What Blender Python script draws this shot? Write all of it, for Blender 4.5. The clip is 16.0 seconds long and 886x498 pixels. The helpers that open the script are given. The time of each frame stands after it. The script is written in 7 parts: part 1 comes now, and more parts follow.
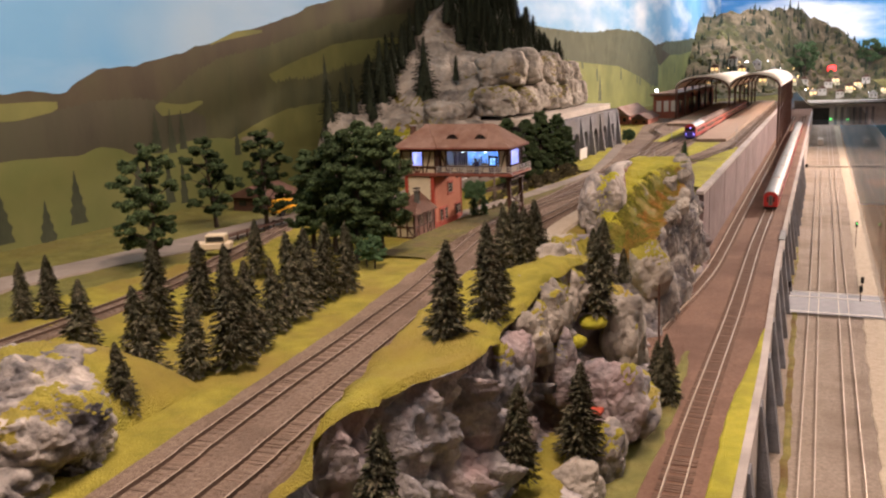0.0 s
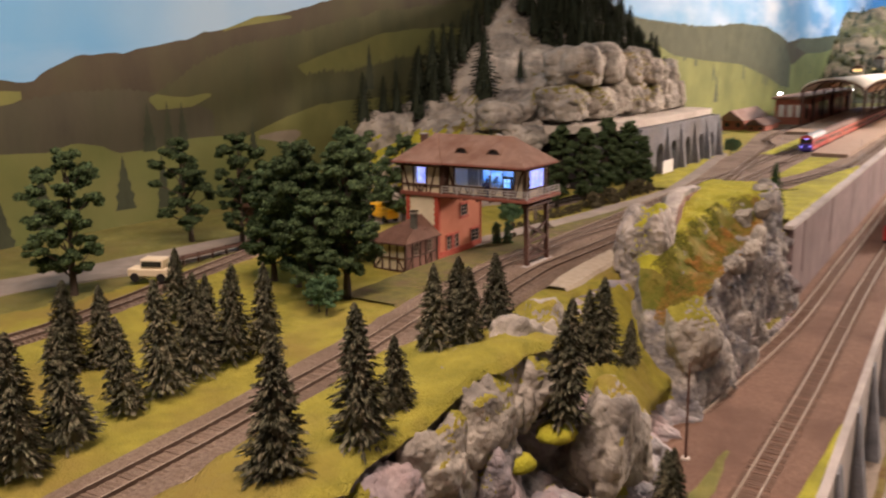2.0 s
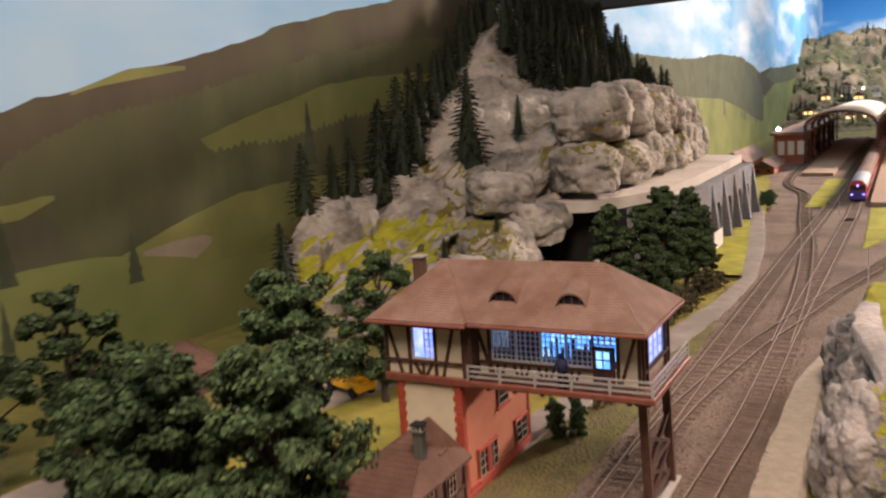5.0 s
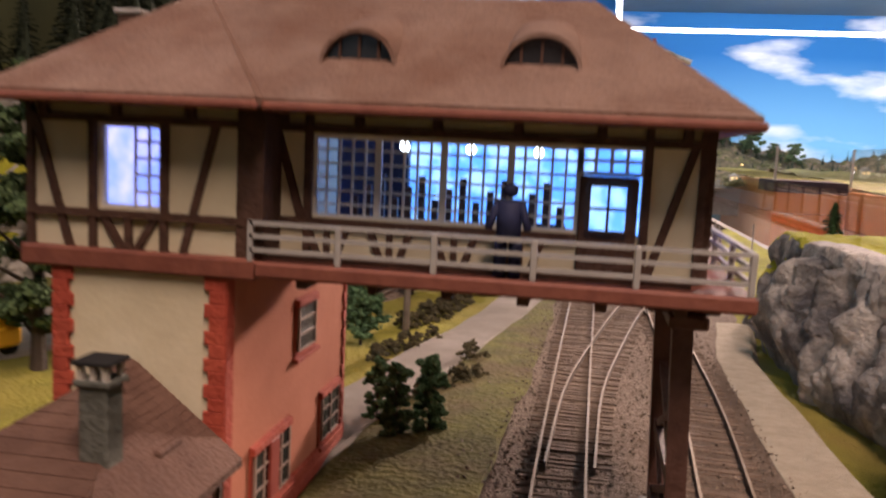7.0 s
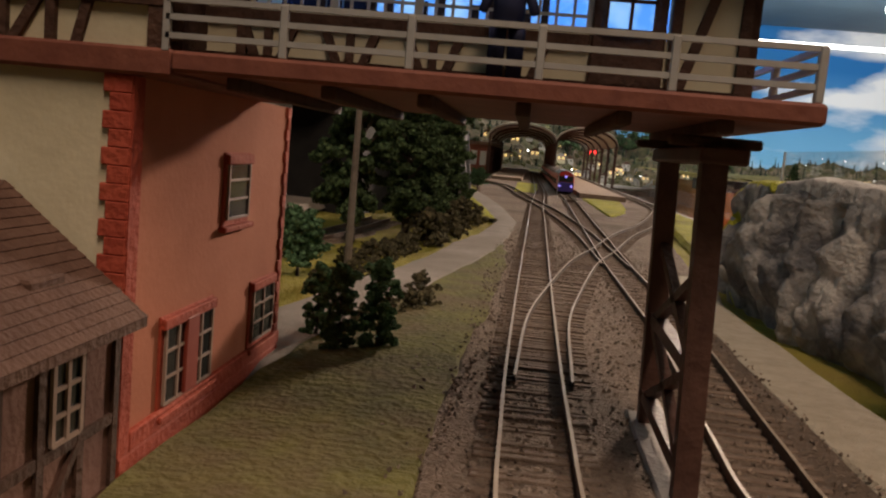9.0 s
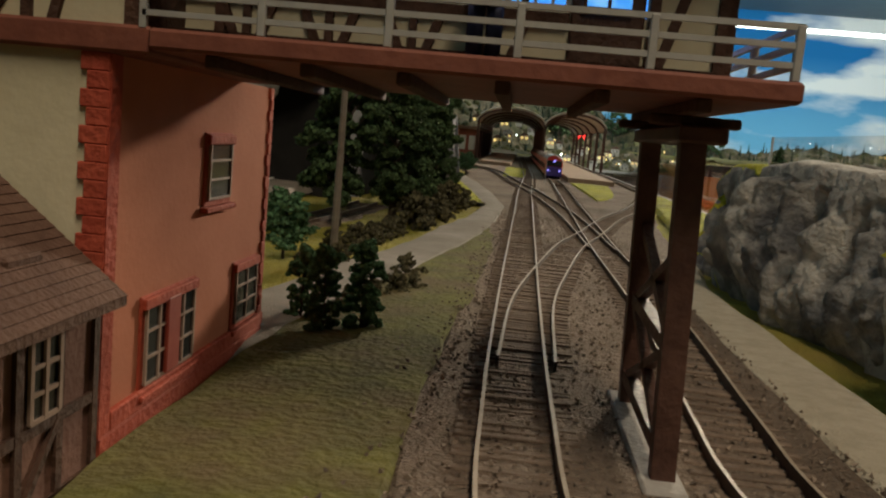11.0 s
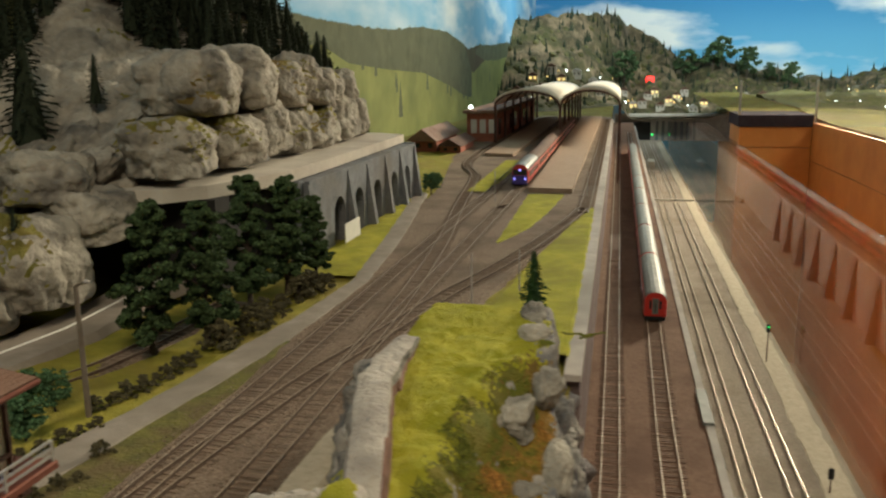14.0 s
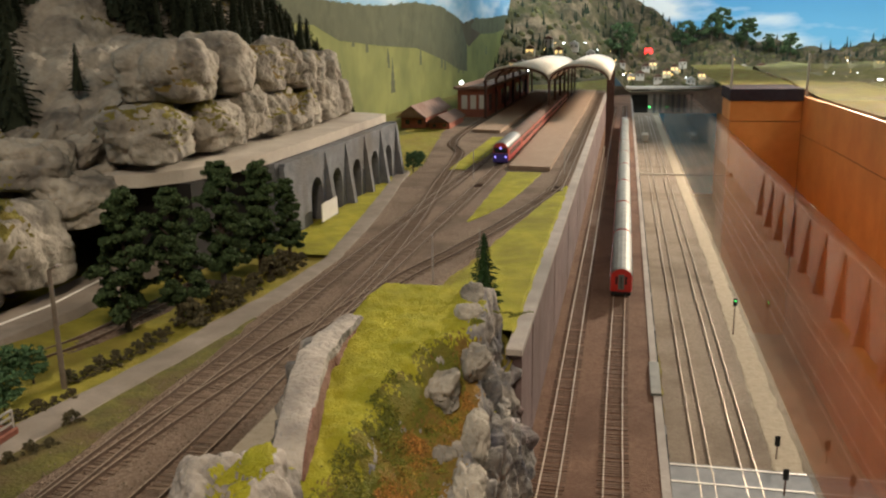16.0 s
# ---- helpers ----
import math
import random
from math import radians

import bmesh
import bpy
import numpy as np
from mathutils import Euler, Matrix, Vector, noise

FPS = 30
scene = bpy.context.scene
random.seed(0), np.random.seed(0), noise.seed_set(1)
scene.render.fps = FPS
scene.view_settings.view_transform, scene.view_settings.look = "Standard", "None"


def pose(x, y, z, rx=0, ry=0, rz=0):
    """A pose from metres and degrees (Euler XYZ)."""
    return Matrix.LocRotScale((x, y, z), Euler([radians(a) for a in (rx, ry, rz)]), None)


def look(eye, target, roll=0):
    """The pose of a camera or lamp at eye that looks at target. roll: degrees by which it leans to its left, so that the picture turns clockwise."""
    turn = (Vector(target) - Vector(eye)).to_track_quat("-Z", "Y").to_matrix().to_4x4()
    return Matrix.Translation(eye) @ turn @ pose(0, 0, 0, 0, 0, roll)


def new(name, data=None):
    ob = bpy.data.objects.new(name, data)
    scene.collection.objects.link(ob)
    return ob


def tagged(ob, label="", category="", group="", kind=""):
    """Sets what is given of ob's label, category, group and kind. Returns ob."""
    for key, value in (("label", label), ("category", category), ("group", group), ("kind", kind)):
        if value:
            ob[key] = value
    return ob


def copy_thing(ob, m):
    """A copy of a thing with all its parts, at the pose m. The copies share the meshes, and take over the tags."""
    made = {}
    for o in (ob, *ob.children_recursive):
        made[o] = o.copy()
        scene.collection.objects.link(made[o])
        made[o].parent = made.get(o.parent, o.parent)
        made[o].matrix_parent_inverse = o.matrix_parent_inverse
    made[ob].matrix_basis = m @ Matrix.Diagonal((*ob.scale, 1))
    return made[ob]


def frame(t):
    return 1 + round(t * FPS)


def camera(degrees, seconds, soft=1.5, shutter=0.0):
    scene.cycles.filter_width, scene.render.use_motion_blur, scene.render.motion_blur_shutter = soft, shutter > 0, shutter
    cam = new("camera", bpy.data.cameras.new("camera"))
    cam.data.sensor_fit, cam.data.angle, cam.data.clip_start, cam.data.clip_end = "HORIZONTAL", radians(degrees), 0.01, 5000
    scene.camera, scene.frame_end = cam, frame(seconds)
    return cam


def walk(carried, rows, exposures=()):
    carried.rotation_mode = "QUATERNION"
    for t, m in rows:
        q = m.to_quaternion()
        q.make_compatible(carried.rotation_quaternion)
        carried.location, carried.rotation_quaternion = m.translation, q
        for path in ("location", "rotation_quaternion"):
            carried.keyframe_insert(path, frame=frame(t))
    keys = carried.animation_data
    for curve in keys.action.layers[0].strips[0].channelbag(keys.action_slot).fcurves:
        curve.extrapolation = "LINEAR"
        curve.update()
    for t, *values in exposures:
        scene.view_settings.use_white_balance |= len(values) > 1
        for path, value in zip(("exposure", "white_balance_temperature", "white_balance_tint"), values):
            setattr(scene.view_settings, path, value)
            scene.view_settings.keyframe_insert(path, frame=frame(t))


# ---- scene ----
# ---- camera and its walk ----
cam = camera(55.3, 16.0, soft=2.2, shutter=0.6)
PATH = [
    (0, 0.1801, 0.2261, 0.2169, 24.18, -11.65, -2.15),
    (0.5, 0.1837, 0.2614, 0.2158, 23.91, -11.91, -2.57),
    (1, 0.1947, 0.3380, 0.2191, 25.11, -12.31, -2.22),
    (1.5, 0.2124, 0.4112, 0.2266, 28.50, -11.88, -1.54),
    (2, 0.2155, 0.4878, 0.2252, 32.64, -12.16, -0.46),
    (2.5, 0.1928, 0.5488, 0.2337, 36.92, -12.59, -0.79),
    (3, 0.1435, 0.6199, 0.2389, 36.15, -9.64, -0.68),
    (5.5, -0.1336, 0.9430, 0.2379, 25.49, -8.63, -3.80),
    (6, -0.1791, 1.0126, 0.1988, 19.41, -5.49, -1.04),
    (6.5, -0.2186, 1.0739, 0.1448, 14.02, -5.52, 0.93),
    (7, -0.2341, 1.1234, 0.1090, 9.61, -6.79, 2.77),
    (7.5, -0.2431, 1.1406, 0.0946, 8.37, -6.48, 3.82),
    (8, -0.2466, 1.1502, 0.0816, 7.28, -6.79, 4.63),
    (8.5, -0.2460, 1.1610, 0.0693, 5.81, -6.62, 5.10),
    (11, -0.2436, 1.1607, 0.0674, 4.27, -7.62, 5.25),
    (11.5, -0.2300, 1.1483, 0.0860, 5.00, -7.67, 4.91),
    (12, -0.1961, 1.1449, 0.1106, 4.35, -6.81, 4.43),
    (12.5, -0.1380, 1.1361, 0.1469, 4.56, -7.29, 4.82),
    (13, -0.0892, 1.1559, 0.1826, 4.72, -7.84, 4.75),
    (13.5, -0.0394, 1.1308, 0.2113, 8.60, -9.62, 2.74),
    (14, 0.0234, 1.1064, 0.2363, 11.72, -11.95, -0.62),
    (14.5, 0.0586, 1.0836, 0.2514, 11.87, -12.40, -0.66),
    (15, 0.0673, 1.0755, 0.2550, 12.39, -13.57, -0.99),
    (15.5, 0.0697, 1.0718, 0.2571, 12.32, -13.59, -1.02),
    (16, 0.0774, 1.0711, 0.2562, 12.08, -13.89, -0.83),
]
EXPOSURES = [(0.0, 0.62, 6550, 19), (2.0, 0.58, 6550, 18), (3.0, 0.5, 6000, 8), (5.5, 0.7, 6450, 18), (6.5, 0.66, 6475, 20), (7.5, 0.25, 6500, 22),
             (8.5, -0.3, 6800, 16), (11.0, -0.45, 6400, -6), (11.5, -0.42, 6150, -6), (12.0, -0.42, 6000, -3), (13.0, -0.32, 6350, -6), (14.0, -0.07, 6450, -10),
             (15.0, 0.02, 6500, 0), (16.0, 0.07, 6500, 0)]
walk(cam, [(t, pose(x, y, z, 0, 0, yaw) @ pose(0, 0, 0, 90 + pitch) @ pose(0, 0, 0, 0, 0, roll)) for t, x, y, z, yaw, pitch, roll in PATH], EXPOSURES)

# ---- light: the exhibition room's ceiling lamps ----
world = bpy.data.worlds.new("room_air")
world.use_nodes = True
world.node_tree.nodes["Background"].inputs[0].default_value = (1.0, 0.86, 0.76, 1)
world.node_tree.nodes["Background"].inputs[1].default_value = 0.27
scene.world = world


def ceiling_lamp(name, x, y, z, sx, sy, watts, color, aim=None, spread=180.0):
    d = bpy.data.lights.new(name, "AREA")
    d.shape, d.size, d.size_y, d.energy, d.color = "RECTANGLE", sx, sy, watts, color
    d.spread = math.radians(spread)
    ob = new(name, d)
    ob.matrix_world = look((x, y, z), aim) if aim else pose(x, y, z)
    return ob


WARM = (1.0, 0.775, 0.615)
ceiling_lamp("ceiling_light_front", 0.05, 0.58, 1.3, 0.22, 1.0, 21.0, WARM)
ceiling_lamp("ceiling_light_middle", 1.3, 5.5, 1.15, 0.5, 0.22, 72.0, WARM, (-0.3, 1.4, 0.05), 120.0)
ceiling_lamp("ceiling_light_aisle", 1.9, 4.2, 1.38, 0.8, 4.6, 44.0, (1.0, 0.88, 0.74))
ceiling_lamp("ceiling_light_far", 1.6, 6.53, 0.95, 4.0, 0.10, 44.0, (0.95, 0.97, 1.0), (1.6, 8.2, 0.45))

ceiling_lamp("led_upright_light", -0.13, 6.44, 1.14, 0.04, 0.5, 9.0, (0.97, 0.98, 1.0), (-0.72, 5.9, 0.45))

# ---- materials ----


def mat(name, a, b=None, scale=60.0, rough=0.8, bump=0.0, bscale=None, metal=0.0, c=None, cscale=None, per_object=0.0, per_island=0.0, detail=6.0, spec=0.3, lo=0.35, hi=0.65, stretch=0.0):
    """A procedural surface: two colours mixed by noise, a third in larger stains, fine relief."""
    m = bpy.data.materials.new(name)
    m.use_nodes = True
    nt = m.node_tree
    bs = nt.nodes["Principled BSDF"]
    bs.inputs["Roughness"].default_value = rough
    bs.inputs["Metallic"].default_value = metal
    bs.inputs["Specular IOR Level"].default_value = spec
    geo = nt.nodes.new("ShaderNodeTexCoord")
    place = geo.outputs["Object"]
    if stretch:
        mp = nt.nodes.new("ShaderNodeMapping")
        mp.inputs["Scale"].default_value = (1, 1, stretch)
        nt.links.new(place, mp.inputs[0])
        place = mp.outputs[0]

    def noise_fac(sc, det=detail, lo_=lo, hi_=hi):
        n = nt.nodes.new("ShaderNodeTexNoise")
        n.inputs["Scale"].default_value = sc
        n.inputs["Detail"].default_value = det
        n.inputs["Roughness"].default_value = 0.65
        nt.links.new(place, n.inputs["Vector"])
        r = nt.nodes.new("ShaderNodeMapRange")
        r.inputs["From Min"].default_value, r.inputs["From Max"].default_value = lo_, hi_
        nt.links.new(n.outputs["Fac"], r.inputs["Value"])
        return r.outputs["Result"], n.outputs["Fac"]

    def mix(fac, x, y):
        n = nt.nodes.new("ShaderNodeMix")
        n.data_type = "RGBA"
        for sock, v in ((n.inputs[0], fac), (n.inputs[6], x), (n.inputs[7], y)):
            if isinstance(v, tuple):
                sock.default_value = (*v, 1) if len(v) == 3 else v
            elif isinstance(v, float):
                sock.default_value = v
            else:
                nt.links.new(v, sock)
        return n.outputs[2]

    b = b or tuple(min(1, v * 1.25) for v in a)
    f, raw = noise_fac(scale)
    col = mix(f, a, b)
    if c:
        f2, _ = noise_fac(cscale or scale / 6, 3.0, 0.45, 0.7)
        col = mix(f2, col, c)
    for amount, node, out in ((per_object, "ShaderNodeObjectInfo", "Random"), (per_island, "ShaderNodeNewGeometry", "Random Per Island")):
        if amount:
            info = nt.nodes.new(node)
            r = nt.nodes.new("ShaderNodeMapRange")
            r.inputs["To Min"].default_value, r.inputs["To Max"].default_value = 1 - amount, 1 + amount
            nt.links.new(info.outputs[out], r.inputs["Value"])
            hsv = nt.nodes.new("ShaderNodeHueSaturation")
            nt.links.new(col, hsv.inputs["Color"])
            nt.links.new(r.outputs["Result"], hsv.inputs["Value"])
            col = hsv.outputs["Color"]
    nt.links.new(col, bs.inputs["Base Color"])
    if bump:
        n = nt.nodes.new("ShaderNodeTexNoise")
        n.inputs["Scale"].default_value, n.inputs["Detail"].default_value = bscale or scale * 3, 8.0
        nt.links.new(place, n.inputs["Vector"])
        bp = nt.nodes.new("ShaderNodeBump")
        bp.inputs["Strength"].default_value, bp.inputs["Distance"].default_value = min(1.0, bump), 0.004
        nt.links.new(n.outputs["Fac"], bp.inputs["Height"])
        nt.links.new(bp.outputs["Normal"], bs.inputs["Normal"])
    return m


def glow(name, color, strength, second=None, scale=100.0):
    """A lit surface; with a second colour it shows the uneven light of things behind it."""
    m = bpy.data.materials.new(name)
    m.use_nodes = True
    bs = m.node_tree.nodes["Principled BSDF"]
    if second:
        n, r, x, tc = (m.node_tree.nodes.new("ShaderNode" + k) for k in ("TexNoise", "MapRange", "Mix", "TexCoord"))
        n.inputs["Scale"].default_value = scale
        r.inputs["From Min"].default_value, r.inputs["From Max"].default_value = 0.42, 0.62
        x.data_type = "RGBA"
        x.inputs[6].default_value, x.inputs[7].default_value = (*color, 1), (*second, 1)
        m.node_tree.links.new(tc.outputs["Object"], n.inputs["Vector"])
        m.node_tree.links.new(n.outputs["Fac"], r.inputs["Value"])
        m.node_tree.links.new(r.outputs["Result"], x.inputs[0])
        m.node_tree.links.new(x.outputs[2], bs.inputs["Emission Color"])
    bs.inputs["Base Color"].default_value = (*color, 1)
    bs.inputs["Emission Color"].default_value = (*color, 1)
    bs.inputs["Emission Strength"].default_value = strength
    return m


def clear_glass(name, tint=(1, 1, 1), rough=0.0):
    """Thin clear sheet: mostly see-through, with a Fresnel gloss."""
    m = bpy.data.materials.new(name)
    m.use_nodes = True
    nt = m.node_tree
    nt.nodes.clear()
    out = nt.nodes.new("ShaderNodeOutputMaterial")
    tr, gl, mx, fr = (nt.nodes.new("ShaderNode" + k) for k in ("BsdfTransparent", "BsdfGlossy", "MixShader", "Fresnel"))
    tr.inputs[0].default_value = (*tint, 1)
    gl.inputs["Roughness"].default_value = rough
    fr.inputs[0].default_value = 1.5
    mt = nt.nodes.new("ShaderNodeMath")
    mt.operation, mt.inputs[1].default_value = "MULTIPLY", 0.3
    nt.links.new(fr.outputs[0], mt.inputs[0])
    nt.links.new(mt.outputs[0], mx.inputs[0])
    nt.links.new(tr.outputs[0], mx.inputs[1])
    nt.links.new(gl.outputs[0], mx.inputs[2])
    nt.links.new(mx.outputs[0], out.inputs[0])
    return m


GRASS = mat("flock_grass", (0.255, 0.24, 0.035), (0.41, 0.36, 0.055), 45, 0.95, 1.0, 700, c=(0.30, 0.225, 0.055), cscale=9)
GRASS_DRY = mat("dry_flock_grass", (0.17, 0.16, 0.035), (0.30, 0.26, 0.07), 60, 0.95, 1.0, 700, c=(0.16, 0.09, 0.03), cscale=14)
GRASS_BRIGHT = mat("bright_flock_grass", (0.36, 0.36, 0.025), (0.52, 0.48, 0.045), 40, 0.95, 1.0, 700, c=(0.28, 0.27, 0.03), cscale=14)
GREEN_LAWN = mat("worn_green_flock", (0.085, 0.082, 0.024), (0.165, 0.15, 0.038), 70, 0.95, 0.5, 350, c=(0.125, 0.088, 0.045), cscale=22)
BALLAST = mat("brown_ballast", (0.20, 0.142, 0.105), (0.36, 0.275, 0.21), 320, 0.95, 1.0, 900, c=(0.17, 0.12, 0.088), cscale=9)
BALLAST_RED = mat("rust_ballast", (0.168, 0.094, 0.066), (0.252, 0.154, 0.108), 260, 0.95, 0.8, 800, c=(0.135, 0.075, 0.053), cscale=8)
BALLAST_GREY = mat("grey_ballast", (0.26, 0.21, 0.17), (0.38, 0.32, 0.26), 260, 0.95, 0.8, 800, c=(0.20, 0.16, 0.12), cscale=6)
SAND = mat("pale_sand", (0.43, 0.365, 0.275), (0.54, 0.47, 0.365), 140, 0.95, 0.6, 900)
ROAD = mat("grey_road", (0.25, 0.215, 0.185), (0.33, 0.285, 0.245), 60, 0.9, 0.3, 900, c=(0.21, 0.18, 0.15), cscale=10)
ROCK = mat("cast_rock", (0.15, 0.148, 0.155), (0.46, 0.42, 0.37), 42, 0.9, 1.0, 170, c=(0.085, 0.085, 0.105), cscale=24, lo=0.36, hi=0.62)
ROCK_PALE = mat("pale_cast_rock", (0.23, 0.21, 0.18), (0.46, 0.42, 0.36), 26, 0.92, 1.0, 150, c=(0.13, 0.12, 0.11), cscale=20, lo=0.3, hi=0.64)
ROCK_DARK = mat("bluegrey_fluted_rock", (0.17, 0.173, 0.195), (0.50, 0.465, 0.45), 34, 0.9, 1.0, 170, c=(0.31, 0.225, 0.22), cscale=15, lo=0.38, hi=0.68)
NEEDLES = mat("conifer_needles", (0.060, 0.066, 0.040), (0.13, 0.128, 0.080), 14, 0.9, per_island=0.7, per_object=0.15, c=(0.20, 0.175, 0.115), cscale=11)
NEEDLES_FAR = mat("dark_fir_needles", (0.016, 0.024, 0.014), (0.035, 0.045, 0.025), 70, 0.9, per_island=0.35, per_object=0.1)
LEAVES = mat("foliage_flock", (0.030, 0.058, 0.024), (0.085, 0.125, 0.050), 40, 0.9, per_island=0.55, per_object=0.15)
LEAVES_LIGHT = mat("light_foliage_flock", (0.05, 0.115, 0.055), (0.115, 0.20, 0.095), 60, 0.9, per_island=0.4)
BARK = mat("tree_bark", (0.06, 0.045, 0.035), (0.12, 0.09, 0.07), 200, 0.9, 0.6)
RAIL = mat("worn_rail_steel", (0.33, 0.255, 0.19), (0.44, 0.355, 0.275), 150, 0.5, metal=0.05)
RAIL_BRIGHT = mat("polished_rail_steel", (0.58, 0.49, 0.39), (0.72, 0.63, 0.52), 150, 0.4, metal=0.4)
SLEEPER = mat("brown_sleeper", (0.135, 0.094, 0.070), (0.20, 0.146, 0.11), 300, 0.9, 0.4, per_object=0.18, per_island=0.18)
WALL_PINK = mat("pinkish_concrete", (0.165, 0.117, 0.114), (0.225, 0.166, 0.162), 25, 0.85, 0.25, 500, c=(0.135, 0.094, 0.090), cscale=5)
CONCRETE = mat("grey_concrete", (0.34, 0.31, 0.29), (0.46, 0.42, 0.39), 30, 0.85, 0.3, 400, c=(0.27, 0.25, 0.23), cscale=6)
CONCRETE_PALE = mat("pale_concrete", (0.52, 0.47, 0.41), (0.62, 0.57, 0.50), 30, 0.85, 0.3, 400, c=(0.44, 0.39, 0.34), cscale=8)
STONE_BLUE = mat("bluegrey_stone", (0.13, 0.14, 0.16), (0.22, 0.23, 0.255), 40, 0.85, 0.5, 300, c=(0.15, 0.14, 0.135), cscale=9)
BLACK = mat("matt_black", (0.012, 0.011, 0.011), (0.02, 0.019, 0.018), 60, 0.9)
PLASTER = mat("cream_plaster", (0.65, 0.57, 0.385), (0.72, 0.645, 0.465), 60, 0.85, 0.05, 600, c=(0.57, 0.50, 0.345), cscale=25)
PLASTER_RED = mat("salmon_plaster", (0.50, 0.175, 0.10), (0.57, 0.215, 0.13), 40, 0.9, 0.05, 600, c=(0.45, 0.15, 0.085), cscale=18)
QUOIN = mat("red_sandstone", (0.36, 0.06, 0.035), (0.46, 0.09, 0.05), 120, 0.8, 0.3, 500)
TIMBER = mat("dark_brown_timber", (0.060, 0.030, 0.020), (0.10, 0.05, 0.033), 200, 0.75, 0.3, 600)
TIMBER_RED = mat("redbrown_deck_paint", (0.17, 0.055, 0.038), (0.23, 0.08, 0.052), 150, 0.6, 0.1, 500)
ROOF = mat("brown_roof_tiles", (0.205, 0.125, 0.094), (0.27, 0.172, 0.13), 90, 0.75, 0.3, 700, c=(0.17, 0.085, 0.055), cscale=25, per_island=0.12)
ROOF_HUT = mat("weathered_roof_tiles", (0.100, 0.052, 0.037), (0.150, 0.083, 0.059), 90, 0.85, 0.3, 700, c=(0.075, 0.038, 0.027), cscale=25, per_island=0.15)
# reddish hut infill, its colour darkened for the shade on the track side
HUT_RED_SHADED = mat("dull_redbrown_infill", (0.20, 0.10, 0.075), (0.27, 0.145, 0.11), 70, 0.9, 0.2, 500, c=(0.15, 0.07, 0.055), cscale=25)
SILVER = mat("grey_railing_plastic", (0.38, 0.36, 0.335), (0.46, 0.44, 0.41), 200, 0.45, metal=0.2)
STEEL_BROWN = mat("rustbrown_steel", (0.075, 0.036, 0.027), (0.12, 0.06, 0.045), 120, 0.5, 0.2, 500)
WHITE = mat("white_frame_paint", (0.70, 0.68, 0.64), (0.78, 0.76, 0.72), 100, 0.5)
PANE_BAR = mat("dull_cream_glazing_bar", (0.30, 0.205, 0.16), (0.38, 0.27, 0.215), 200, 0.6)
SHUTTER = mat("red_shutter", (0.28, 0.045, 0.03), (0.34, 0.07, 0.045), 150, 0.6)
DARK_PANE = mat("dark_window_pane", (0.02, 0.022, 0.025), (0.03, 0.032, 0.036), 50, 0.15, spec=0.6)
WINDOW_GLOW = glow("lit_blue_window", (0.08, 0.34, 1.0), 1.25, (0.32, 0.62, 1.0), 170)
NAVY_DARK = mat("dark_navy_cabinet", (0.012, 0.02, 0.06), (0.02, 0.035, 0.09), 60, 0.5)
WINDOW_GLOW_PALE = glow("lit_pale_blue_window", (0.22, 0.34, 1.0), 1.1, (0.50, 0.52, 1.0), 120)
GLASS = clear_glass("clear_acrylic")
TRAIN_RED = mat("train_red_paint", (0.42, 0.022, 0.018), (0.48, 0.03, 0.024), 60, 0.35, spec=0.5)
TRAIN_GREY = mat("train_roof_grey", (0.11, 0.116, 0.108), (0.17, 0.176, 0.165), 60, 0.55, spec=0.3)
HALL_ROOF = mat("cream_hall_roof", (0.72, 0.66, 0.57), (0.80, 0.74, 0.65), 20, 0.6, c=(0.64, 0.58, 0.50), cscale=8)
PLATFORM = mat("brown_platform_paving", (0.30, 0.21, 0.155), (0.36, 0.26, 0.19), 60, 0.9, 0.2, 500)
BRICK_RED = mat("red_brick_wall", (0.30, 0.10, 0.07), (0.40, 0.15, 0.10), 80, 0.85, 0.3)
ORANGE_WOOD = mat("orange_wood_panel", (0.55, 0.22, 0.055), (0.66, 0.29, 0.08), 8, 0.45, 0.1, 60, spec=0.4)
FLOOR_WOOD = mat("orange_brown_floor", (0.44, 0.22, 0.095), (0.56, 0.30, 0.14), 6, 0.45, 0.1, 40, c=(0.36, 0.175, 0.075), cscale=2)
DARK_TRIM = mat("dark_plum_edge", (0.035, 0.028, 0.036), (0.05, 0.04, 0.05), 40, 0.85, spec=0.1)
SOFFIT = mat("dark_soffit", (0.045, 0.05, 0.055), (0.06, 0.065, 0.07), 10, 0.9)
CEILING = mat("slate_blue_ceiling", (0.09, 0.14, 0.19), (0.11, 0.17, 0.22), 3, 0.6)
LED = glow("led_strip", (1.0, 1.0, 1.0), 9.0)
YELLOW = mat("yellow_vehicle_paint", (0.80, 0.42, 0.02), (0.86, 0.48, 0.03), 60, 0.4)
CREAM = mat("cream_vehicle_paint", (0.72, 0.62, 0.45), (0.78, 0.68, 0.5), 60, 0.4)
NAVY = mat("navy_figurine_paint", (0.015, 0.018, 0.055), (0.025, 0.03, 0.08), 200, 0.7)

# ---- helpers for meshes ----
rnd = random.Random(7)


def thing(name, at=(0, 0, 0), label="", category="", group="", kind="", turn=0.0):
    ob = new(name)
    ob.empty_display_size = 0.01
    ob.matrix_world = pose(*at, 0, 0, turn)
    return tagged(ob, label, category, group, kind)


def base_of(ob):
    m = Matrix.Identity(4)
    while ob:
        m = ob.matrix_basis @ m
        ob = ob.parent
    return m


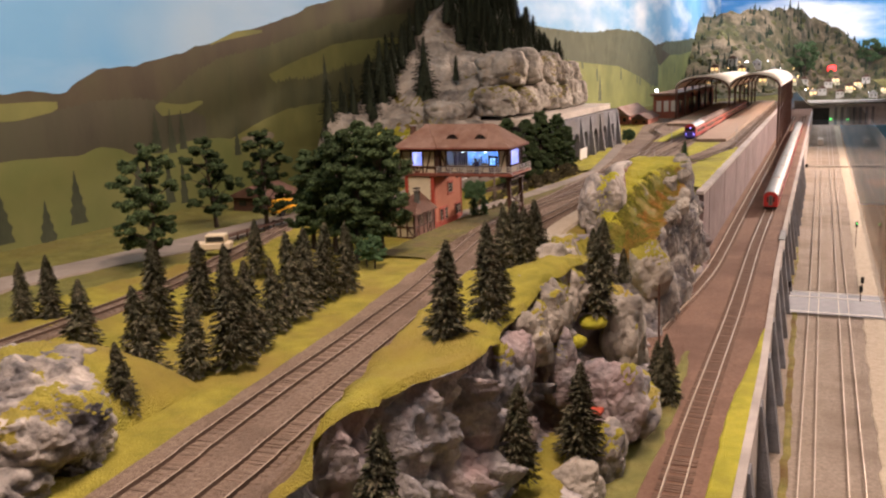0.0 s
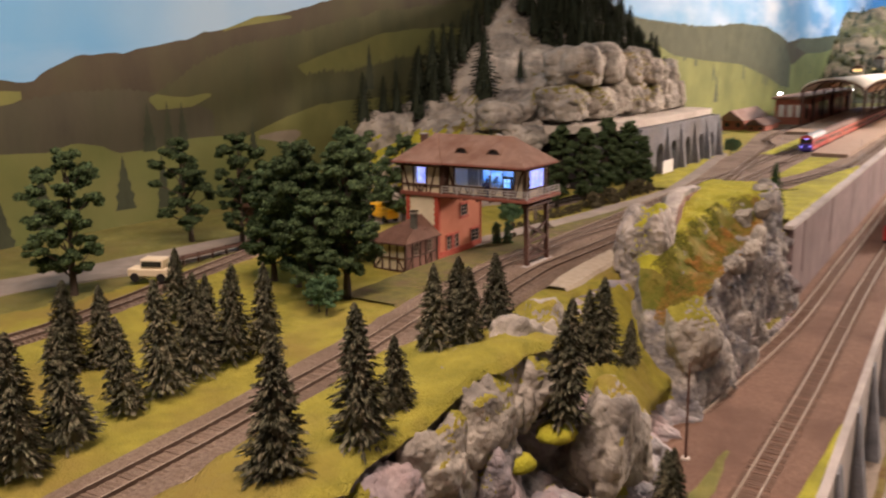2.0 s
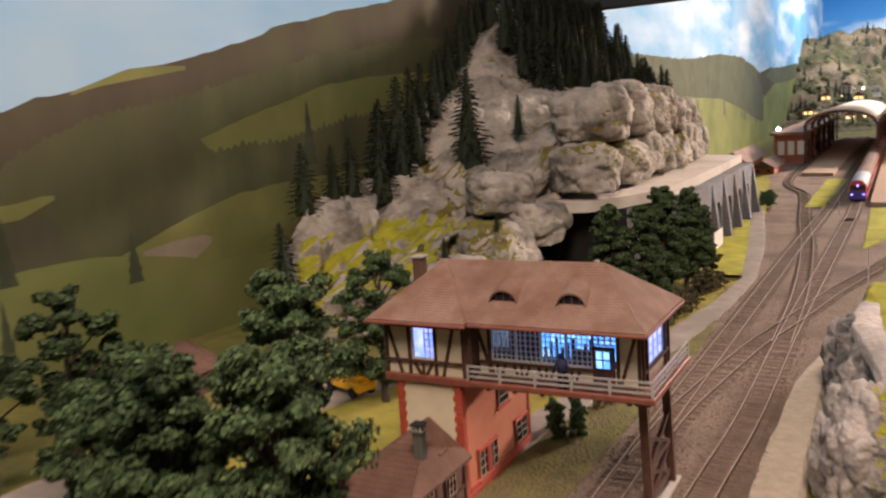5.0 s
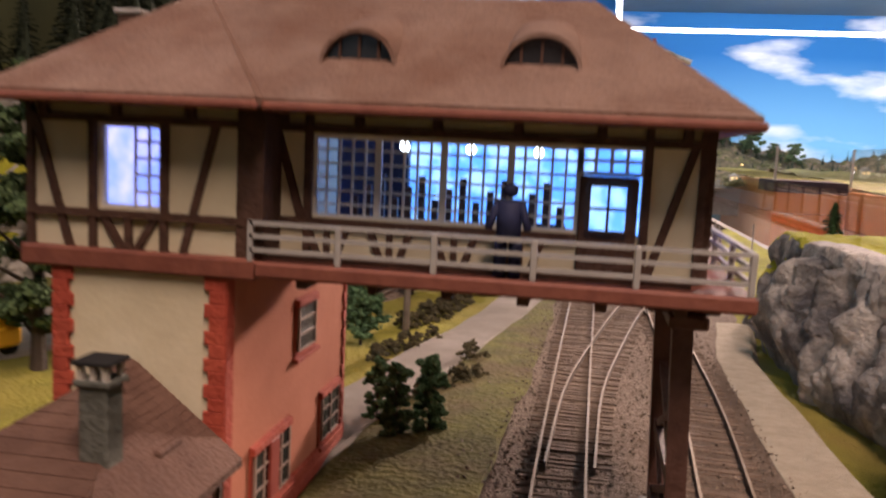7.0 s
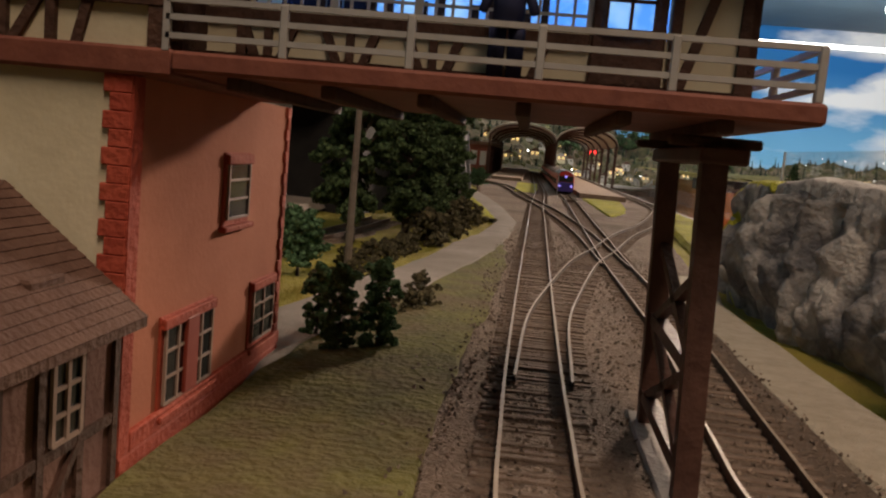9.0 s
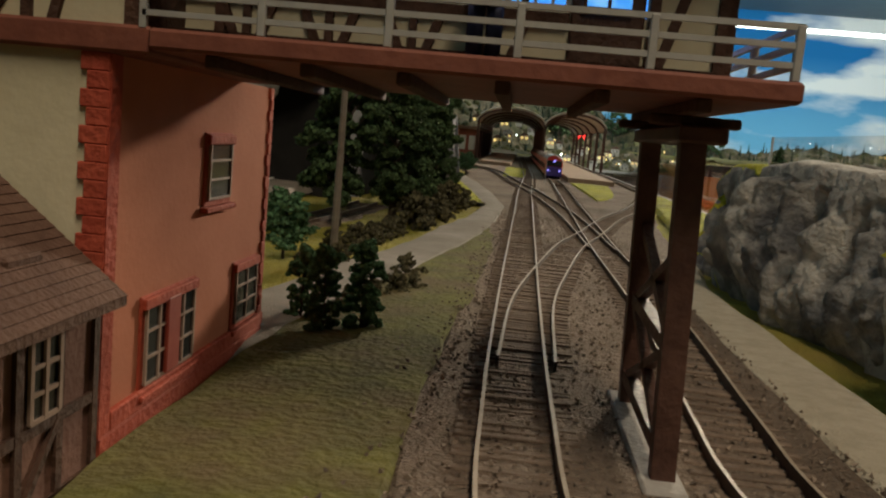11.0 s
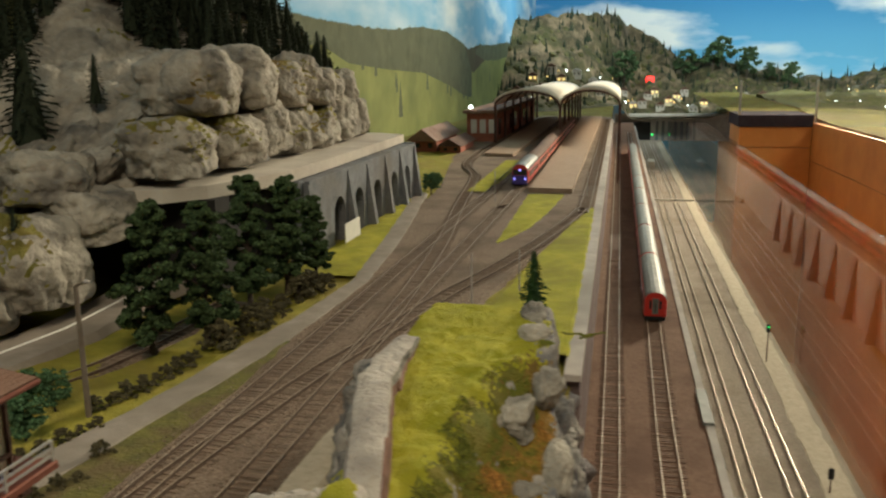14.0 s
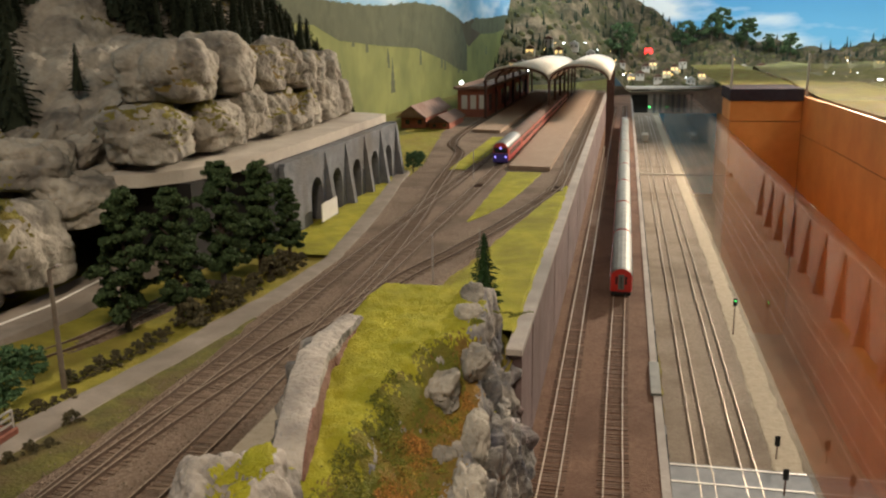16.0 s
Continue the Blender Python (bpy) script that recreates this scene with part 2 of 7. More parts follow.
def part(name, bm, material, parent=None, label="", smooth=False):
    """Links a bmesh, given in world places, as one mesh object under a thing or a part."""
    me = bpy.data.meshes.new(name)
    if parent:
        bm.transform(base_of(parent).inverted())
    if smooth:
        for f in bm.faces:
            f.smooth = True
    bm.to_mesh(me)
    bm.free()
    for m in material if isinstance(material, (list, tuple)) else (material,):
        me.materials.append(m)
    ob = new(name, me)
    if parent:
        ob.parent = parent
    return tagged(ob, label)


def structure(name, bm, material, label, category, smooth=False):
    return tagged(part(name, bm, material, None, "", smooth), label, category, "", "structure")


def box(bm, x0, x1, y0, y1, z0, z1, bevel=0.0, mi=0):
    vs = [bm.verts.new((x, y, z)) for z in (z0, z1) for y in (y0, y1) for x in (x0, x1)]
    fs = [bm.faces.new([vs[i] for i in q]) for q in ((0, 2, 3, 1), (4, 5, 7, 6), (0, 1, 5, 4), (2, 6, 7, 3), (0, 4, 6, 2), (1, 3, 7, 5))]
    for f in fs:
        f.material_index = mi
    if bevel:
        bmesh.ops.bevel(bm, geom=list({e for f in fs for e in f.edges}), offset=bevel, segments=1, affect="EDGES")
    return bm


def boxed(*a, **k):
    return box(bmesh.new(), *a, **k)


def beam(bm, a, b, w, d=None, up=(0, 0, 1)):
    """A square bar from a to b."""
    a, b = Vector(a), Vector(b)
    way = (b - a).normalized()
    side = way.cross(Vector(up))
    side = side.normalized() if side.length > 1e-4 else Vector((1, 0, 0))
    top = side.cross(way).normalized()
    d = d or w
    vs = [bm.verts.new(p + side * s * w / 2 + top * u * d / 2) for p in (a, b) for s, u in ((-1, -1), (1, -1), (1, 1), (-1, 1))]
    for q in ((3, 2, 1, 0), (4, 5, 6, 7), (0, 1, 5, 4), (1, 2, 6, 5), (2, 3, 7, 6), (3, 0, 4, 7)):
        bm.faces.new([vs[i] for i in q])
    return bm


def rod(bm, a, b, r0, r1=None, n=8):
    a, b = Vector(a), Vector(b)
    r1 = r0 if r1 is None else r1
    way = (b - a).normalized()
    side = way.orthogonal().normalized()
    other = way.cross(side)
    rings = []
    for p, r in ((a, r0), (b, r1)):
        rings.append([bm.verts.new(p + (side * math.cos(i * math.tau / n) + other * math.sin(i * math.tau / n)) * r) for i in range(n)])
    for i in range(n):
        bm.faces.new((rings[0][i], rings[0][(i + 1) % n], rings[1][(i + 1) % n], rings[1][i]))
    bm.faces.new(rings[0][::-1])
    bm.faces.new(rings[1])
    return bm


def plate(bm, pts, z0, z1):
    """A flat slab from an outline."""
    lo = [bm.verts.new((x, y, z0)) for x, y in pts]
    hi = [bm.verts.new((x, y, z1)) for x, y in pts]
    n = len(pts)
    bm.faces.new(hi)
    bm.faces.new(lo[::-1])
    for i in range(n):
        bm.faces.new((lo[i], lo[(i + 1) % n], hi[(i + 1) % n], hi[i]))
    bmesh.ops.recalc_face_normals(bm, faces=bm.faces)
    return bm


def ramp(x, pts):
    return float(np.interp(x, [p[0] for p in pts], [p[1] for p in pts]))


def fbm(x, y, z=0.0, s=1.0, octaves=4):
    return noise.fractal(Vector((x, y, z)) * s, 1.0, 2.0, octaves)


def crack(p, s):
    d = noise.voronoi(p * s)[0]
    return min(1.0, (d[1] - d[0]) * 3.0)


def grid(nx, ny, f):
    """A sheet of nx by ny cells with the places f(u, v)."""
    bm = bmesh.new()
    vs = [[bm.verts.new(f(i / nx, j / ny)) for j in range(ny + 1)] for i in range(nx + 1)]
    for i in range(nx):
        for j in range(ny):
            bm.faces.new((vs[i][j], vs[i + 1][j], vs[i + 1][j + 1], vs[i][j + 1]))
    return bm


def strip(pts, z, wobble=0.002, thick=0.004, step=0.02):
    """A bed along y: rows of (y, x0, x1), laid at height z with slightly uneven edges."""
    bm = bmesh.new()
    y0, y1 = pts[0][0], pts[-1][0]
    n = max(2, int((y1 - y0) / step))
    last = None
    for i in range(n + 1):
        y = y0 + (y1 - y0) * i / n
        a = float(np.interp(y, [p[0] for p in pts], [p[1] for p in pts])) + wobble * fbm(y, 1.3, z, 40)
        b = float(np.interp(y, [p[0] for p in pts], [p[2] for p in pts])) + wobble * fbm(y, 7.7, z, 40)
        s = min(0.004, (b - a) * 0.2)
        row = [bm.verts.new(v) for v in ((a - s, y, z - thick), (a, y, z), (a * 0.67 + b * 0.33, y, z + 0.0004), (a * 0.33 + b * 0.67, y, z + 0.0004), (b, y, z), (b + s, y, z - thick))]
        if last:
            for k in range(5):
                bm.faces.new((last[k], last[k + 1], row[k + 1], row[k]))
        last = row
    return bm


def rock_mesh(cx, cy, cz, sx, sy, sz, seed, sub=4, rough=0.12, crackle=1.6, flat=0.0, block=0.0, strata=0.0):
    """A cast-plaster boulder: a rounded many-faced block with cracks and ledges."""
    r = random.Random(seed)
    planes = [(Vector((r.gauss(0, 1), r.gauss(0, 1), r.gauss(0, 1))).normalized(), r.uniform(0.72, 1.0)) for _ in range(13)] + [(Vector((0, 0, 1)), r.uniform(0.75, 0.95))]
    bm = bmesh.new()
    bmesh.ops.create_icosphere(bm, subdivisions=sub, radius=1.0)
    off = Vector((seed * 3.1, seed * 1.7, seed * 2.3))
    for v in bm.verts:
        p = v.co.copy()
        q = p + off
        k = sum((max(0.0, n.dot(p)) / d) ** 13 for n, d in planes) ** (-1 / 13) if any(n.dot(p) > 0.05 for n, d in planes) else 1.0
        k = min(k, 1.25)
        if block:
            k = k * (1 - block) + block * (abs(p.x) ** 5 + abs(p.y) ** 5 + abs(p.z) ** 5) ** -0.2
        k *= 1 + rough * noise.fractal(q * 1.6, 1.0, 2.0, 5) - 0.10 * (1 - crack(q, crackle * 0.5)) ** 4 - 0.05 * (1 - crack(q, crackle * 1.7)) ** 4 - 0.018 * (1 - crack(q, crackle * 5)) ** 3
        z = p.z * k
        z = z + 0.03 * math.sin(z * 16 + 2.5 * noise.noise(q * 1.1))
        if strata:
            bed = z * 4.2 + 0.9 * noise.noise(q * 0.8) + 0.35 * p.x
            k *= 1 - strata * (abs((bed % 1.0) * 2 - 1) ** 3 - 0.3) * (0.6 + noise.noise(q * 1.9))
        if z < -0.55:
            z = -0.55 + (z + 0.55) * 0.2
        if flat and z > flat:
            z = flat + (z - flat) * 0.25
        v.co = Vector((cx + p.x * k * sx, cy + p.y * k * sy, cz + z * sz))
    if block:
        c = Vector((cx, cy, cz))
        turn = Matrix.Rotation(r.uniform(-0.16, 0.16), 3, "X") @ Matrix.Rotation(r.uniform(-0.2, 0.2), 3, "Z")
        for v in bm.verts:
            v.co = c + turn @ (v.co - c)
    for f in bm.faces:
        f.smooth = sub > 3
    return bm


def merge(target, other):
    me = bpy.data.meshes.new("tmp")
    other.to_mesh(me)
    other.free()
    target.from_mesh(me)
    bpy.data.meshes.remove(me)
    return target


# ---- the large structure ----
EDGE = [(0.1, -0.078), (0.56, -0.078), (0.605, -0.073), (0.64, -0.065), (0.671, -0.056), (0.696, -0.044), (0.725, -0.031), (0.777, -0.027), (0.85, -0.029), (0.90, -0.028), (0.934, -0.022), (1.0, -0.016), (1.05, -0.020), (1.09, -0.05),
        (1.13, -0.105), (1.28, -0.115), (1.34, -0.115), (1.39, -0.09), (1.45, -0.03), (1.6, -0.006), (1.76, -0.008), (9, -0.008)]


def edge_x(y):
    return ramp(y, EDGE) + (0.006 * fbm(y, 2.2, 0, 22) + 0.005 * fbm(y, 6.1, 0, 70, 3) if y < 1.4 else 0.0)


KNOLL_SIDE = [(0.55, -0.073), (0.59, -0.077), (0.63, -0.088), (0.68, -0.097), (0.74, -0.106), (0.82, -0.115), (0.90, -0.118), (0.96, -0.112), (1.03, -0.096), (1.10, -0.08)]
KNOLL_TOP = [(0.575, 0.0), (0.60, 0.020), (0.62, 0.026), (0.76, 0.030), (0.85, 0.034), (0.92, 0.041), (1.0, 0.036), (1.05, 0.018), (1.09, 0.0)]


def upland(x, y):
    """Height of the upper board."""
    h = 0.0012 * fbm(x, y, 0, 25) + 0.0025 * fbm(x, y, 3, 6)
    h += 0.012 * ramp(x, [(-0.62, 1), (-0.46, 1), (-0.41, 0.78), (-0.36, 0.15), (-0.33, 0)]) * ramp(y, [(0.2, 1), (1.6, 1), (1.9, 0.2)])
    k = (x - ramp(y, KNOLL_SIDE) - 0.004 * fbm(0, y, 2, 30)) / 0.009
    k = max(0.0, min(1.0, k))
    h += ramp(y, KNOLL_TOP) * k * k * (3 - 2 * k) * (1 + 0.10 * fbm(x, y, 7, 30))
    h += 0.010 * math.exp(-(((x + 0.04) / 0.04) ** 2) - ((y - 0.97) / 0.08) ** 2)
    return h - 0.001


def upper_ground(u, v):
    y = 0.12 + v * 5.3
    e = edge_x(y)
    u2 = u ** 0.8
    x = -0.80 + u2 * (e + 0.80)
    z = upland(x, y)
    if y < 1.33:
        d = max(0.0, 1 - (e - x) / 0.007)
        z += 0.0016 * fbm(x, y, 5, 60) * min(1.0, d * 2) - 0.005 * max(0.0, d * 2 - 1) ** 2
        x += d * (0.006 * fbm(0, y, 3, 24) + 0.005 * fbm(0, y, 8, 110))
    elif u > 0.985:
        z -= 0.01
    return (x, y, z)


bm = grid(150, 460, upper_ground)
for face in bm.faces:
    c = face.calc_center_median()
    if c.x + 0.05 * fbm(c.x, c.y, 2, 9) < -0.50 - 0.05 * min(1.0, max(0.0, c.y - 1.0)) or c.x < -0.62:
        face.material_index = 1
DULL_GREEN = mat("dull_green_flock", (0.15, 0.155, 0.04), (0.235, 0.225, 0.06), 50, 0.95, 1.0, 700, c=(0.19, 0.16, 0.05), cscale=10)
structure("ground", bm, [GRASS, DULL_GREEN], "yellow-green flocked grass ground of the upper board", "ground", True)

# cliff from the upper board's edge: a fluted face, a grassy shelf, and a lower rock step to the terrace
TOE = [(0.1, 0.0), (0.5, 0.01), (0.60, 0.025), (0.75, 0.034), (0.94, 0.040), (1.05, 0.050), (1.15, 0.020), (1.27, 0.004), (1.45, 0.002), (1.6, 0.014), (1.70, 0.020), (1.77, 0.004)]
SHELF = [(0.1, -0.06), (0.5, -0.068), (0.60, -0.076), (0.70, -0.086), (0.80, -0.088), (0.87, -0.086), (0.92, -0.108), (1.08, -0.110), (1.13, -0.006), (1.36, -0.006), (1.42, -0.10), (1.77, -0.11)]
REACH = [(0.1, -0.02), (0.58, -0.005), (0.70, 0.014), (0.80, 0.022), (0.87, 0.020), (0.92, 0.022), (1.05, 0.030), (1.10, 0.0), (1.14, -0.012), (1.30, -0.022), (1.36, -0.020), (1.42, 0.0), (1.77, 0.0)]
DROP = [(0.1, 0.03), (0.87, 0.012), (1.08, 0.004), (1.13, 0.085), (1.36, 0.085), (1.42, 0.006), (1.77, 0.006)]


def cliff_profile(y, s):
    """Place across the cliff for s from 0 (top) to 1 (terrace), with the share of bare rock."""
    e, t, zs, xr = edge_x(y), ramp(y, TOE), ramp(y, SHELF), ramp(y, REACH)
    top = max(upland(e - 0.02, y), upland(e - 0.006, y)) - 0.003
    pts = [(e - 0.003, top - 0.0035), (e + 0.009, zs), (max(xr, e + 0.014), zs - ramp(y, DROP)), (max(t, e + 0.022), -0.124)]
    for k, (a, b) in enumerate(((0.0, 0.48), (0.48, 0.72), (0.72, 1.0))):
        if s <= b:
            f = (s - a) / (b - a)
            p, q = pts[k], pts[k + 1]
            return p[0] + (q[0] - p[0]) * f, p[1] + (q[1] - p[1]) * f, (1.0, 0.0, 0.8)[k], f
    return (*pts[-1], 0.8, 1.0)


def cliff_face(u, v):
    y = 0.12 + u * 1.65
    x, z, w, f = cliff_profile(y, v)
    q = Vector((x * 0.5, y, z * 0.30))
    ridge = 1 - abs(noise.noise(Vector((y * 19 + z * 4, z * 5, 1.7)))) * 2.2
    fine = 1 - abs(noise.noise(Vector((y * 55 + z * 9, z * 13, 4.1)))) * 2.2
    warp = noise.noise(Vector((y * 14, z * 14, 2.5)))
    col = noise.cell(Vector((y * 46 + 1.6 * warp + z * 6, z * 9 + 1.2 * warp, 3.3))) - 0.5
    chip = noise.cell(Vector((y * 120 + 2 * warp, z * 38 - 2 * warp, 7.7))) - 0.5
    d = 0.009 * ridge + 0.005 * fine + 0.015 * col + 0.005 * chip + 0.006 * fbm(x, y, z, 30) - 0.009 * (1 - crack(q, 17)) ** 3 - 0.007 * (1 - crack(Vector((x, y, z * 0.7)), 48)) ** 2
    d += 0.002 * math.sin(z * 210 + 3 * noise.noise(Vector((y * 12, z * 8, 0))))
    g = w * min(1.0, v * 14, f * 8 + (0.5 if w < 1 else 0), (1 - f) * 8 + (0.3 if w < 1 else 0))
    lift = (1 - w) * (0.006 * fbm(x, y, 9, 30) + 0.003 * fbm(x, y, 2, 90))
    return (x + d * g, y + 0.35 * d * g, z + 0.004 * fbm(x, y, z, 60) * g + lift)


bm = grid(820, 66, cliff_face)
for i, face in enumerate(bm.faces):
    c = face.calc_center_median()
    s = (i % 66 + 0.5) / 66 + 0.04 * fbm(c.x, c.y, c.z, 26)
    if 0.49 < s < 0.71 or (1.11 < c.y < 1.37 and 0.46 < s < 0.80):
        face.material_index = 2 if 0.56 < c.y < 0.76 and fbm(c.x, c.y, 4, 22) > 0.02 else 1
MEADOW_GREEN = mat("fresh_green_flock", (0.15, 0.22, 0.025), (0.27, 0.33, 0.04), 60, 0.95, 1.0, 700)
structure("rock_cliff", bm, [ROCK_DARK, GRASS, MEADOW_GREEN], "blue-grey fluted cast rock cliff with grassy shelves", "cliff", True)

# terrace with its tracks, retaining wall, lower level
structure("terrace_ground", strip([(0.1, -0.15, 0.130), (1.2, -0.12, 0.130), (1.74, -0.10, 0.121), (2.1, -0.09, 0.119), (7.0, -0.01, 0.119)], -0.121, 0, 0.02, 0.1), BALLAST_RED, "rust-brown ballast terrace below the retaining wall", "ground")
w = thing("retaining_wall", (-0.006, 1.75, -0.121), "pinkish grey concrete retaining wall with dark slots", "wall", "", "structure")
w_pts = [1.745] + [1.837 + 0.266 * k for k in range(13)] + [5.2]
for a, b in zip(w_pts, w_pts[1:]):
    part("wall_panel", boxed(-0.012, 0.0, a + 0.0038, b - 0.0038, -0.121, -0.004, 0.0008), WALL_PINK, w)
part("plinth", boxed(-0.0125, -0.0004, 1.746, 5.199, -0.121, -0.084), WALL_PINK, w)
part("wall_core", boxed(-0.014, -0.0045, 1.75, 5.2, -0.121, -0.006), BLACK, w, "dark gap between the panels")
part("coping", boxed(-0.013, 0.0010, 1.74, 5.2, -0.004, 0.002, 0.0006), CONCRETE, w, "grey concrete coping")
# terrace edge: low parapet and slanted buttresses above the lower level
p = thing("terrace_parapet", (0.145, 0.3, -0.12), "grey concrete terrace edge with slanted buttresses", "parapet", "", "structure")
LIP = [(0.1, 0.130), (1.2, 0.130), (1.74, 0.121), (2.1, 0.119), (6.6, 0.119)]
part("edge_wall", plate(bmesh.new(), [(x, y) for y, x in LIP] + [(x + 0.008, y) for y, x in LIP[::-1]], -0.245, -0.119), CONCRETE, p)
bm = bmesh.new()
for i in range(20):
    y = 0.62 + i * 0.155
    x = ramp(y, LIP)
    b = bmesh.new()
    vs = [b.verts.new(v) for v in ((x + 0.007, y, -0.245), (x + 0.026, y, -0.245), (x + 0.010, y, -0.123), (x + 0.007, y, -0.123))]
    f = b.faces.new(vs)
    g = bmesh.ops.extrude_face_region(b, geom=[f])
    bmesh.ops.translate(b, verts=[v for v in g["geom"] if isinstance(v, bmesh.types.BMVert)], vec=(0, 0.022, 0))
    bmesh.ops.recalc_face_normals(b, faces=b.faces)
    part("buttress", b, STONE_BLUE, p)
structure("terrace_verge", strip([(0.35, 0.109, 0.1295), (0.87, 0.112, 0.1295), (1.06, 0.110, 0.1295), (1.2, 0.119, 0.1295), (1.35, 0.1265, 0.128)], -0.1195, 0.002), GRASS_BRIGHT, "bright yellow-green grass strip along the terrace", "grass")
structure("terrace_grass", strip([(0.75, 0.03, 0.058), (0.9, 0.033, 0.060), (1.05, 0.036, 0.060), (1.16, 0.042, 0.055), (1.23, 0.045, 0.049)], -0.1199, 0.005), DULL_GREEN, "thin grass patch beside the terrace track", "grass")
structure("lower_ground", strip([(0.1, 0.12, 0.31), (7.2, 0.12, 0.31)], -0.241, 0, 0.02, 0.1), BALLAST_GREY, "grey-brown ballast of the lowest level", "ground")
structure("sand_path", strip([(0.1, 0.262, 0.2995), (1.2, 0.262, 0.2995), (2.0, 0.268, 0.2995), (3.0, 0.272, 0.2995), (6.8, 0.268, 0.2995)], -0.2395, 0.004), SAND, "pale sandy strip along the edge of the board", "path")
structure("weed_strip", strip([(0.4, 0.160, 0.168), (1.2, 0.158, 0.166), (1.9, 0.148, 0.156)], -0.2397, 0.003), GRASS_DRY, "dry weeds along the buttresses", "grass")

# the painted backdrop wall
def mural_x(y):
    return -0.790 + 0.018 * y


def mural_sheet(name, pts, low, off, material, parent, label="", cut=0.0, seed=0.0, teeth=0.0):
    """A painted area between its skyline (y, z) and the heights low, with a slightly ragged brush edge."""
    bm = bmesh.new()
    ys = [p[0] for p in pts]
    n = int((ys[-1] - ys[0]) / (0.0022 if teeth else 0.012))
    last = None
    for i in range(n + 1):
        y = ys[0] + (ys[-1] - ys[0]) * i / n
        t = ramp(y, pts) + cut * fbm(y, seed, 0, 14, 5) + cut * 0.5 * abs(fbm(y, seed, 5, 60, 3))
        if teeth:
            q = y / 0.0125 + 0.35 * noise.noise(Vector((y * 30, seed, 0)))
            t += teeth * (1 - abs((q % 1.0) * 2 - 1)) * (0.35 + 0.9 * abs(noise.noise(Vector((math.floor(q) * 1.7, seed, 2)))))
        b = min(t - 0.0005, low if isinstance(low, (int, float)) else ramp(y, low))
        row = (bm.verts.new((mural_x(y) + off, y, b)), bm.verts.new((mural_x(y) + off, y, t)))
        if last:
            bm.faces.new((last[0], last[1], row[1], row[0]))
        last = row
    return part(name, bm, material, parent, label)


SKY_PAINT = mat("painted_blue_sky", (0.12, 0.34, 0.60), (0.18, 0.41, 0.65), 1.2, 0.85, c=(0.30, 0.46, 0.61), cscale=1.7)


def paint_clouds(m, near, far):
    """White painted clouds in slanting streaks, thickening along the wall from near to far."""
    nt = m.node_tree
    bs = nt.nodes["Principled BSDF"]
    base = bs.inputs["Base Color"].links[0].from_socket
    tc, mp, nz, rp, sp, mr, mu, mx = (nt.nodes.new("ShaderNode" + k) for k in ("TexCoord", "Mapping", "TexNoise", "MapRange", "SeparateXYZ", "MapRange", "Math", "Mix"))
    mp.inputs["Rotation"].default_value = (0.7, 0, 0)
    mp.inputs["Scale"].default_value = (1, 1.0, 4.2)
    nz.inputs["Scale"].default_value, nz.inputs["Detail"].default_value = 1.5, 9.0
    rp.inputs["From Min"].default_value, rp.inputs["From Max"].default_value = 0.45, 0.68
    mr.inputs["From Min"].default_value, mr.inputs["From Max"].default_value = near, far
    mr.inputs["To Min"].default_value, mr.inputs["To Max"].default_value = 0.25, 1.0
    mu.operation = "MULTIPLY"
    mx.data_type = "RGBA"
    mx.inputs[7].default_value = (0.74, 0.79, 0.82, 1)
    for a, b in ((tc.outputs["Object"], mp.inputs[0]), (mp.outputs[0], nz.inputs["Vector"]), (nz.outputs["Fac"], rp.inputs["Value"]), (tc.outputs["Object"], sp.inputs[0]), (sp.outputs["Y"], mr.inputs["Value"]),
                 (rp.outputs[0], mu.inputs[0]), (mr.outputs[0], mu.inputs[1]), (mu.outputs[0], mx.inputs[0]), (base, mx.inputs[6]), (mx.outputs[2], bs.inputs["Base Color"])):
        nt.links.new(a, b)


paint_clouds(SKY_PAINT, 2.4, 6.0)
HILL_DARK = mat("painted_dark_wood", (0.052, 0.043, 0.029), (0.074, 0.063, 0.039), 9, 0.9, c=(0.078, 0.078, 0.038), cscale=5, stretch=0.5)
HILL_GREY = mat("painted_grey_wood", (0.056, 0.052, 0.036), (0.078, 0.074, 0.048), 16, 0.9, c=(0.068, 0.072, 0.042), cscale=7, stretch=0.3)
HILL_MID = mat("painted_green_wood", (0.057, 0.064, 0.030), (0.088, 0.094, 0.042), 14, 0.9, c=(0.070, 0.068, 0.034), cscale=6, stretch=0.35)
HILL_MEADOW = mat("painted_meadow", (0.140, 0.150, 0.048), (0.195, 0.198, 0.064), 8, 0.9, c=(0.115, 0.13, 0.044), cscale=5)
HILL_LAWN = mat("painted_low_meadow", (0.105, 0.135, 0.042), (0.15, 0.175, 0.055), 7, 0.9, c=(0.18, 0.18, 0.065), cscale=4)
HILL_LIME = mat("painted_lime_meadow", (0.155, 0.178, 0.060), (0.215, 0.235, 0.078), 5, 0.9, c=(0.12, 0.138, 0.05), cscale=3)
HILL_PATH = mat("painted_pale_slope", (0.20, 0.17, 0.12), (0.26, 0.225, 0.165), 12, 0.9)
FIR_PAINT = mat("painted_fir_green", (0.038, 0.048, 0.028), (0.056, 0.067, 0.038), 40, 0.9, stretch=0.4)
HILL_FAR = mat("painted_far_wood", (0.062, 0.073, 0.044), (0.098, 0.11, 0.066), 16, 0.9, c=(0.083, 0.095, 0.058), cscale=5)

